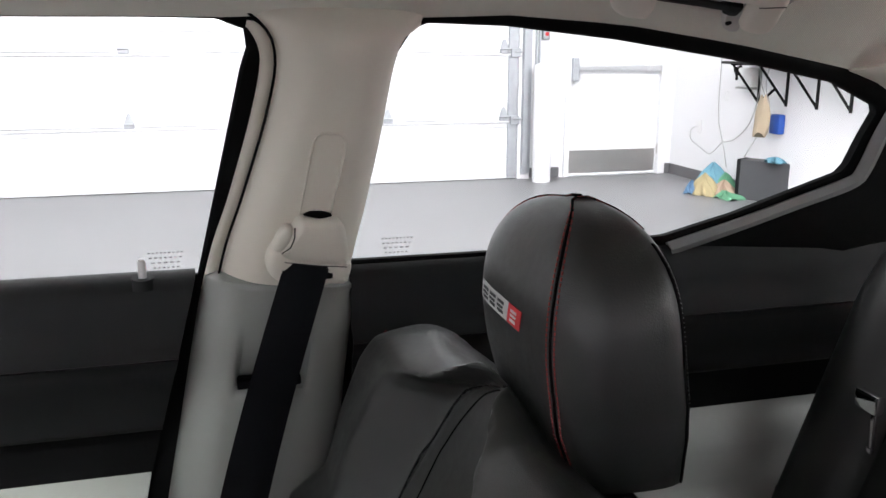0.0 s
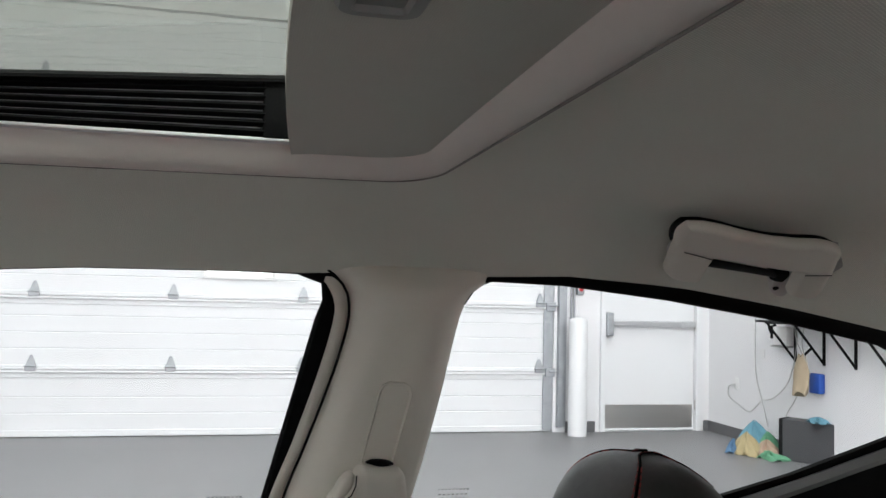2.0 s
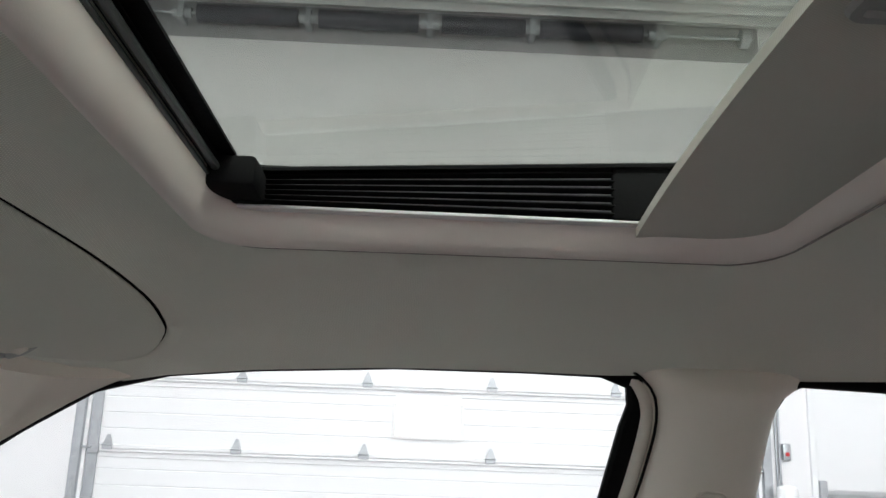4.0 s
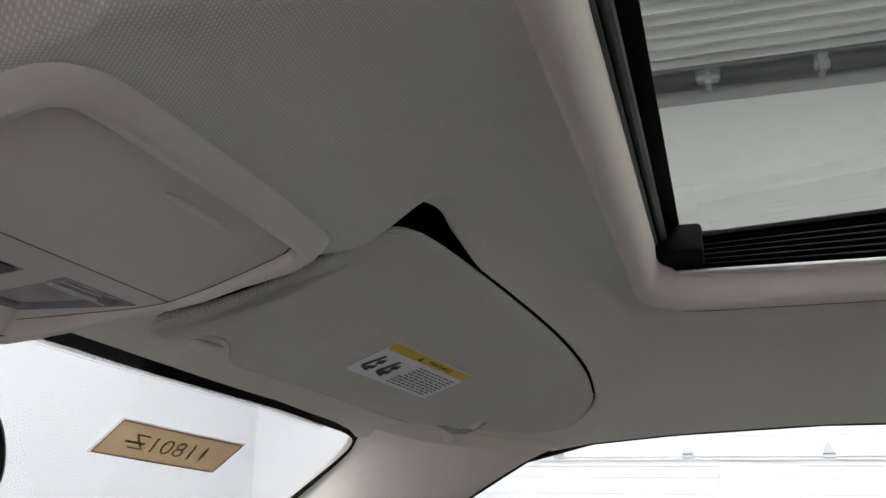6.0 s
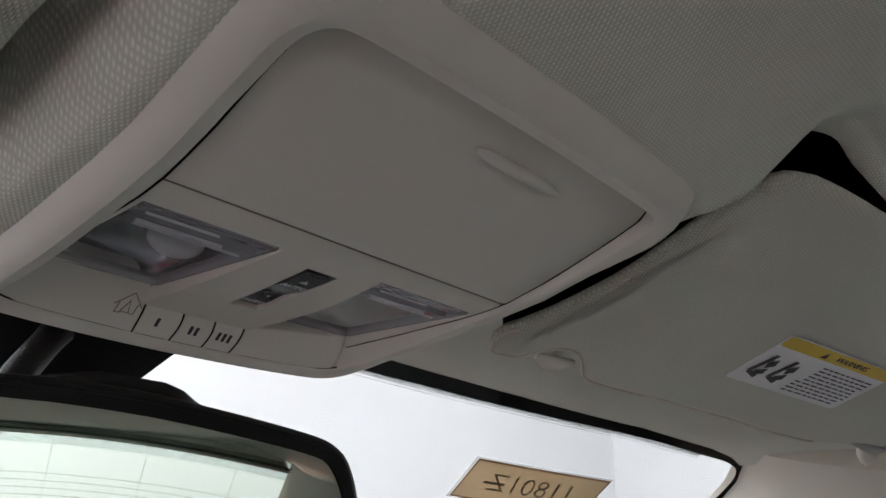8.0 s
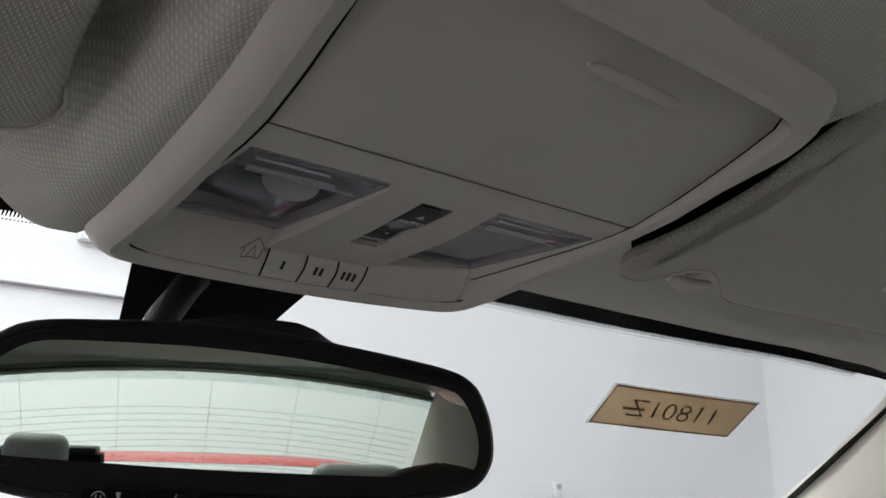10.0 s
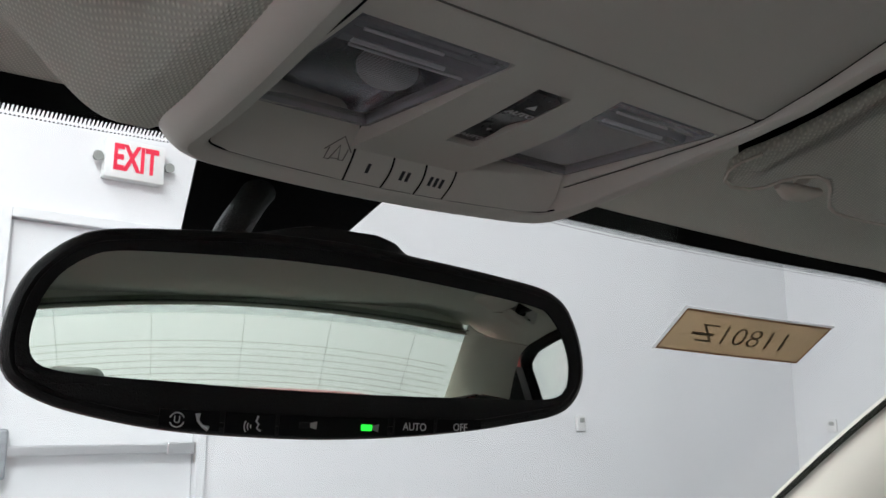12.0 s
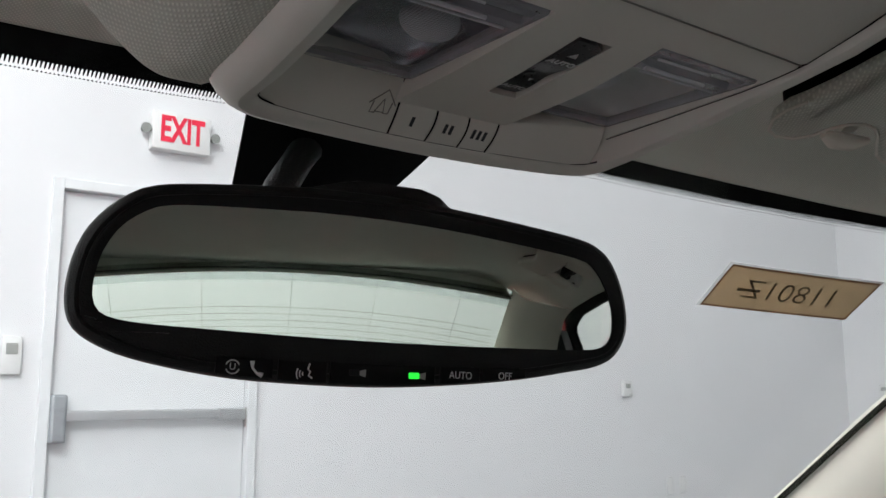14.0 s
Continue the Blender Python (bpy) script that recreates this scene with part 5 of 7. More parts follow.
# ---------------------------------------------------------------- the car's outer shell
def car_shell():
    ob = empty("car_body", (XC, -0.4, 0), "red sedan car body parked in a white garage", "car")
    # roof skin with the sunroof opening
    rows = []
    ys = sorted([HY0 - 0.04, HY1 + 0.0] + list(np.linspace(-1.27, 0.46, 20)))
    for y in ys:
        row = []
        for u in (-0.72, -0.69, -0.62, -0.55, -0.43, -0.3, -0.15, 0, 0.15, 0.3, 0.43, 0.55, 0.62, 0.69, 0.72):
            zc = np.interp(y, MID_Y, MID_Z)
            ze = np.interp(y, EDGE_Y, EDGE_Z)
            k = (abs(u) / 0.72)
            row.append((XC + u, y, zc + 0.052 - 0.02 * k * k - (zc - ze) * k ** 5))
        rows.append(row)
    us = (-0.72, -0.69, -0.62, -0.55, -0.43, -0.3, -0.15, 0, 0.15, 0.3, 0.43, 0.55, 0.62, 0.69, 0.72)

    def hole(i, j):
        return abs((us[j] + us[j + 1]) / 2) < 0.43 and HY0 - 0.045 < (ys[i] + ys[i + 1]) / 2 < HY1 + 0.001
    part("roof", sheet(bmesh.new(), rows, 0.004, hole), M_RED, ob, "red painted roof skin")
    # hood
    rows = [[(XC + 0.86 * u * (1 - 0.12 * t * t), 1.06 + 1.25 * t, 0.785 - 0.06 * t - 0.14 * t ** 3 - 0.06 * u * u) for u in np.linspace(-1, 1, 15)] for t in np.linspace(0, 1, 10)]
    part("hood", sheet(bmesh.new(), rows, -0.006), M_RED, ob, "red painted hood")
    # trunk lid with spoiler
    rows = [[(XC + 0.80 * u * (1 - 0.06 * t * t), -1.69 - 0.80 * t, 0.955 + 0.012 * math.sin(t * 3) - 0.03 * u * u) for u in np.linspace(-1, 1, 15)] for t in np.linspace(0, 1, 8)]
    part("trunk_lid", sheet(bmesh.new(), rows, -0.006), M_RED, ob, "red painted trunk lid")
    bm = bmesh.new()
    secs = []
    for u in np.linspace(-1, 1, 21):
        x, y0, z0 = XC + 0.70 * u, -2.42 + 0.07 * u * u, 1.0 - 0.035 * u ** 4
        secs.append([(x, y0 + 0.06, z0 - 0.012), (x, y0 + 0.02, z0 + 0.004), (x, y0 - 0.05, z0 + 0.012), (x, y0 - 0.10, z0 + 0.014), (x, y0 - 0.10, z0 - 0.004), (x, y0 - 0.02, z0 - 0.02)])
    loft(bm, secs)
    for u in (-0.55, 0.55):
        box(bm, (XC + u - 0.03, -2.45, 0.93), (XC + u + 0.03, -2.38, 0.99))
    part("spoiler", bm, M_RED, ob, "red rear spoiler")
    # lower sides, nose and tail as one closed tub
    bm = bmesh.new()
    o = []
    for k in range(40):
        a = 2 * math.pi * k / 40
        c, s_ = math.cos(a), math.sin(a)
        o.append((XC + 0.91 * math.copysign(abs(c) ** 0.28, c), -0.17 + 2.50 * math.copysign(abs(s_) ** 0.45, s_)))
    loft(bm, [[(XC + (x - XC) * f, -0.17 + (y + 0.17) * g, z) for x, y in o] for f, g, z in ((0.97, 0.955, 0.90), (1.0, 1.0, 0.72), (1.0, 1.0, 0.45), (0.95, 0.98, 0.22), (0.90, 0.95, 0.20), (0.93, 0.965, 0.45), (0.93, 0.955, 0.72), (0.92, 0.945, 0.90), (0.97, 0.955, 0.90))], caps=False)
    # the nose falls away towards the front
    for v in bm.verts:
        if v.co.z > 0.6 and v.co.y > 0.9:
            v.co.z -= (0.20 if v.co.z > 0.8 else 0.08) * min((v.co.y - 0.9) / 1.1, 1.0)
    part("lower_body", bm, M_RED, ob, "red painted lower body")
    # outer pillars
    for s in (-1, 1):
        Q = (lambda q: q) if s > 0 else MIR
        for nm, pts, r in (("a_pillar", [(0.715, 0.34, 1.275), (0.755, 0.53, 1.13), (0.81, 0.78, 0.92)], 0.016), ("c_pillar", [(0.69, -1.20, 1.23), (0.71, -1.40, 1.12), (0.76, -1.70, 0.93)], 0.03), ("b_pillar", [(0.72, -0.44, 1.27), (0.75, -0.44, 1.1), (0.80, -0.42, 0.9)], 0.02)):
            part(nm, tube(bmesh.new(), [Q(p) for p in curve_pts(pts, 10)], r, 10), M_RED, ob)
        rows = []
        for k in np.linspace(0, 1, 8):
            a = np.array((0.71, -1.20, 1.20)) * (1 - k) + np.array((0.80, -1.30, 0.94)) * k
            b = np.array((0.65, -1.29, 1.23)) * (1 - k) + np.array((0.70, -1.70, 0.94)) * k
            rows.append([Q(tuple(a * (1 - t) + b * t + np.array((0.01, 0, 0)))) for t in np.linspace(0, 1, 5)])
        part("rear_quarter", sheet(bmesh.new(), rows, -0.004 * s), M_RED, ob)
        for y in (1.28, -1.77):
            bm = bmesh.new()
            x = XC + s * 0.80
            prof = [(0.235, -0.10), (0.33, -0.115), (0.355, -0.09), (0.36, 0.0), (0.355, 0.09), (0.33, 0.115), (0.235, 0.10)]
            loft(bm, [[(x + d, y + r * math.cos(a), 0.36 + r * math.sin(a)) for r, d in prof] for a in [k * math.pi / 16 for k in range(33)]], closed=False, caps=False)
            w = part("wheel", bm, M_BLACK, ob, "black tyre")
            bm = bmesh.new()
            cyl(bm, (x - 0.05, y, 0.36), (x + 0.05, y, 0.36), 0.235, 32)
            part("rim", bm, M_ALU, w, "aluminium rim")
    part("floor_pan", box(bmesh.new(), (XC - 0.80, -1.75, 0.22), (XC + 0.80, 1.05, 0.28), 0.01), M_CARPET, ob, "slate-grey carpeted floor")
    return ob


M_CARPET = material("slate_carpet", (0.26, 0.26, 0.256), 0.95, var=0.3, scale=25, bump=0.8, bump_scale=500, spec=0.1)
car_shell()
M_DASH = material("slate_dash_vinyl", (0.14, 0.141, 0.143), 0.6, var=0.08, scale=5, bump=0.3, bump_scale=800, spec=0.3)
bm = bmesh.new()
secs = []
for u in np.linspace(-1, 1, 15):
    x = XC + 0.74 * u
    secs.append([(x, 1.08, 0.88), (x, 0.86, 0.875), (x, 0.70, 0.84), (x, 0.66, 0.78), (x, 0.72, 0.60), (x, 0.85, 0.42), (x, 1.08, 0.40)])
loft(bm, secs)
tagged(part("dashboard", bm, M_DASH), "dark slate vinyl dashboard of a car", "dashboard", kind="structure")


# ---------------------------------------------------------------- overhead console
def tri_faces(bm):
    bmesh.ops.triangulate(bm, faces=[f for f in bm.faces if len(f.verts) > 4])
    return bm


def ccw(o):
    """The outline, turned counter-clockwise."""
    return o if sum(o[i - 1][0] * o[i][1] - o[i][0] * o[i - 1][1] for i in range(len(o))) > 0 else o[::-1]


def con_field(y):
    """The field inside the bezel: storage door and lamp panel, sinking in towards the front."""
    return float(np.interp(y, [0.16, 0.19, 0.22, 0.245, 0.27, 0.285, 0.30, 0.34, 0.40], [1.3015, 1.2910, 1.2793, 1.2698, 1.2625, 1.2604, 1.2594, 1.2580, 1.2568]))


def console():
    ob = empty("overhead_console", (XC, 0.3, 1.27), "beige-grey plastic overhead console with map lamps and buttons", "overhead console")
    IN = np.interp
    # inner edge of the bezel, half of it, from the front to the back
    half = [(0.0, 0.4040), (0.03, 0.4030), (0.055, 0.4005), (0.075, 0.3975), (0.086, 0.3945), (0.0912, 0.389), (0.0922, 0.378), (0.0925, 0.35), (0.0928, 0.32), (0.0935, 0.29), (0.095, 0.255), (0.0972, 0.215), (0.0968, 0.199), (0.092, 0.1915), (0.082, 0.189), (0.05, 0.188), (0.0, 0.1875)]
    pts = [(XC + a, b) for a, b in half] + [(XC - a, b) for a, b in half[-2:0:-1]]
    outline = ccw([tuple(p[:2]) for p in curve_pts([(*p, 0) for p in pts + [pts[0]]], 161)][:-1])

    def ring(d, dz):
        # on the passenger's side the bezel turns up sooner
        up = float(IN(-d, [0, 0.003, 0.0065, 0.0095, 0.0125, 0.0152, 0.0176, 0.0212], [0, 0.0007, 0.0025, 0.0038, 0.0046, 0.0046, 0.004, 0.002]))
        return [(x, y, con_lip(y) + dz + up * float(IN(x - XC, [0.06, 0.095], [0, 1])) * float(IN(y, [0.20, 0.23, 0.36, 0.40], [0, 1, 1, 0]))) for x, y in inset(outline, d)]
    rg = [[(x, y, con_field(y) + 0.010) for x, y in inset(outline, 0.0030)], [(x, y, con_field(y) + 0.0008) for x, y in inset(outline, 0.0026)], ring(0.0006, 0.0007), ring(0.0002, -0.0001), ring(-0.0006, -0.0007), ring(-0.003, -0.0019), ring(-0.0065, -0.0029), ring(-0.0095, -0.0021), ring(-0.0125, -0.0002), ring(-0.0152, 0.0026), ring(-0.0176, 0.0064), ring(-0.0194, 0.0105), ring(-0.0206, 0.0148), ring(-0.0212, 0.019)]
    last = []
    for x, y in inset(outline, -0.0215):
        last.append((x, y, max(roof_z(x, y) + 0.004, con_lip(y) + 0.024)))
    bm = bmesh.new()
    loft(bm, rg + [last], caps=False)
    part("bezel", bm, M_CONS, ob, "rounded beige-grey bezel", angle=28)
    bm = bmesh.new()
    loft(bm, [[(x, y, con_field(y) + 0.026) for x, y in inset(outline, 0.0005)], [(x, y, con_field(y) + 0.030) for x, y in inset(outline, 0.0005)]])
    part("base", tri_faces(bm), M_BLACK, ob, "dark inner base")

    def wall_x(y, s):
        k = sorted((b, a) for a, b in half[4:14])
        return XC + s * (float(IN(y, [q[0] for q in k], [q[1] for q in k])) - 0.0030)
    # storage door: follows the bezel all round, with a fine joint
    ys = [0.1892, 0.1905, 0.193, 0.20, 0.21, 0.22, 0.235, 0.25, 0.262, 0.2690, 0.2716]
    bm = bmesh.new()
    rows = []
    for i, y in enumerate(ys):
        lift = 0.0010 if i in (0, len(ys) - 1) else 0.0
        cut = 0.006 * max(0.0, (0.193 - y) / 0.0038)
        a, b = wall_x(y, -1) + cut, wall_x(y, 1) - cut
        rows.append([(a + (b - a) * k, y, con_field(y) + lift + (0.0008 if k in (0.0, 1.0) else 0.0)) for k in (0.0, 0.006, 0.15, 0.35, 0.5, 0.65, 0.85, 0.994, 1.0)])
    sheet(bm, rows, -0.003)
    dr = part("storage_door", bm, M_CONSF, ob, "beige-grey storage door", angle=40)
    bm = bmesh.new()
    x0, x1, y = 0.011, 0.0625, 0.2055
    tube(bm, [(x0 + (x1 - x0) * k / 11, y, con_field(y) - 0.0013) for k in range(12)], [0.0009, 0.0019, 0.0024] + [0.0025] * 6 + [0.0024, 0.0019, 0.0009], 10)
    part("pull_ridge", bm, M_CONS, dr, "raised pull ridge")
    # lamp panel: back strip, spine with the switch, narrow side strips
    cut = [lambda y: wall_x(y, -1), lambda y: -0.0662, lambda y: IN(y, [0.288, 0.33, 0.378], [-0.0050, -0.0058, -0.0062]), lambda y: IN(y, [0.297, 0.356], [0.0145, 0.0190]), lambda y: IN(y, [0.297, 0.356], [0.0312, 0.0345]), lambda y: IN(y, [0.288, 0.312, 0.335, 0.388], [0.0485, 0.0520, 0.0545, 0.0550]), lambda y: IN(y, [0.288, 0.376], [0.1110, 0.1095]), lambda y: wall_x(y, 1)]
    ys = [0.2722, 0.2735, 0.280, 0.288, 0.297, 0.308, 0.320, 0.332, 0.344, 0.356, 0.364, 0.371, 0.377, 0.383, 0.3885]
    spine = lambda y: con_field(y) + 0.0006 - 0.0008 * float(IN(y, [0.288, 0.33, 0.36, 0.388], [0, 1, 1, 0]))

    def holes(i, j):
        y = (ys[i] + ys[i + 1]) / 2
        return (j in (1, 5) and y > 0.288) or (j == 3 and 0.297 < y < 0.356) or (j in (0, 6) and y > 0.377)
    rows = [[(float(c(y)), y, (spine(y) if 2 <= j <= 5 else con_field(y) + 0.0005) + (0.0008 if i == 0 else 0.0)) for j, c in enumerate(cut)] for i, y in enumerate(ys)]
    part("lamp_panel", sheet(bmesh.new(), rows, -0.0085, holes), M_CONSF, ob, "beige-grey panel round the map lamps", angle=35)
    lens_z = lambda y: float(IN(y, [0.288, 0.3765], [1.2618, 1.2640]))
    for left, right, cs in ((cut[1], cut[2], 0.66), (cut[5], cut[6], 0.36)):
        def L(s, t, dz, left=left, right=right):
            y = 0.2884 + 0.0878 * t
            a, b = float(left(y)), float(right(y))
            return (a + (b - a) * s, y, lens_z(y) + dz)
        # reflector: a smooth dish; the pale bulb inside doubles as its bright reflection
        bm = bmesh.new()
        rg = []
        for k in np.linspace(0, 1, 14):
            r = math.cos(k * math.pi / 2)
            pts = []
            for q in range(40):
                g = 2 * math.pi * q / 40
                pw = 0.45 + 0.55 * k
                s = 0.5 + (cs - 0.5) * k + 0.53 * max(r, 0.015) * math.copysign(abs(math.cos(g)) ** pw, math.cos(g))
                t = 0.56 + 0.45 * max(r, 0.015) * math.copysign(abs(math.sin(g)) ** pw, math.sin(g))
                pts.append(L(s, t, 0.004 + 0.016 * math.sin(k * math.pi / 2)))
            rg.append(pts)
        loft(bm, rg, caps=False)
        # the passenger bowl's white carries the windshield's reflection in its colour
        lamp = part("map_lamp", bm, M_REFL if cs > 0.5 else M_LITBOWL, ob, "map lamp with metal reflector bowl" if cs > 0.5 else "map lamp, bowl white for a windshield reflection", angle=100)
        bm = bmesh.new()
        c = L(cs + (0.10 if cs > 0.5 else -0.1), 0.60, 0.010)
        bmesh.ops.create_uvsphere(bm, u_segments=20, v_segments=12, radius=0.0095, matrix=Matrix.Translation(c) @ Matrix.Diagonal((1.35, 1.0, 0.8, 1)))
        part("lamp_bulb", bm, M_BULB, lamp, "white bulb standing in for a bright reflection")
        # lens field, a little domed
        bm = bmesh.new()
        sheet(bm, [[L(0.05 + 0.90 * j / 12, 0.26 + 0.68 * i / 12, 0.0004 - 0.0014 * math.sin(math.pi * i / 12) ** 0.6 * math.sin(math.pi * j / 12) ** 0.5) for j in range(13)] for i in range(13)], -0.0014)
        part("lens", bm, M_LENS, lamp, "clear prismatic lens", angle=80)
        # the back part of the lens: a stepped clear block with bright ridges
        bm = bmesh.new()
        sheet(bm, [[L(s, t, dz) for s in (0.05, 0.10, 0.35, 0.65, 0.90, 0.95)] for t, dz in ((0.055, 0.0012), (0.075, -0.0004), (0.105, -0.0006), (0.125, 0.0012), (0.15, 0.0014), (0.17, -0.0010), (0.215, -0.0014), (0.235, 0.0008), (0.26, 0.0008))], -0.0012)
        part("lens_step", bm, M_LENSRIM, lamp, "stepped clear plastic", smooth=False)
        bm = bmesh.new()
        for t, s0, s1, w in ((0.088, 0.10, 0.60, 0.0006), (0.190, 0.12, 0.72, 0.0011), (0.232, 0.14, 0.90, 0.0006)):
            tube(bm, [L(s0, t, -0.0014), L(s1, t, -0.0014)], w, 8)
        part("lens_ridge", bm, M_LENSRIB, lamp, "bright clear ridges")
        bm = bmesh.new()
        oo = rrect(0.004, 0.996, 0.003, 0.997, 0.045, 4)
        loft(bm, [[L(s, t, dz) for s, t in inset(oo, d)] for d, dz in ((0.0, 0.003), (0.0, -0.0003), (0.008, -0.0011), (0.040, -0.0011), (0.050, 0.0006), (0.052, 0.003))], caps=False)
        part("lens_rim", bm, M_LENSRIM, lamp, "clear plastic lens rim")
    # rocker switch, hollow in the middle
    o = ccw([(0.0196, 0.3552), (0.0151, 0.2985), (0.0162, 0.2976), (0.0240, 0.2976), (0.0302, 0.3010), (0.0336, 0.3545)])
    od = []
    for a, b in zip(o, o[1:] + o[:1]):
        n = max(1, int(abs(a[1] - b[1]) / 0.005))
        od += [(a[0] + (b[0] - a[0]) * k / n, a[1] + (b[1] - a[1]) * k / n) for k in range(n)]
    rock = lambda y: spine(y) - 0.0006 + 0.0026 * math.exp(-((y - 0.334) / 0.012) ** 2) + 0.0028 * max(0.0, (y - 0.338) / 0.017) ** 1.5
    bm = bmesh.new()
    loft(bm, [[(x, y, spine(y) + 0.008) for x, y in od], [(x, y, rock(y) + 0.0007) for x, y in od], [(x, y, rock(y)) for x, y in inset(od, 0.0007)]], caps=False)
    ys2 = np.linspace(0.2985, 0.3548, 20)
    xs = lambda y: (float(IN(y, [0.2985, 0.355], [0.0158, 0.0202])), float(IN(y, [0.2985, 0.301, 0.355], [0.0256, 0.0296, 0.0330])))
    sheet(bm, [[(xs(y)[0] + (xs(y)[1] - xs(y)[0]) * k / 4, y, rock(y)) for k in range(5)] for y in ys2], -0.0006)
    sw = part("rocker_switch", bm, M_BLACKSW, ob, "glossy black rocker switch", angle=50)
    bm = bmesh.new()
    loft(bm, [[(x, y, spine(y) + dz) for x, y in inset(od, d)] for d, dz in ((-0.0028, 0.0002), (-0.0004, 0.0046), (0.0002, 0.0080))], caps=False)
    part("switch_well", bm, M_CONSF, ob, "beige-grey well round the switch", angle=60)
    for y, x, body in ((0.3165, 0.0238, "AUTO"), (0.3475, 0.0262, "AUTO")):
        sl = (rock(y + 0.003) - rock(y - 0.003)) / 0.006
        text_mesh(body, 0.0048 if y < 0.33 else 0.0042, M_LETTER, frame_of((x, y, rock(y) - 0.0003), (-1, 0, 0), (0, 1, sl)) @ Matrix.Rotation(math.pi, 4, "Z"), "lettering", sw, 0.0001, "white letters AUTO", 0.0001)
    for y, x, d, w in ((0.3105, 0.0232, -1, 0.0024), (0.3375, 0.0272, 1, 0.0013)):
        bm = bmesh.new()
        bm.faces.new([bm.verts.new((x + dx, y + dy, rock(y + dy) - 0.0003)) for dx, dy in ((-w, 0), (w, 0), (0, d * w * 1.7))])
        part("arrow", bm, M_LETTER, sw, "white arrow", smooth=False)
    bm = bmesh.new()
    cyl(bm, (0.0232, 0.3345, rock(0.3345) + 0.0002), (0.0232, 0.3345, rock(0.3345) - 0.0006), 0.0027, 20, 0.0020)
    part("centre_mark", bm, M_BLACKSW, sw, "round finger dimple")
    # sloping front row: blank with house mark, three buttons, blank
    yb = lambda x: float(IN(abs(x - XC), [p[0] for p in half[:6]], [p[1] for p in half[:6]])) - 0.0012
    zrow = lambda x, y: 1.2470 + 0.80 * (yb(x) - y)
    bow = lambda a, b, k=0.0014, n=8: [(a[0] + (b[0] - a[0]) * i / n + k * math.sin(math.pi * i / n), a[1] + (b[1] - a[1]) * i / n) for i in range(n + 1)]
    foot = lambda x: (x, yb(x))
    lines = [[(-0.0640, 0.3690), foot(-0.0690)], bow((-0.0078, 0.3765), foot(-0.0012)), bow((0.0172, 0.3885), foot(0.0190)), bow((0.0352, 0.3890), foot(0.0372)), bow((0.0515, 0.3870), foot(0.0532)), [(0.1085, 0.3745), (0.1115, 0.383), foot(0.1118)]]

    def key(name, lft, rgt, top=()):
        a, b = lft[-1][0], rgt[-1][0]
        front = [(a + (b - a) * k / 6, yb(a + (b - a) * k / 6)) for k in range(1, 6)]
        o = ccw([(x + 0.0004, y) for x, y in lft] + front + [(x - 0.0004, y) for x, y in rgt[::-1]] + list(top))
        bm = bmesh.new()
        loft(bm, [[(x, y, zrow(x, y) + 0.005) for x, y in o], [(x, y, zrow(x, y) + 0.0006) for x, y in o], [(x, y, zrow(x, y) + 0.0001) for x, y in inset(o, 0.0004)], [(x, y, zrow(x, y)) for x, y in inset(o, 0.0009)]])
        return part(name, tri_faces(bm), M_CONSF, ob, angle=30)
    blank = key("blank_panel", lines[0], lines[1])
    keys = [key("button", [(-0.0052, 0.3815)] + lines[1][2:], lines[2])] + [key("button", lines[k], lines[k + 1]) for k in (2, 3)]
    key("blank_panel", lines[4], lines[5])
    for line in lines[1:5]:
        part("joint", tube(bmesh.new(), [(x, y, zrow(x, y) + 0.0006) for x, y in line], 0.0005, 6), M_BLACK, ob, "dark joint")
    edge = [(x, y - 0.0001, con_lip(y) + 0.0012) for x, y in inset(outline, 0.0010) if y > 0.385]
    edge.sort()
    part("joint", tube(bmesh.new(), edge, 0.0004, 6), M_BLACK, ob, "dark joint")
    for s in (-1, 1):
        side = [(wall_x(y, s) + s * 0.0001, y, con_field(y) + 0.0007) for y in np.linspace(0.193, 0.377, 30)]
        part("joint", tube(bmesh.new(), side, 0.0005, 6), M_BLACK, ob, "dark joint")
    y = 0.2719
    part("joint", tube(bmesh.new(), [(wall_x(y, -1), y, con_field(y) + 0.0009), (wall_x(y, 1), y, con_field(y) + 0.0009)], 0.0004, 6), M_ENGRAVESHADE, ob, "fine joint")
    for i, (o, cx) in enumerate(zip(keys, (0.0075, 0.0275, 0.0448))):
        for k in range(i + 1):
            bm = bmesh.new()
            x, y = cx + (k - i / 2) * 0.0032, yb(cx) - 0.0072
            bm.faces.new([bm.verts.new((x + px + py * 0.1, y + py, zrow(x + px, y + py) - 0.0002)) for px, py in ((-0.0009, -0.0020), (0.0009, -0.0020), (0.0009, 0.0020), (-0.0009, 0.0020))])
            part("numeral_bar", bm, M_PRINT, o, "dark numeral bar", smooth=False)
    P = lambda px, py: (-0.0110 + px, 0.3895 - py, zrow(-0.0110 + px, 0.3895 - py) - 0.0001)
    for line in ([(-0.0066, -0.0008), (0, 0.0050), (0.0066, -0.0008)], [(-0.0046, 0.0002), (-0.0046, -0.0044), (-0.002, -0.0044)], [(0.002, -0.0044), (0.0046, -0.0044), (0.0046, 0.0002)], [(-0.0022, -0.0040), (0, 0.0014), (0.0022, -0.0040), (-0.0022, -0.0040)]):
        part("house_mark", tube(bmesh.new(), [P(*q) for q in line], 0.00034, 5), M_ENGRAVESHADE, blank, "engraved house mark")
    return ob


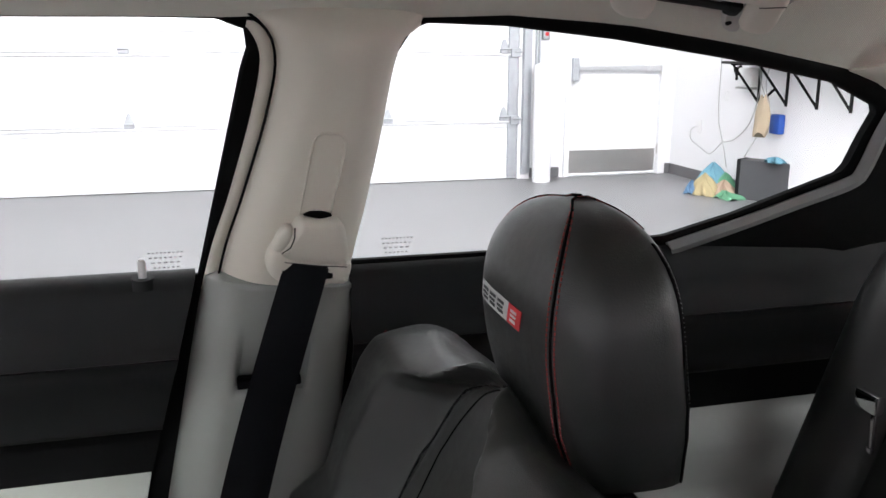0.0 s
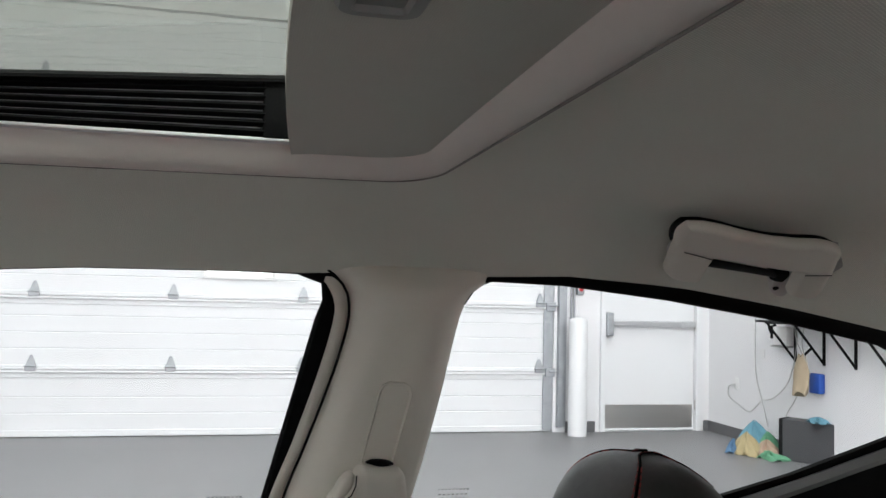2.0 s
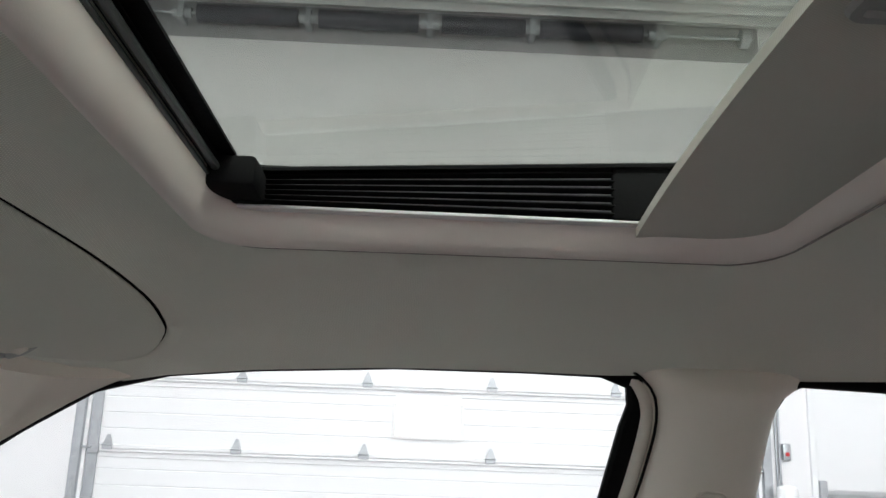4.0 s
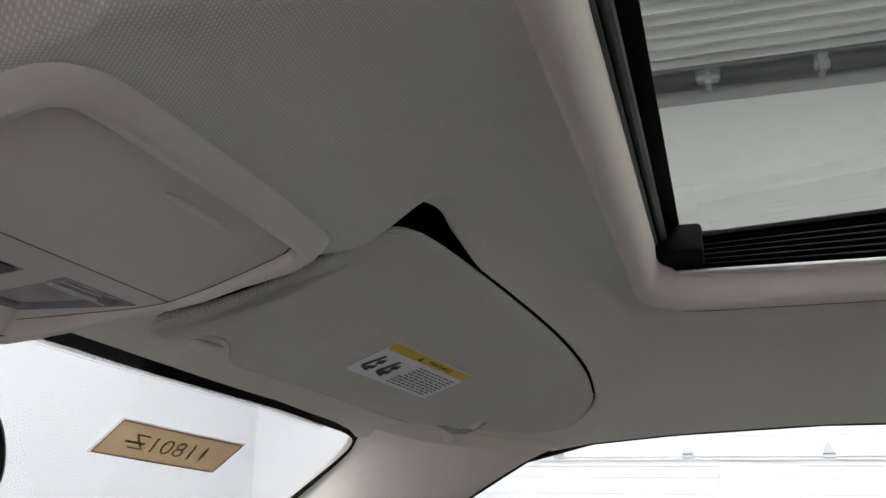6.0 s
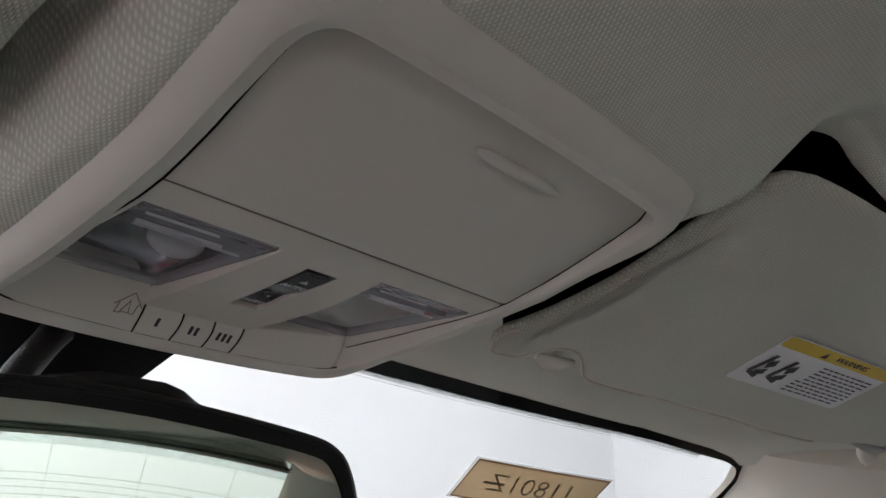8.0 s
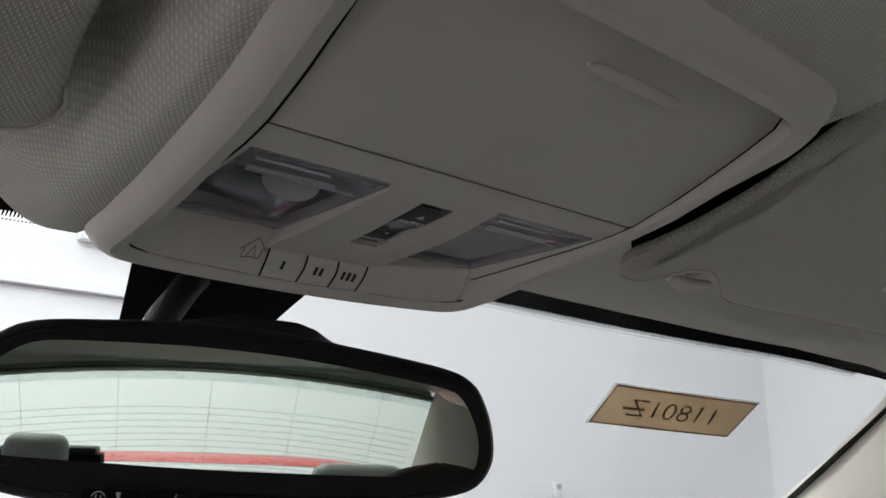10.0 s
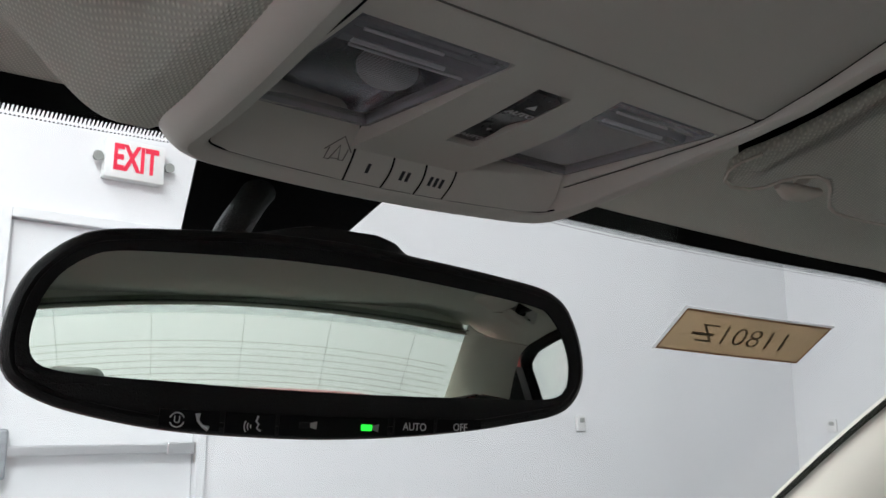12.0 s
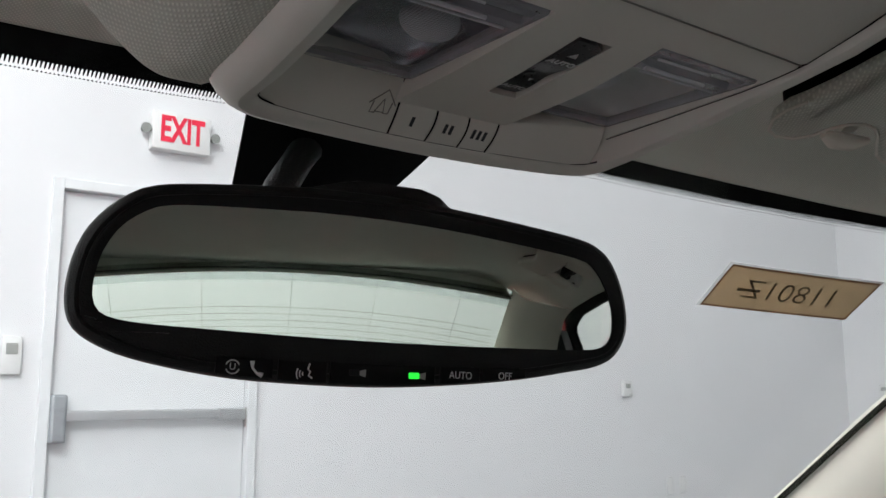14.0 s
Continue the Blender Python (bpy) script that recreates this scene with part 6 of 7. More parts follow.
M_CONS = material("console_plastic", (0.69, 0.665, 0.61), 0.5, var=0.03, scale=6, bump=0.12, bump_scale=1000)
M_CONSF = material("console_field_plastic", (0.69, 0.665, 0.61), 0.55, var=0.03, scale=6, bump=0.12, bump_scale=1000)
M_REFL = material("lamp_reflector", (0.38, 0.38, 0.43), 0.24, 1.0, var=0.15, scale=250, bump=0.08, bump_scale=420)
M_LITBOWL = material("lit_white_bowl", (0.86, 0.88, 0.87), 0.30, 0.25, var=0.1, scale=200)
M_BULB = material("bulb_highlight", (0.85, 0.86, 0.90), 0.35, var=0.04, scale=80)
M_LENSRIM = material("clear_rim", (0.55, 0.55, 0.60), 0.16, var=0.1, scale=80, spec=0.6)
M_LENSRIM.node_tree.nodes["Principled BSDF"].inputs["Alpha"].default_value = 0.45
M_LENSRIB = material("clear_ridge", (0.62, 0.62, 0.66), 0.10, var=0.05, spec=0.8)
M_BLACKSW = material("black_switch", (0.006, 0.006, 0.007), 0.3, var=0.1, scale=40)
console()


# ---------------------------------------------------------------- sun visors
def sun_visor(s, label):
    Q = (lambda q: q) if s > 0 else MIR
    o = [tuple(p) for p in VA]
    area = sum(o[i - 1][0] * o[i][1] - o[i][0] * o[i - 1][1] for i in range(len(o)))
    if area < 0:
        o = o[::-1]
    if s < 0:       # the driver's visor reaches a little further in
        o = [(x - 0.0115 * float(np.interp(x, [0.182, 0.26], [1, 0])), y) for x, y in o]
    ob = empty("sun_visor", Q((0.4, 0.2, 1.27)), label, "sun visor", "sun visors")
    bm = bmesh.new()

    rg = []
    for d, dz in ((0.010, 0.0105), (0.004, 0.0098), (0.0012, 0.0078), (0.0, 0.0052), (0.0010, 0.0028), (0.0035, 0.0009), (0.008, 0.0), (0.013, -0.0003)):
        rg.append([Q((x, y, vis_z(x, y) + dz)) for x, y in inset(o, d)])
    loft(bm, rg)
    bmesh.ops.triangulate(bm, faces=[f for f in bm.faces if len(f.verts) > 4])
    part("pad", bm, M_VISOR, ob, "grey cloth-covered pad", angle=80)
    # pale tube for the light caught by the front edge, round the notch
    line = list(inset(o, 0.0002))
    i0 = min(range(len(line)), key=lambda i: math.hypot(line[i][0] - 0.168, line[i][1] - 0.300))
    line = line[i0:] + line[:i0]
    front = [p for p in line if p[1] > 0.2975 - 0.235 * max(p[0] - 0.35, 0) and p[0] < 0.53]
    front.sort(key=lambda p: line.index(p), reverse=True)
    part("edge_highlight", tube(bmesh.new(), [Q((x, y, vis_z(x, y) + 0.0018)) for x, y in front], 0.0009, 8), M_TRIM, ob, "pale tube painting the front edge's highlight")
    # added black baffle above the front edge, keeps lit lining out of the hollow
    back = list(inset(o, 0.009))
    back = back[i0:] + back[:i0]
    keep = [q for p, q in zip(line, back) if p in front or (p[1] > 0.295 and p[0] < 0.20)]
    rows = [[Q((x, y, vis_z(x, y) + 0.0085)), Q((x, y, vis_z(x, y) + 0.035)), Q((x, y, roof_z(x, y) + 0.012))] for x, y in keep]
    part("shade_baffle", sheet(bmesh.new(), rows, 0.0012), M_BLACK, ob, "black baffle added to keep the hollow dark")
    # inner hook post
    bm = bmesh.new()
    tube(bm, [Q((0.210, 0.3205, 1.2635)), Q((0.217, 0.3195, 1.2615)), Q((0.228, 0.3165, 1.2610)), Q((0.239, 0.3130, 1.2630))], [0.002, 0.0046, 0.0046, 0.002], 12)
    tube(bm, [Q((0.228, 0.316, 1.268)), Q((0.228, 0.335, 1.318))], 0.005, 8)
    part("clip_post", bm, M_TRIM, ob, "beige plastic clip")
    # outer pivot
    bm = bmesh.new()
    tube(bm, [Q((0.545, 0.240, 1.243)), Q((0.560, 0.243, 1.236)), Q((0.574, 0.245, 1.234)), Q((0.584, 0.246, 1.238))], [0.004, 0.0065, 0.0068, 0.0035], 12)
    tube(bm, [Q((0.558, 0.222, 1.243)), Q((0.554, 0.214, 1.2425)), Q((0.553, 0.207, 1.245))], [0.0025, 0.004, 0.0025], 10)
    part("pivot", bm, M_TRIM, ob, "beige plastic pivot arm")
    # grey tubes put in the shade of the hollow at the pivot
    bm = bmesh.new()
    tube(bm, [Q((0.524, 0.243, 1.2425)), Q((0.540, 0.238, 1.2405)), Q((0.556, 0.235, 1.2385)), Q((0.566, 0.231, 1.2385))], [0.002, 0.0045, 0.0045, 0.002], 10)
    tube(bm, [Q((0.566, 0.229, 1.2385)), Q((0.561, 0.214, 1.2435)), Q((0.559, 0.200, 1.2475))], [0.003, 0.0045, 0.001], 10)
    part("pivot_shade", bm, M_GREY, ob, "grey tubes standing in for shade round the pivot")
    if s > 0:
        # warning label: corners on the pad
        a, b, d = Vector((0.310, 0.2045, 0)), Vector((0.4245, 0.1775, 0)), Vector((0.325, 0.255, 0))
        ux, uy = (b - a), (d - a)
        w, h = 1.0, 1.0

        def L(u, v, k=0.0010):
            p = a + ux * u + uy * v
            return (p.x, p.y, vis_z(p.x, p.y) - k)
        M_label = part("warning_label", loft_plate(lambda u, v, k: L(u, v, k), 0, 1, 0, 1, 0.0008, 0.0014), M_LABELW, ob, "white and yellow airbag warning sticker")
        part("yellow_band", loft_plate(lambda u, v, k: L(u, v, k), 0.004, 0.996, 0.004, 0.2, 0.0014, 0.0017), M_LABELY, M_label, "yellow warning band")
        sx, sy = ux.length, uy.length
        gx = Vector((ux.x, ux.y, vis_z(a.x + ux.x, a.y + ux.y) - vis_z(a.x, a.y)))
        gy = Vector((uy.x, uy.y, vis_z(a.x + uy.x, a.y + uy.y) - vis_z(a.x, a.y)))
        text_mesh("WARNING", 0.0072, M_PRINT, frame_of(L(0.60, 0.10, 0.0019), gx, -gy), "lettering", M_label, 0.0001, "black letters WARNING")
        bm = bmesh.new()
        bm.faces.new([bm.verts.new(L(*p, 0.0019)) for p in ((0.33, 0.16), (0.385, 0.16), (0.358, 0.045))])
        # child seat pictures as plain shapes
        for cx in (0.10, 0.27):
            for poly in (((-0.05, 0.78), (0.05, 0.86), (0.06, 0.80), (-0.03, 0.72)), ((-0.06, 0.75), (-0.02, 0.36), (0.015, 0.36), (-0.02, 0.74)), ((-0.01, 0.72), (0.06, 0.62), (0.075, 0.74), (0.03, 0.80)), ((0.0, 0.52), (0.05, 0.42), (0.075, 0.55), (0.03, 0.64))):
                bm.faces.new([bm.verts.new(L(cx + px, py, 0.0019)) for px, py in poly])
        # lines of small writing as bars
        rnd = random.Random(4)
        for i in range(9):
            v = 0.30 + 0.072 * i
            u = 0.47 + (0.0 if i < 5 else -0.04)
            while u < 0.93:
                lw = rnd.uniform(0.03, 0.07)
                bm.faces.new([bm.verts.new(L(*p, 0.0019)) for p in ((u, v), (min(u + lw, 0.95), v), (min(u + lw, 0.95), v + 0.026), (u, v + 0.026))])
                u += lw + 0.015
        part("small_print", bm, M_PRINT, M_label, "black drawings and unreadable small print", smooth=False)
    return ob


def loft_plate(F, u0, u1, v0, v1, k0, k1):
    bm = bmesh.new()
    o = rrect(u0, u1, v0, v1, 0.03, 3)
    loft(bm, [[F(u, v, k0) for u, v in o], [F(u, v, k1) for u, v in o]])
    return bm


sun_visor(1, "grey cloth passenger sun visor with warning sticker, folded up")
sun_visor(-1, "grey cloth driver sun visor, folded up")


# ---------------------------------------------------------------- rear-view mirror
MIRROR_YAW, MIRROR_TILT, MIRROR_ROLL = 11.75, 2.6, -2.5


STALK = [(-0.028, 0.464, 1.212), (-0.018, 0.479, 1.232), (0.006, 0.508, 1.258), (0.029, 0.536, 1.281)]


M_CHIN = material("black_button_plastic", (0.004, 0.004, 0.0045), 0.55, var=0.15, scale=40, spec=0.15)
M_STALK = material("black_woven_sleeve", (0.016, 0.016, 0.017), 0.5, var=0.5, scale=400, bump=1.0, bump_scale=650, spec=0.5)


def rear_mirror():
    c = Vector((0.021, 0.4447, 1.1845))
    ob = empty("rear_view_mirror", c, "black rear-view mirror with lit green lamp and buttons", "rear-view mirror")
    yaw = radians(MIRROR_YAW)
    ax = Vector((math.cos(yaw), -math.sin(yaw), 0))
    m = frame_of(c, ax, (0, 0, 1)) @ Matrix.Rotation(radians(MIRROR_ROLL), 4, "Z") @ Matrix.Rotation(radians(MIRROR_TILT), 4, "X")
    # local x along the mirror, y up, z towards the seats
    outer = [(-0.0372, 0.0444), (-0.0751, 0.0408), (-0.1061, 0.0364), (-0.1201, 0.0293), (-0.131, 0.0178), (-0.1368, 0.0055), (-0.1393, -0.0086), (-0.1388, -0.0206), (-0.1352, -0.0290), (-0.1267, -0.0351), (-0.1129, -0.0402), (-0.0911, -0.0445), (-0.0694, -0.0472), (-0.0434, -0.0484), (-0.004, -0.0485), (0.0371, -0.0459), (0.0763, -0.0412), (0.1018, -0.0365), (0.1222, -0.0322), (0.1324, -0.0262), (0.1388, -0.0154), (0.1395, -0.0034), (0.1359, 0.0114), (0.1285, 0.0255), (0.1196, 0.0325), (0.1081, 0.0362), (0.081, 0.0394), (0.0488, 0.0422), (0.0042, 0.0450)]
    wide = lambda x: x + 0.0019 * (1 + x / 0.139)
    o = [(wide(p[0]), p[1]) for p in curve_pts([(*p, 0) for p in outer + [outer[0]]], 97)][:-1]
    P = lambda x, y, z: tuple(m @ Vector((x, y, z)))
    bm = bmesh.new()
    loft(bm, [[P(x, y, z) for x, y in inset(o, d)] for d, z in ((0.034, -0.042), (0.018, -0.036), (0.007, -0.024), (0.0015, -0.010), (0.0, 0.0), (0.001, 0.004), (0.004, 0.0065), (0.0085, 0.0055), (0.0095, 0.001))])
    bmesh.ops.triangulate(bm, faces=[f for f in bm.faces if len(f.verts) > 4])
    part("housing", bm, M_BLACKGLOSS, ob, "black grained housing", angle=50)
    # glass
    gt = [(-0.0365, 0.0331), (-0.0737, 0.0308), (-0.1015, 0.0281), (-0.1128, 0.0233), (-0.1217, 0.0152), (-0.1275, 0.0039), (-0.1298, -0.0082), (-0.1295, -0.0162), (-0.1268, -0.0219), (-0.1208, -0.0250), (-0.1074, -0.0266), (-0.0805, -0.0272), (-0.0319, -0.0279), (0.022, -0.0276), (0.0819, -0.0262), (0.1129, -0.0248), (0.1239, -0.0221), (0.1292, -0.0148), (0.1288, -0.0009), (0.1235, 0.0119), (0.1165, 0.0208), (0.1085, 0.0250), (0.0815, 0.0284), (0.0337, 0.0322), (-0.0035, 0.0335)]
    g = [(wide(p[0]), p[1]) for p in curve_pts([(*p, 0) for p in gt + [gt[0]]], 81)][:-1]
    bm = bmesh.new()
    loft(bm, [[P(x, y, 0.0005) for x, y in inset(g, -0.001)], [P(x, y, 0.0056) for x, y in inset(g, 0.0)]])
    part("mirror_glass", bm, M_MIRROR, ob, "silvered mirror glass", smooth=False)
    # frame rim between glass and housing edge, and the chin with the buttons
    bm = bmesh.new()
    gi = inset(g, 0.0012)
    loft(bm, [[P(x, y, 0.0062) for x, y in gi], [P(x, y, 0.0072) for x, y in inset(g, -0.002)], [P(x, y, 0.0068) for x, y in inset(o_match(g, o), 0.006)], [P(x, y, 0.002) for x, y in inset(o_match(g, o), 0.004)]], caps=False)
    part("rim", bm, M_BLACKGLOSS, ob, "black rim")
    zc = 0.0075

    items = [("button", -0.0755, -0.050), ("button", -0.0478, -0.0252), ("sensor", -0.0235, 0.0290), ("button", 0.0318, 0.0532), ("button", 0.0548, 0.0792)]
    for nm, a, b in items:
        n = 5
        up = [(a + (b - a) * k / n, -0.0375 + 0.025 * max(0, a + (b - a) * k / n) ) for k in range(n + 1)]
        dn = [(a + (b - a) * k / n, chin_low(a + (b - a) * k / n)) for k in range(n + 1)]
        oo = dn + up[::-1]
        bm = bmesh.new()
        loft(bm, [[P(x, y, 0.006) for x, y in oo], [P(x, y, 0.0078) for x, y in oo], [P(x, y, 0.0082) for x, y in inset(oo, 0.0005)]])
        bt = part(nm, bm, M_CHIN, ob, "black button" if nm == "button" else "black sensor window", smooth=False)
        cx, cy = (a + b) / 2, -0.0418 + 0.03 * max(0, (a + b) / 2)
        at = lambda x, y: m @ Matrix.Translation((x, y, 0.0086))
        if nm == "sensor":
            bm = bmesh.new()
            box(bm, (0.0152, cy - 0.0014, 0.0082), (0.0205, cy + 0.0014, 0.0088), 0.0005, m=m)
            part("lamp", bm, M_LED, bt, "lit green lamp")
            for x0 in (-0.0095, 0.0208):
                bm = bmesh.new()
                bm.faces.new([bm.verts.new(P(x0 + px, cy + py, 0.0085)) for px, py in ((0.0, -0.001), (0.003, -0.0018), (0.0032, 0.0018), (0.0, 0.001))])
                part("lamp_mark", bm, M_GREY, bt, "grey lamp mark", smooth=False)
            box_bm = box(bmesh.new(), (-0.0145, cy - 0.0014, 0.0082), (-0.0095, cy + 0.0014, 0.0086), 0.0004, m=m)
            part("light_sensor", box_bm, M_DARK, bt)
        elif a > 0:
            text_mesh("AUTO" if a < 0.05 else "OFF", 0.0052, M_LETTER, at(cx, cy) @ Matrix.Diagonal((0.85, 1, 1, 1)), "lettering", bt, 0.0001, "white letters")
        elif a < -0.05:
            bm = bmesh.new()
            ring = [P(cx - 0.0055 + 0.0030 * math.cos(radians(t)), cy + 0.0030 * math.sin(radians(t)), 0.0086) for t in range(20, 165, 12)]
            tube(bm, ring, 0.0003, 4)
            ring = [P(cx - 0.0055 + 0.0030 * math.cos(radians(t)), cy + 0.0030 * math.sin(radians(t)), 0.0086) for t in range(200, 345, 12)]
            tube(bm, ring, 0.0003, 4)
            tube(bm, [P(cx + 0.0030, cy + 0.0030, 0.0086), P(cx + 0.0033, cy, 0.0086), P(cx + 0.0052, cy - 0.0022, 0.0086), P(cx + 0.0078, cy - 0.0032, 0.0086)], [0.0012, 0.0006, 0.0006, 0.0013], 6)
            part("phone_mark", bm, M_LETTER, bt, "white ring and handset marks")
            text_mesh("U", 0.0042, M_LETTER, at(cx - 0.0055, cy), "lettering", bt, 0.0001)
        else:
            bm = bmesh.new()
            for r in (0.0012, 0.0026, 0.0040):
                tube(bm, [P(cx + 0.001 - r * math.cos(radians(t)), cy - 0.0015 + r * math.sin(radians(t)), 0.0086) for t in range(-38, 39, 12)], 0.00028, 4)
            tube(bm, [P(cx + 0.0030, cy + 0.0032, 0.0086), P(cx + 0.0022, cy + 0.0008, 0.0086), P(cx + 0.0034, cy - 0.0005, 0.0086), P(cx + 0.0026, cy - 0.0022, 0.0086), P(cx + 0.0045, cy - 0.0034, 0.0086)], 0.0004, 4)
            part("voice_mark", bm, M_LETTER, bt, "white voice mark")
    # stalk and windshield mount
    bm = bmesh.new()
    tube(bm, curve_pts(STALK, 10), [0.012, 0.0095, 0.0085, 0.0085, 0.0085, 0.0085, 0.0085, 0.009, 0.010, 0.012], 14)
    part("stalk", bm, M_STALK, ob, "black grained stalk")
    bm = bmesh.new()
    rows = []
    for k in np.linspace(0, 1, 8):
        x0 = -0.025 + 0.020 * k
        x1 = 0.112 - 0.035 * k
        z = 1.299 - 0.058 * k
        rows.append([(x, ws_y(x, z) - 0.004 - 0.012 * math.sin(math.pi * t), z) for t, x in [(t, x0 + (x1 - x0) * t) for t in np.linspace(0, 1, 9)]])
    sheet(bm, rows, 0.003)
    part("mount_cover", bm, M_BLACK, ob, "black mount cover on the glass")
    bm = bmesh.new()
    loft(bm, [[P(x, y, z) for x, y in rrect(-0.045 + 0.01 * k, 0.055 - 0.01 * k, 0.036, 0.0475 + 0.0015 * k, 0.004, 3)] for k, z in ((0, -0.030), (1, -0.020), (2, -0.008), (3, -0.004))])
    part("cap", bm, M_BLACKGLOSS, ob, "black cap on the housing")
    return ob


def chin_low(x):
    return float(np.interp(x, [-0.09, -0.07, -0.04, 0.0, 0.04, 0.08], [-0.0430, -0.0452, -0.0468, -0.0470, -0.0445, -0.0400]))


def o_match(g, o):
    """For each point of g the point of outline o in the same direction."""
    out = []
    for x, y in g:
        a = math.atan2(y * 3, x)
        best = min(o, key=lambda q: abs(math.remainder(math.atan2(q[1] * 3, q[0]) - a, 2 * math.pi)))
        out.append(best)
    return out


rear_mirror()


# ---------------------------------------------------------------- paper on the windshield
def paper():
    a, b, c, d = [Vector(p) for p in ((0.411, 0.517, 1.237), (0.561, 0.469, 1.226), (0.565, 0.509, 1.197), (0.417, 0.557, 1.207))]
    ob = empty("paper_slip", (a + c) / 2, "tan paper slip with handwritten number stuck to the windshield", "paper")

    def P(u, v, k):
        x = (a.x * (1 - u) + b.x * u) * (1 - v) + (d.x * (1 - u) + c.x * u) * v
        z = (a.z * (1 - u) + b.z * u) * (1 - v) + (d.z * (1 - u) + c.z * u) * v
        return (x, ws_y(x, z) - 0.002 - k, z - k * 0.7)

    def patch(u0, u1, v0, v1, k, n=8):
        bm = bmesh.new()
        sheet(bm, [[P(u0 + (u1 - u0) * i / n, v0 + (v1 - v0) * j / 3, k) for j in range(4)] for i in range(n + 1)], 0.0003)
        return bm
    part("face", patch(0.012, 0.988, 0.045, 0.955, 0.0), M_PAPER, ob, "tan paper face")
    for u0, u1, v0, v1 in ((-0.024, 0, -0.05, 1.02), (0, 1.006, -0.05, 0)):
        part("margin", patch(u0, u1, v0, v1, 0.0), M_TAPE, ob, "white backing margin")
    for u0, u1, v0, v1 in ((0, 1, 0, 0.045), (0, 1, 0.955, 1), (0, 0.012, 0.045, 0.955), (0.988, 1, 0.045, 0.955)):
        part("edge", patch(u0, u1, v0, v1, 0.0), M_PAPEREDGE, ob, "brown paper edge")
    m = frame_of(P(0.50, 0.50, 0.0016), Vector(P(1, 0.5, 0)) - Vector(P(0, 0.5, 0)), Vector(P(0.5, 0, 0)) - Vector(P(0.5, 1, 0)))
    sh = Matrix.Identity(4)
    sh[0][1] = -0.12
    text_mesh("11801Z", 0.0315, M_INK, m @ sh @ Matrix.Diagonal((-1.02, 1, 1, 1)), "lettering", ob, 0.0001, "mirrored handwritten number", -0.0004)
    bm = bmesh.new()
    box(bm, (-0.0560, -0.0016, -0.0002), (-0.0330, 0.0012, 0.0003), m=m @ sh)
    part("stroke", bm, M_INK, ob, smooth=False)


paper()


# ---------------------------------------------------------------- grab handles
def grab_handle(s, label="beige folding grab handle on the roof edge"):
    """A bowed grip with two rounded feet that fold against the lining."""
    Q = (lambda q: q) if s > 0 else MIR

    def P(x, y, d):
        e = 0.0 if d < 0 else float(np.interp(y, [-0.93, -0.70], [0.016, 0.005]))
        return Q((x - 0.55 * d, y - 0.006, roof_z(x, y) - 0.83 * d - e))

    def slab(bm, outline, ds, n=49):
        area = sum(outline[i - 1][0] * outline[i][1] - outline[i][0] * outline[i - 1][1] for i in range(len(outline)))
        oo = [p[:2] for p in curve_pts([(*p, 0) for p in outline + [outline[0]]], n)][:-1]
        oo = oo if area > 0 else oo[::-1]
        loft(bm, [[P(x, y, d) for x, y in inset([tuple(p) for p in oo], i)] for i, d in ds])
        bmesh.ops.triangulate(bm, faces=[f for f in bm.faces if len(f.verts) > 4])
        return bm
    ob = empty("grab_handle", Q((0.58, -0.81, 1.27)), label, "grab handle", "grab handles")
    # the folded grip between its two feet
    round_off = ((0.005, 0.012), (0.0, 0.0145), (0.0, 0.019), (0.0012, 0.0225), (0.004, 0.0255), (0.0085, 0.0270))
    grip = [(0.488, -0.688), (0.483, -0.703), (0.485, -0.723), (0.492, -0.746), (0.497, -0.769), (0.499, -0.793), (0.493, -0.813), (0.485, -0.826), (0.483, -0.838), (0.489, -0.853), (0.499, -0.863), (0.518, -0.873), (0.540, -0.884), (0.550, -0.878), (0.556, -0.860), (0.559, -0.841), (0.561, -0.825), (0.562, -0.803), (0.559, -0.779), (0.556, -0.760), (0.556, -0.735), (0.548, -0.710), (0.530, -0.698), (0.507, -0.690)]
    # a black plate stands in for the shade between grip and lining
    part("recess", slab(bmesh.new(), [(x + 0.0042, y + 0.0014) for x, y in grip], ((0.0, 0.0085), (0.0, 0.0125), (0.003, 0.0135)), 97), M_BLACK, ob, "black plate for the shade behind the grip")
    part("grip", slab(bmesh.new(), grip, round_off, 97), M_TRIM, ob, "beige bowed grip", angle=60)
    for pts in ([(0.530, -0.700), (0.580, -0.717), (0.602, -0.724), (0.611, -0.732), (0.618, -0.747), (0.617, -0.767), (0.610, -0.772), (0.590, -0.767), (0.560, -0.758), (0.532, -0.752)], [(0.530, -0.856), (0.566, -0.860), (0.590, -0.869), (0.606, -0.876), (0.610, -0.886), (0.609, -0.900), (0.602, -0.908), (0.590, -0.907), (0.566, -0.897), (0.535, -0.882)]):
        part("foot", slab(bmesh.new(), pts, ((0.004, 0.010), (0.0, 0.013), (0.0, 0.018), (0.0012, 0.0215), (0.004, 0.0242), (0.008, 0.0255)), 65), M_TRIM, ob, "beige rounded foot", angle=60)
    bm = bmesh.new()
    tube(bm, [P(0.548, -0.716, 0.0268), P(0.557, -0.756, 0.0274)], 0.0005, 5)
    tube(bm, [P(0.556, -0.860, 0.0272), P(0.545, -0.884, 0.0265)], 0.0005, 5)
    part("joint_line", bm, M_DARK, ob, "fine joint line")
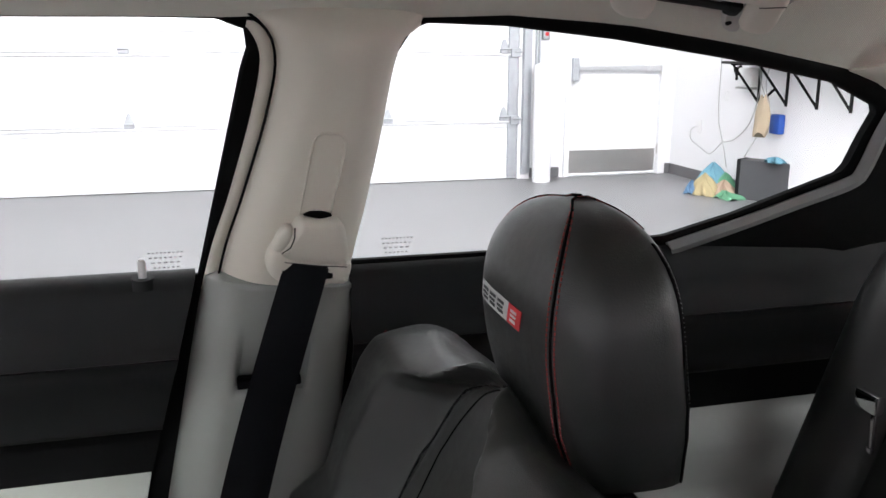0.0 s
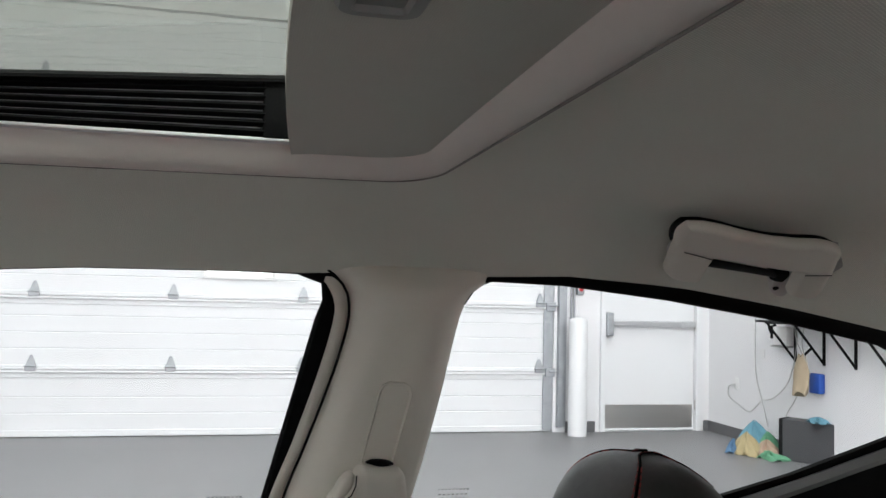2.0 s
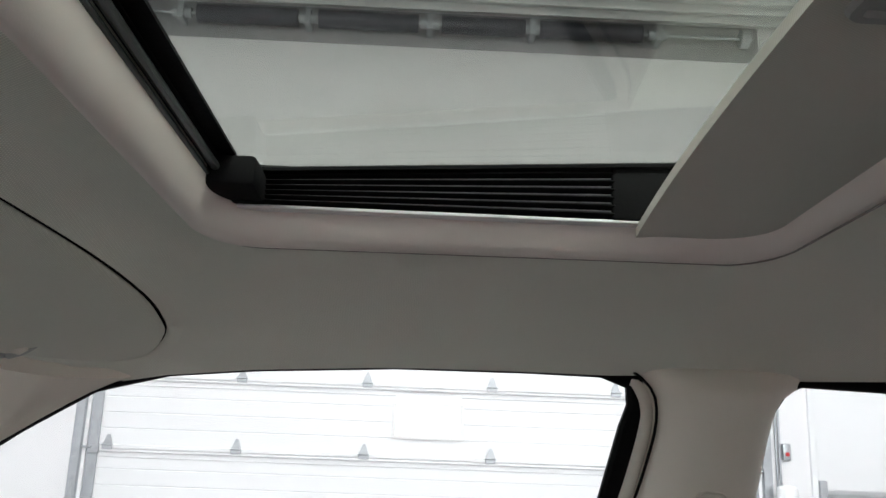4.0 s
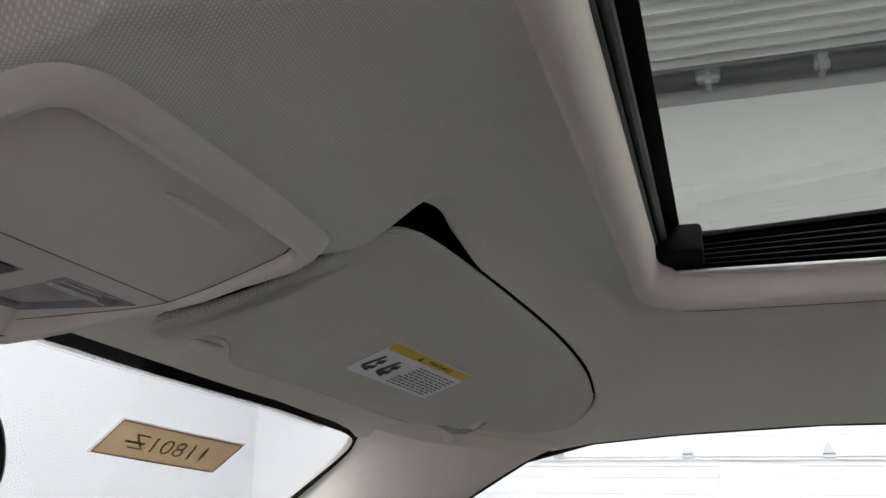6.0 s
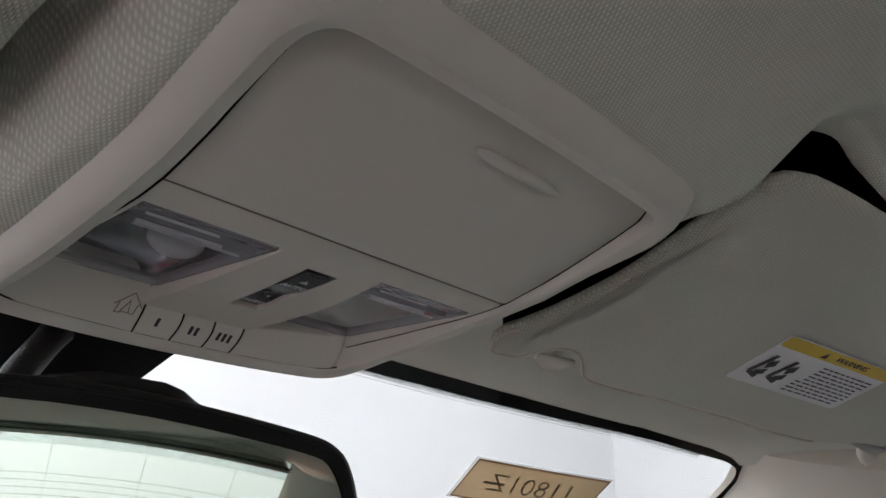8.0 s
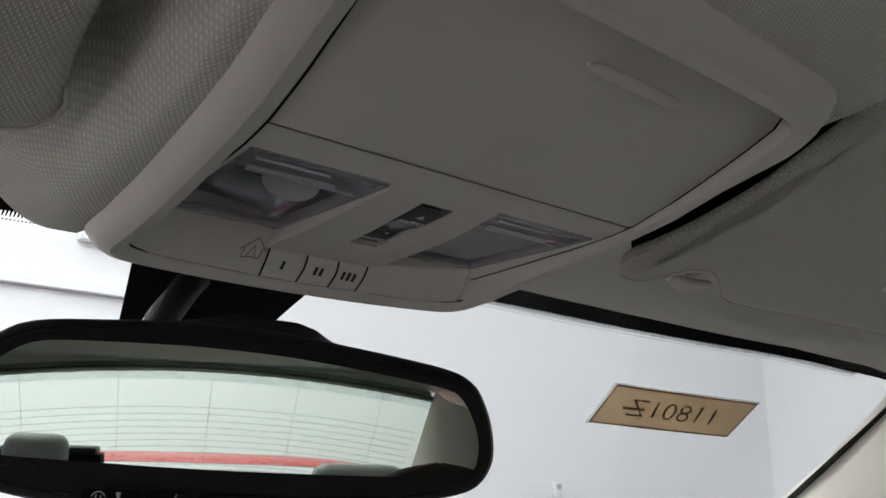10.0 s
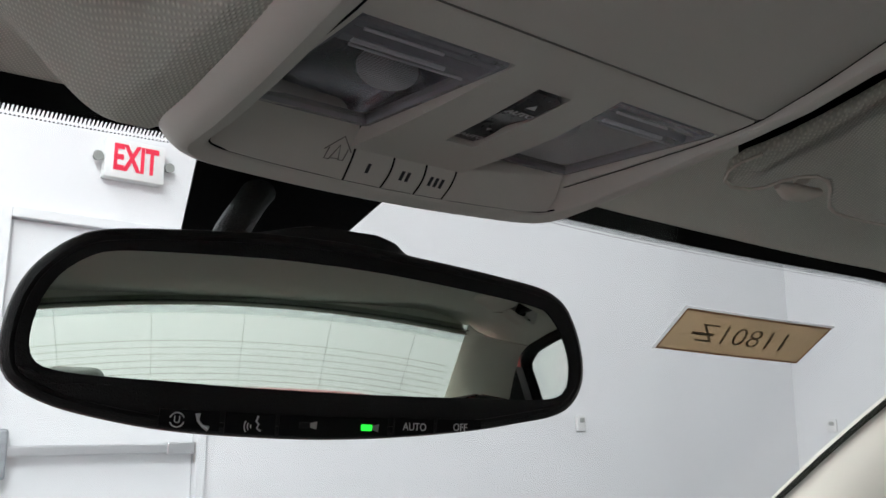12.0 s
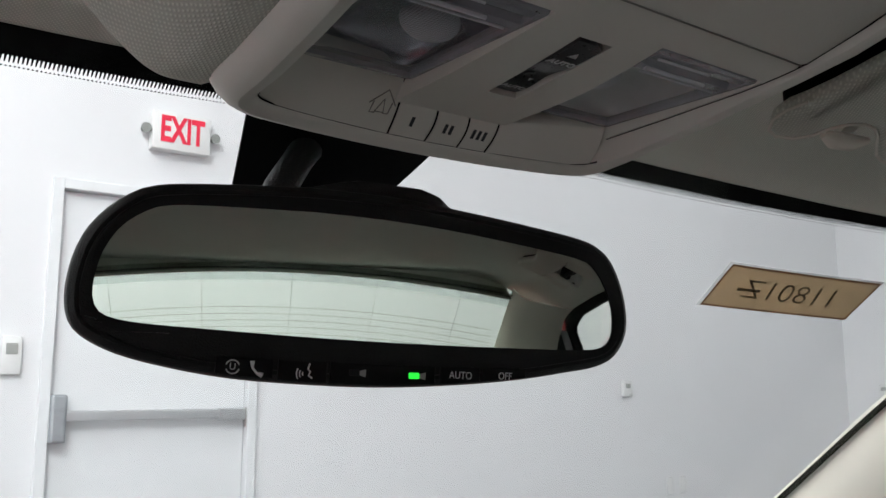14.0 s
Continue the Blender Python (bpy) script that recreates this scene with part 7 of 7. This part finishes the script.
    for y0, y1 in ((-0.728, -0.762), (-0.872, -0.900)):
        part("mount", slab(bmesh.new(), [(0.540, y0), (0.594, y0), (0.600, (y0 + y1) / 2), (0.594, y1), (0.540, y1)], ((0.0, -0.004), (0.0, 0.012)), 33), M_GREY, ob, "grey mount under the foot")
    bm = slab(bmesh.new(), [(0.578, -0.858), (0.578, -0.873), (0.600, -0.880), (0.618, -0.8865), (0.6255, -0.884), (0.6237, -0.871), (0.612, -0.861), (0.590, -0.854)], ((0.0, -0.003), (0.0, 0.010), (0.0012, 0.0125), (0.0025, 0.013)), 49)
    part("hinge_plate", bm, M_HINGE, ob, "grey hinge plate")
    part("screw", cyl(bmesh.new(), P(0.6104, -0.8668, 0.012), P(0.6104, -0.8668, 0.0142), 0.0035, 10), M_BLACK, ob, "dark screw head")
    bm = slab(bmesh.new(), [(0.578, -0.848), (0.578, -0.862), (0.594, -0.866), (0.598, -0.858), (0.594, -0.848)], ((0.0, -0.002), (0.0, 0.013), (0.002, 0.015)), 33)
    part("pivot_block", bm, M_BLACK, ob, "dark pivot block")
    bm = bmesh.new()
    tube(bm, [P(0.586, -0.772, 0.012), P(0.586, -0.850, 0.012)], 0.0042, 10)
    tube(bm, [P(0.596, -0.775, 0.010), P(0.592, -0.850, 0.010)], 0.0016, 8)
    part("spring_rod", bm, M_DARK, ob, "dark spring rod")
    return ob


M_HINGE = material("hinge_metal", (0.46, 0.46, 0.43), 0.45, 0.3, var=0.08, scale=40)
grab_handle(1)
grab_handle(-1)


# ---------------------------------------------------------------- seats
def superring(cx, cy, cz, hx, hy, n=40, p=3.0, f=lambda a: 1.0):
    out = []
    for k in range(n):
        a = 2 * math.pi * k / n
        c, s_ = math.cos(a), math.sin(a)
        out.append((cx + hx * math.copysign(abs(c) ** (2 / p), c) * f(a), cy + hy * math.copysign(abs(s_) ** (2 / p), s_) * f(a), cz))
    return out


def seat(cx, label):
    ob = empty("front_seat", (cx, -0.45, 0.28), label, "car seat", "front seats")
    # backrest, leaning back: side bolsters stand out, the middle lies deeper
    def half(z):
        return 0.278 - 0.055 * max(0.0, (z - 0.872) / 0.074) ** 2.6

    def valley(z):
        return float(np.interp(z, [0.50, 0.79, 0.857, 0.898, 0.922, 0.942, 0.950], [0.44, 0.40, 0.34, 0.295, 0.225, 0.10, 0.0]))

    def back(u, z):
        e, uv = abs(u), valley(z)
        k = min(max((e - uv) / 0.26, 0), 1)
        k = k * k * (3 - 2 * k)
        deep = 0.027 * (1 - k) + 0.010 * math.exp(-((e - uv) / 0.045) ** 2) * min(uv / 0.1, 1)
        low = min(max((0.765 - z) / 0.035, 0), 1)
        deep -= 0.030 * low * low * (3 - 2 * low) * k * float(np.interp(e, [0.5, 0.8], [0.3, 1]))
        deep -= k * float(np.interp(z, [0.70, 0.762, 0.822, 0.886, 0.93, 0.957], [0.005, 0.011, 0.022, 0.027, 0.022, 0.004]))
        edge = 0.045 * max(0.0, (e - 0.86) / 0.14) ** 2.2
        top = 0.012 * max(0.0, (z - 0.918) / 0.038) ** 2
        return (cx + half(z) * u, -0.0985 - 0.459 * z - deep - edge - top, z)
    us = np.linspace(-1, 1, 91)
    rings = []
    for z in list(np.linspace(0.48, 0.84, 28)) + list(np.linspace(0.85, 0.951, 22)):
        fr = [back(u, z) for u in us]
        yb = -0.0985 - 0.459 * z - 0.165 + 0.05 * min(max((z - 0.80) / 0.12, 0), 1)
        bkr = [(cx + half(z) * u * 0.985, yb + 0.05 * max(0.0, (abs(u) - 0.8) / 0.2) ** 2, z) for u in np.linspace(1, -1, 25)]
        rings.append(fr + bkr)
    c = np.mean(np.array(rings[-1]), axis=0)
    for f, g, dz in ((0.975, 0.90, 0.0015), (0.94, 0.70, 0.0022), (0.88, 0.40, 0.0022)):
        rings.append([tuple(c + (np.array(p) - c) * np.array((f, g, 1)) + np.array((0, 0, dz))) for p in rings[49]])
    # the top dips under the headrest
    dip = lambda p: (p[0], p[1], p[2] - 0.085 * max(0.0, (p[2] - 0.82) / 0.14) * (lambda k: k * k * (3 - 2 * k))(min(max((-0.552 - p[1]) / 0.075, 0), 1)) * math.exp(-((p[0] - cx) / 0.30) ** 6))
    # and slopes down towards the middle
    ease = lambda p: (p[0], p[1], p[2] - max(0.0, p[2] - 0.912) * 0.55 * float(np.interp(abs(p[0] - cx), [0.035, 0.085], [0, 1])))
    rings = [[ease(dip(p)) for p in r] for r in rings]
    bm = bmesh.new()
    loft(bm, rings)
    bmesh.ops.triangulate(bm, faces=[f for f in bm.faces if len(f.verts) > 4])
    bk = part("backrest", bm, M_LEATHER, ob, "black leather backrest with side bolsters", angle=70)
    for r, zs, ws in ((0.0016, [0.52, 0.79, 0.857, 0.898, 0.922, 0.942, 0.950], [0.44, 0.40, 0.34, 0.295, 0.225, 0.10, 0.0]), (0.0009, [0.52, 0.817, 0.878, 0.92, 0.935, 0.942], [0.21, 0.19, 0.16, 0.09, 0.04, 0.0])):
        right = [(w, z) for z, w in zip(zs, ws)]
        ctrl = right + [(-w, z) for w, z in right[-2::-1]]
        line = [ease(dip(back(q[0], q[1]))) for q in curve_pts([(*c, 0) for c in ctrl], 90)]
        line = [(p[0], p[1] + 0.0004, p[2]) for p in line]
        part("seam", tube(bmesh.new(), line, r, 6), M_BLACK, bk, "dark stitched seam")
    for s in (-1, 1):
        bm = bmesh.new()
        line = [tuple(np.array(back(s * 0.955, z)) + np.array((s * 0.001, 0.0005, 0))) for z in np.linspace(0.52, 0.915, 70)]
        stitches(bm, line, 0.0009)
        part("stitching", bm, M_THREAD, bk, "dark red stitching")
    # cushion
    bm = bmesh.new()
    secs = []
    for y in np.linspace(-0.42, 0.12, 12):
        t = (y + 0.42) / 0.54
        secs.append([(cx + 0.27 * u, y, 0.50 + 0.03 * t + 0.035 * math.exp(-((abs(u) - 0.85) / 0.15) ** 2) - 0.06 * max(0, (t - 0.85) / 0.15) ** 2) for u in np.linspace(-1, 1, 21)] + [(cx + 0.25, y, 0.34), (cx - 0.25, y, 0.34)])
    loft(bm, secs)
    part("cushion", bm, M_LEATHER, ob, "black leather seat cushion")
    part("seat_base", box(bmesh.new(), (cx - 0.22, -0.40, 0.28), (cx + 0.22, 0.08, 0.36), 0.02), M_DARK, ob)
    # headrest
    rings = []
    C = (cx, -0.628)

    def hr(a, v):
        """a: angle round, v: height 0..1."""
        z = 0.885 + 0.218 * v
        w = 0.127 * (0.80 + 0.20 * min(1, v / 0.35)) * (1 - 0.992 * max(0, (v - 0.46) / 0.54) ** 3.4) ** 0.5
        d = 0.060 * (1 - 0.97 * max(0, (v - 0.30) / 0.70) ** 3.2) ** 0.5 * (0.86 + 0.14 * min(1, v / 0.2))
        yc = C[1] - 0.022 * (1 - v) + 0.012 * math.sin(math.pi * v)
        c, s_ = math.cos(a), math.sin(a)
        pw = 2 / 3.4
        return (C[0] + w * math.copysign(abs(c) ** pw, c), yc + d * math.copysign(abs(s_) ** pw, s_), z)
    for v in list(np.linspace(0, 0.88, 19)) + [0.91, 0.935, 0.955, 0.97, 0.983, 0.993, 1.0]:
        rings.append([hr(2 * math.pi * k / 48, v) for k in range(48)])
    lo = [tuple(np.array((C[0], C[1] - 0.022, 0.885)) + (np.array(p) - np.array((C[0], C[1] - 0.022, 0.885))) * 0.8 + np.array((0, 0, -0.012))) for p in rings[0]]
    ct = np.mean(np.array(rings[-1]), axis=0)
    hi = [tuple(ct + (np.array(p) - ct) * 0.55 + np.array((0, 0, 0.0012))) for p in rings[-1]]
    def over(a, lift):
        # a seam line up the side and over the top to the back
        top = lambda b, f: np.array(tuple(ct + (np.array(hr(b, 1.0)) - ct) * f + np.array((0, 0, 0.0012 * (1 - f) / 0.45 + lift))))
        up = [np.array(hr(a, v)) for v in np.linspace(0.0, 1.0, 56)]
        return up + [top(a, f) for f in (0.85, 0.7, 0.55)] + [top(-a, f) for f in (0.55, 0.7, 0.85, 1.0)] + [np.array(hr(-a, v)) for v in (0.98, 0.95, 0.92)]
    bm = bmesh.new()
    loft(bm, [lo] + rings + [hi])
    h = part("headrest", bm, M_LEATHER, ob, "black leather headrest with red stitching", angle=80)
    # seams between front, side and back panels
    for s in (-1, 1):
        for ang in (61 if s < 0 else 24, -27):
            a = radians(ang) if s > 0 else math.pi - radians(ang)
            line = over(a, 0.0004) if ang > 0 else [np.array(hr(a, v)) for v in np.linspace(0.0, 0.9, 40)]
            outw = np.array((s * 0.6, 0.8 if ang > 0 else -0.8, 0))
            bm = bmesh.new()
            tube(bm, [tuple(p + outw * 0.0002) for p in line], 0.0014, 6)
            part("seam", bm, M_BLACK, h, "dark seam")
            side = np.array((0.8 * s, -0.6 if ang > 0 else 0.6, 0))
            for d in ((-0.0055, 0.0055) if ang > 0 else (0.005,)):
                a2 = a + (d / 0.09) * (-s)
                bm = bmesh.new()
                stitches(bm, [tuple(p + outw * 0.0006) for p in (over(a2, 0.0008) if ang > 0 else [np.array(hr(a2, v)) for v in np.linspace(0.0, 0.9, 56)])], 0.0009)
                part("stitching", bm, M_THREAD if ang > 0 else M_BLACK, h, "dark red double stitching" if ang > 0 else "black stitching")
    # posts
    for s in (-1, 1):
        part("post", cyl(bmesh.new(), (cx + s * 0.055, -0.655, 0.84), (cx + s * 0.055, -0.65, 0.90), 0.007, 12), M_CHROME, ob, "chrome headrest post")
        part("post_guide", cyl(bmesh.new(), (cx + s * 0.055, -0.655, 0.868), (cx + s * 0.055, -0.655, 0.882), 0.013, 14), M_BLACK, ob)
    # badge on the front
    def front(x, z):
        v = (z - 0.885) / 0.218
        best = min((hr(a, v) for a in np.linspace(0.2, math.pi - 0.2, 90)), key=lambda p: abs(p[0] - x))
        return best[1]
    bx1, bx0, bz0, bz1 = cx + 0.077, cx - 0.032, 1.001, 1.0185

    def bp(u, v, k):
        x = bx1 + (bx0 - bx1) * u + 0.004 * (v - 0.5)
        z = bz1 + (bz0 - bz1) * v
        return (x, front(x, z) + k, z)
    def strip(u0, u1, k, mat, lab):
        bm = bmesh.new()
        sheet(bm, [[bp(u0 + (u1 - u0) * i / 10, j / 2, k) for j in range(3)] for i in range(11)], -0.0006)
        return part("badge", bm, mat, h, lab)
    strip(0.0, 0.72, 0.0012, M_BADGEW, "white embroidered badge field")
    strip(0.73, 1.0, 0.0012, M_BADGER, "red embroidered badge field")
    bm = bmesh.new()
    for u0, u1 in ((0.08, 0.24), (0.29, 0.44), (0.49, 0.64)):
        for v0, v1, a, b in ((0.18, 0.34, 0.0, 1.0), (0.44, 0.58, 0.0, 0.9), (0.66, 0.82, 0.1, 1.0)):
            sheet(bm, [[bp(u0 + (u1 - u0) * (a + (b - a) * i / 3), v, 0.0022) for v in (v0, v1)] for i in range(4)], -0.0003)
    part("badge_mark", bm, M_PRINT, h, "dark badge strokes", smooth=False)
    bm = bmesh.new()
    for v0, v1, a, b in ((0.2, 0.34, 0.2, 0.8), (0.44, 0.56, 0.2, 0.8), (0.68, 0.82, 0.2, 0.8)):
        sheet(bm, [[bp(0.76 + 0.2 * (a + (b - a) * i / 3), v, 0.0022) for v in (v0, v1)] for i in range(4)], -0.0003)
    part("badge_mark", bm, M_BADGEW, h, "white badge strokes", smooth=False)
    return ob


def stitches(bm, line, r):
    """Short threads along a line with gaps."""
    line = [np.array(p) for p in line]
    for a, b in zip(line, line[1:]):
        tube(bm, [tuple(a + (b - a) * 0.12), tuple(a + (b - a) * 0.78)], r * 0.8, 5)


SEAT_X = 0.423
seat(SEAT_X, "black leather front passenger seat with headrest")
seat(2 * XC - SEAT_X, "black leather driver seat with headrest")


def rear_seat():
    ob = empty("rear_bench", (XC, -1.2, 0.3), "black leather rear bench seat with headrests", "rear seat")
    bm = bmesh.new()
    secs = []
    for x in np.linspace(XC - 0.66, XC + 0.66, 23):
        u = (x - XC) / 0.66
        k = 0.03 * math.cos(u * 3 * math.pi) * 0.4
        e = 0.10 * max(0, (abs(u) - 0.85) / 0.15) ** 2
        wd = lambda z: XC + (x - XC) * float(np.interp(z, [0.46, 0.67, 0.80, 0.93], [1.05, 1.03, 0.94, 0.84]))
        secs.append([(wd(z), y + k, z) for y, z in ((-0.98, 0.46), (-1.05, 0.62), (-1.10, 0.78), (-1.135, 0.88), (-1.16, 0.925), (-1.22, 0.945), (-1.28, 0.925), (-1.30, 0.46))])
    loft(bm, secs)
    part("backrest", bm, M_LEATHER, ob, "black leather backrest")
    bm = bmesh.new()
    secs = []
    for x in np.linspace(XC - 0.66, XC + 0.66, 19):
        secs.append([(x, -1.10, 0.48), (x, -0.95, 0.50), (x, -0.76, 0.50), (x, -0.72, 0.47), (x, -0.72, 0.34), (x, -1.10, 0.34)])
    loft(bm, secs)
    part("cushion", bm, M_LEATHER, ob, "black leather cushion")
    for x, k, dz in ((XC - 0.355, 0.52, 0.088), (XC + 0.375, 0.90, 0.040)):
        bm = bmesh.new()
        loft(bm, [superring(x, -1.25, z, w * k, d, 28, 3.2) for z, w, d in ((0.90, 0.11, 0.03), (0.93, 0.125, 0.042), (0.975 + dz, 0.13, 0.045), (0.995 + dz, 0.128, 0.043), (1.010 + dz, 0.120, 0.036), (1.020 + dz, 0.10, 0.022), (1.023 + dz, 0.07, 0.010))])
        part("headrest", bm, M_LIGHTGREY, ob, "grey headrest")
    for s in (-1, 1):
        bm = bmesh.new()
        secs = []
        for k in np.linspace(0, 1, 12):
            z = 0.50 + 0.52 * k
            x, y, r = XC + s * (0.60 - 0.02 * k), -1.02 - 0.17 * k, 0.055 * (1 - 0.5 * max(0.0, (k - 0.8) / 0.2) ** 2)
            secs.append([(x + 1.1 * r * math.cos(a), y + r * math.sin(a), z) for a in [2 * math.pi * j / 20 for j in range(20)]])
        loft(bm, secs)
        part("side_bolster", bm, M_LEATHER, ob, "black leather side bolster")
    return ob


rear_seat()
# black case standing round the rear headrest on the driver's side
ob = empty("shelf_case", (XC - 0.36, -1.34, 0.925), "black case on the rear parcel shelf behind a headrest", "case")
part("case", box(bmesh.new(), (XC - 0.53, -1.40, 0.925), (XC - 0.222, -1.31, 1.066), 0.008), M_BLACK, ob)
part("lid", box(bmesh.new(), (XC - 0.44, -1.405, 1.064), (XC - 0.235, -1.305, 1.080), 0.005), M_DARK, ob, "dark grey lid")

# rear belt with its metal tongue beside the seat
ob = empty("rear_seat_belt", (0.55, -1.05, 0.7), "black rear seat belt with steel tongue", "seat belt")
bm = bmesh.new()
sheet(bm, [[(0.545 + 0.06 * k + w * 0.95, -1.13 + 0.075 * k, 0.94 - 0.36 * k + 0.3 * w) for w in (-0.022, 0.022)] for k in np.linspace(0, 1, 8)], 0.0015)
part("webbing", bm, M_WEB, ob, "black webbing")
bm = bmesh.new()
box(bm, (0.546, -1.085, 0.80), (0.585, -1.072, 0.825), 0.004)
box(bm, (0.552, -1.083, 0.755), (0.560, -1.077, 0.80), 0.002)
box(bm, (0.572, -1.083, 0.755), (0.580, -1.077, 0.80), 0.002)
box(bm, (0.552, -1.083, 0.748), (0.580, -1.077, 0.757), 0.002)
part("tongue", bm, M_CHROME, ob, "steel belt tongue")


# ---------------------------------------------------------------- front seat belt
def seat_belt():
    ob = empty("seat_belt", (0.71, -0.42, 1.0), "black seat belt hanging from a beige pillar guide", "seat belt")
    # slotted rail cover above the guide
    bm = bmesh.new()
    rows = []
    P = lambda y, z, d: (0.6985 + (1.13 - z) * 0.296 - 0.039 + d, y, z)
    oo = [(-0.466 + 0.02 * 0, 1.135)]
    slot = [(-0.421, 1.050), (-0.455, 1.047), (-0.4705, 1.125), (-0.468, 1.134), (-0.462, 1.138), (-0.446, 1.139), (-0.439, 1.136), (-0.4355, 1.129)]
    area = sum(slot[i - 1][0] * slot[i][1] - slot[i][0] * slot[i - 1][1] for i in range(len(slot)))
    sl = slot if area > 0 else slot[::-1]
    loft(bm, [[P(y, z, d) for y, z in inset(sl, i)] for i, d in ((-0.0012, 0.004), (-0.0012, -0.0018), (0.0, -0.0026), (0.0014, -0.0016), (0.0022, 0.001))])
    part("slide_cover", bm, M_TRIM, ob, "beige slide cover")
    # guide body: a rounded shell with a thumb release and a lower lip
    G = lambda y, z, d: (0.683 + d + (1.02 - z) * 0.25, y, z)

    def shell(outline, ds, n=65):
        oo = [tuple(p[:2]) for p in curve_pts([(*p, 0) for p in outline + [outline[0]]], n)][:-1]
        area = sum(oo[i - 1][0] * oo[i][1] - oo[i][0] * oo[i - 1][1] for i in range(len(oo)))
        oo = oo if area > 0 else oo[::-1]
        bm = bmesh.new()
        loft(bm, [[G(y, z, d) for y, z in inset(oo, i)] for i, d in ds])
        bmesh.ops.triangulate(bm, faces=[f for f in bm.faces if len(f.verts) > 4])
        return bm
    cover = [(-0.404, 1.024), (-0.412, 1.040), (-0.418, 1.048), (-0.428, 1.050), (-0.455, 1.047), (-0.466, 1.040), (-0.471, 1.020), (-0.473, 1.000), (-0.470, 0.991), (-0.440, 0.994), (-0.412, 1.000), (-0.400, 1.006), (-0.398, 1.014)]
    part("guide_cover", shell(cover, ((0.0, 0.012), (0.0, -0.004), (0.0015, -0.010), (0.005, -0.0150), (0.011, -0.0180))), M_TRIM, ob, "beige rounded guide cover", angle=70)
    base = [(-0.398, 1.026), (-0.390, 1.018), (-0.384, 1.004), (-0.385, 0.990), (-0.392, 0.980), (-0.404, 0.974), (-0.440, 0.970), (-0.468, 0.968), (-0.474, 0.976), (-0.474, 0.996), (-0.440, 1.004)]
    part("guide_loop", shell(base, ((0.0, 0.016), (0.0, -0.002), (0.002, -0.007), (0.006, -0.0100), (0.010, -0.0108))), M_TRIM, ob, "beige plastic loop", angle=70)
    thumb = [(-0.391, 1.020), (-0.397, 1.033), (-0.405, 1.041), (-0.412, 1.040), (-0.413, 1.030), (-0.408, 1.019), (-0.399, 1.012), (-0.392, 1.013)]
    part("release", shell(thumb, ((0.0, 0.006), (0.0, -0.008), (0.002, -0.0130), (0.005, -0.0150)), 41), M_TRIM, ob, "beige thumb release", angle=70)
    bm = bmesh.new()
    tube(bm, [G(-0.414, 1.040, -0.0145), G(-0.4135, 1.029, -0.0165), G(-0.409, 1.018, -0.0165), G(-0.400, 1.011, -0.0135)], 0.0007, 6)
    tube(bm, [G(-0.403, 1.0, -0.0105), G(-0.44, 0.9935, -0.0108), G(-0.470, 0.990, -0.0105)], 0.0006, 6)
    part("joint_line", bm, M_DARK, ob, "fine joint line")
    part("slot", shell([(-0.401, 0.987), (-0.404, 0.991), (-0.45, 0.985), (-0.454, 0.981), (-0.450, 0.977), (-0.404, 0.983)], ((0.0, 0.004), (0.0, -0.0112)), 33), M_BLACK, ob, "dark belt slot")
    part("gap", shell([(-0.424, 1.0525), (-0.432, 1.0555), (-0.446, 1.0545), (-0.454, 1.0505), (-0.44, 1.0480)], ((0.0, 0.0), (0.0, -0.0085)), 25), M_BLACK, ob, "dark gap above the guide")
    # webbing
    bm = bmesh.new()
    rows = []
    for k in np.linspace(0, 1, 22):
        z = 0.996 - 0.42 * k
        yc = -0.4275 + 0.108 * k + 0.01 * math.sin(2.5 * k)
        hw = 0.0242 + 0.004 * k
        x = 0.676 + 0.012 * k
        rows.append([(x + 0.004 * u * u, yc + hw * u, z + 0.004 * u) for u in np.linspace(-1, 1, 7)])
    sheet(bm, rows, 0.0014)
    part("webbing", bm, M_WEB, ob, "black woven webbing", angle=60)
    # slot in the lower cover where the belt goes in
    bm = bmesh.new()
    box(bm, (0.712, YP0 + 0.018, ZP - 0.001), (0.735, YP1 + 0.010, ZP + 0.009), 0.002)
    part("belt_slot", bm, M_BLACK, ob, "dark belt slot")


seat_belt()
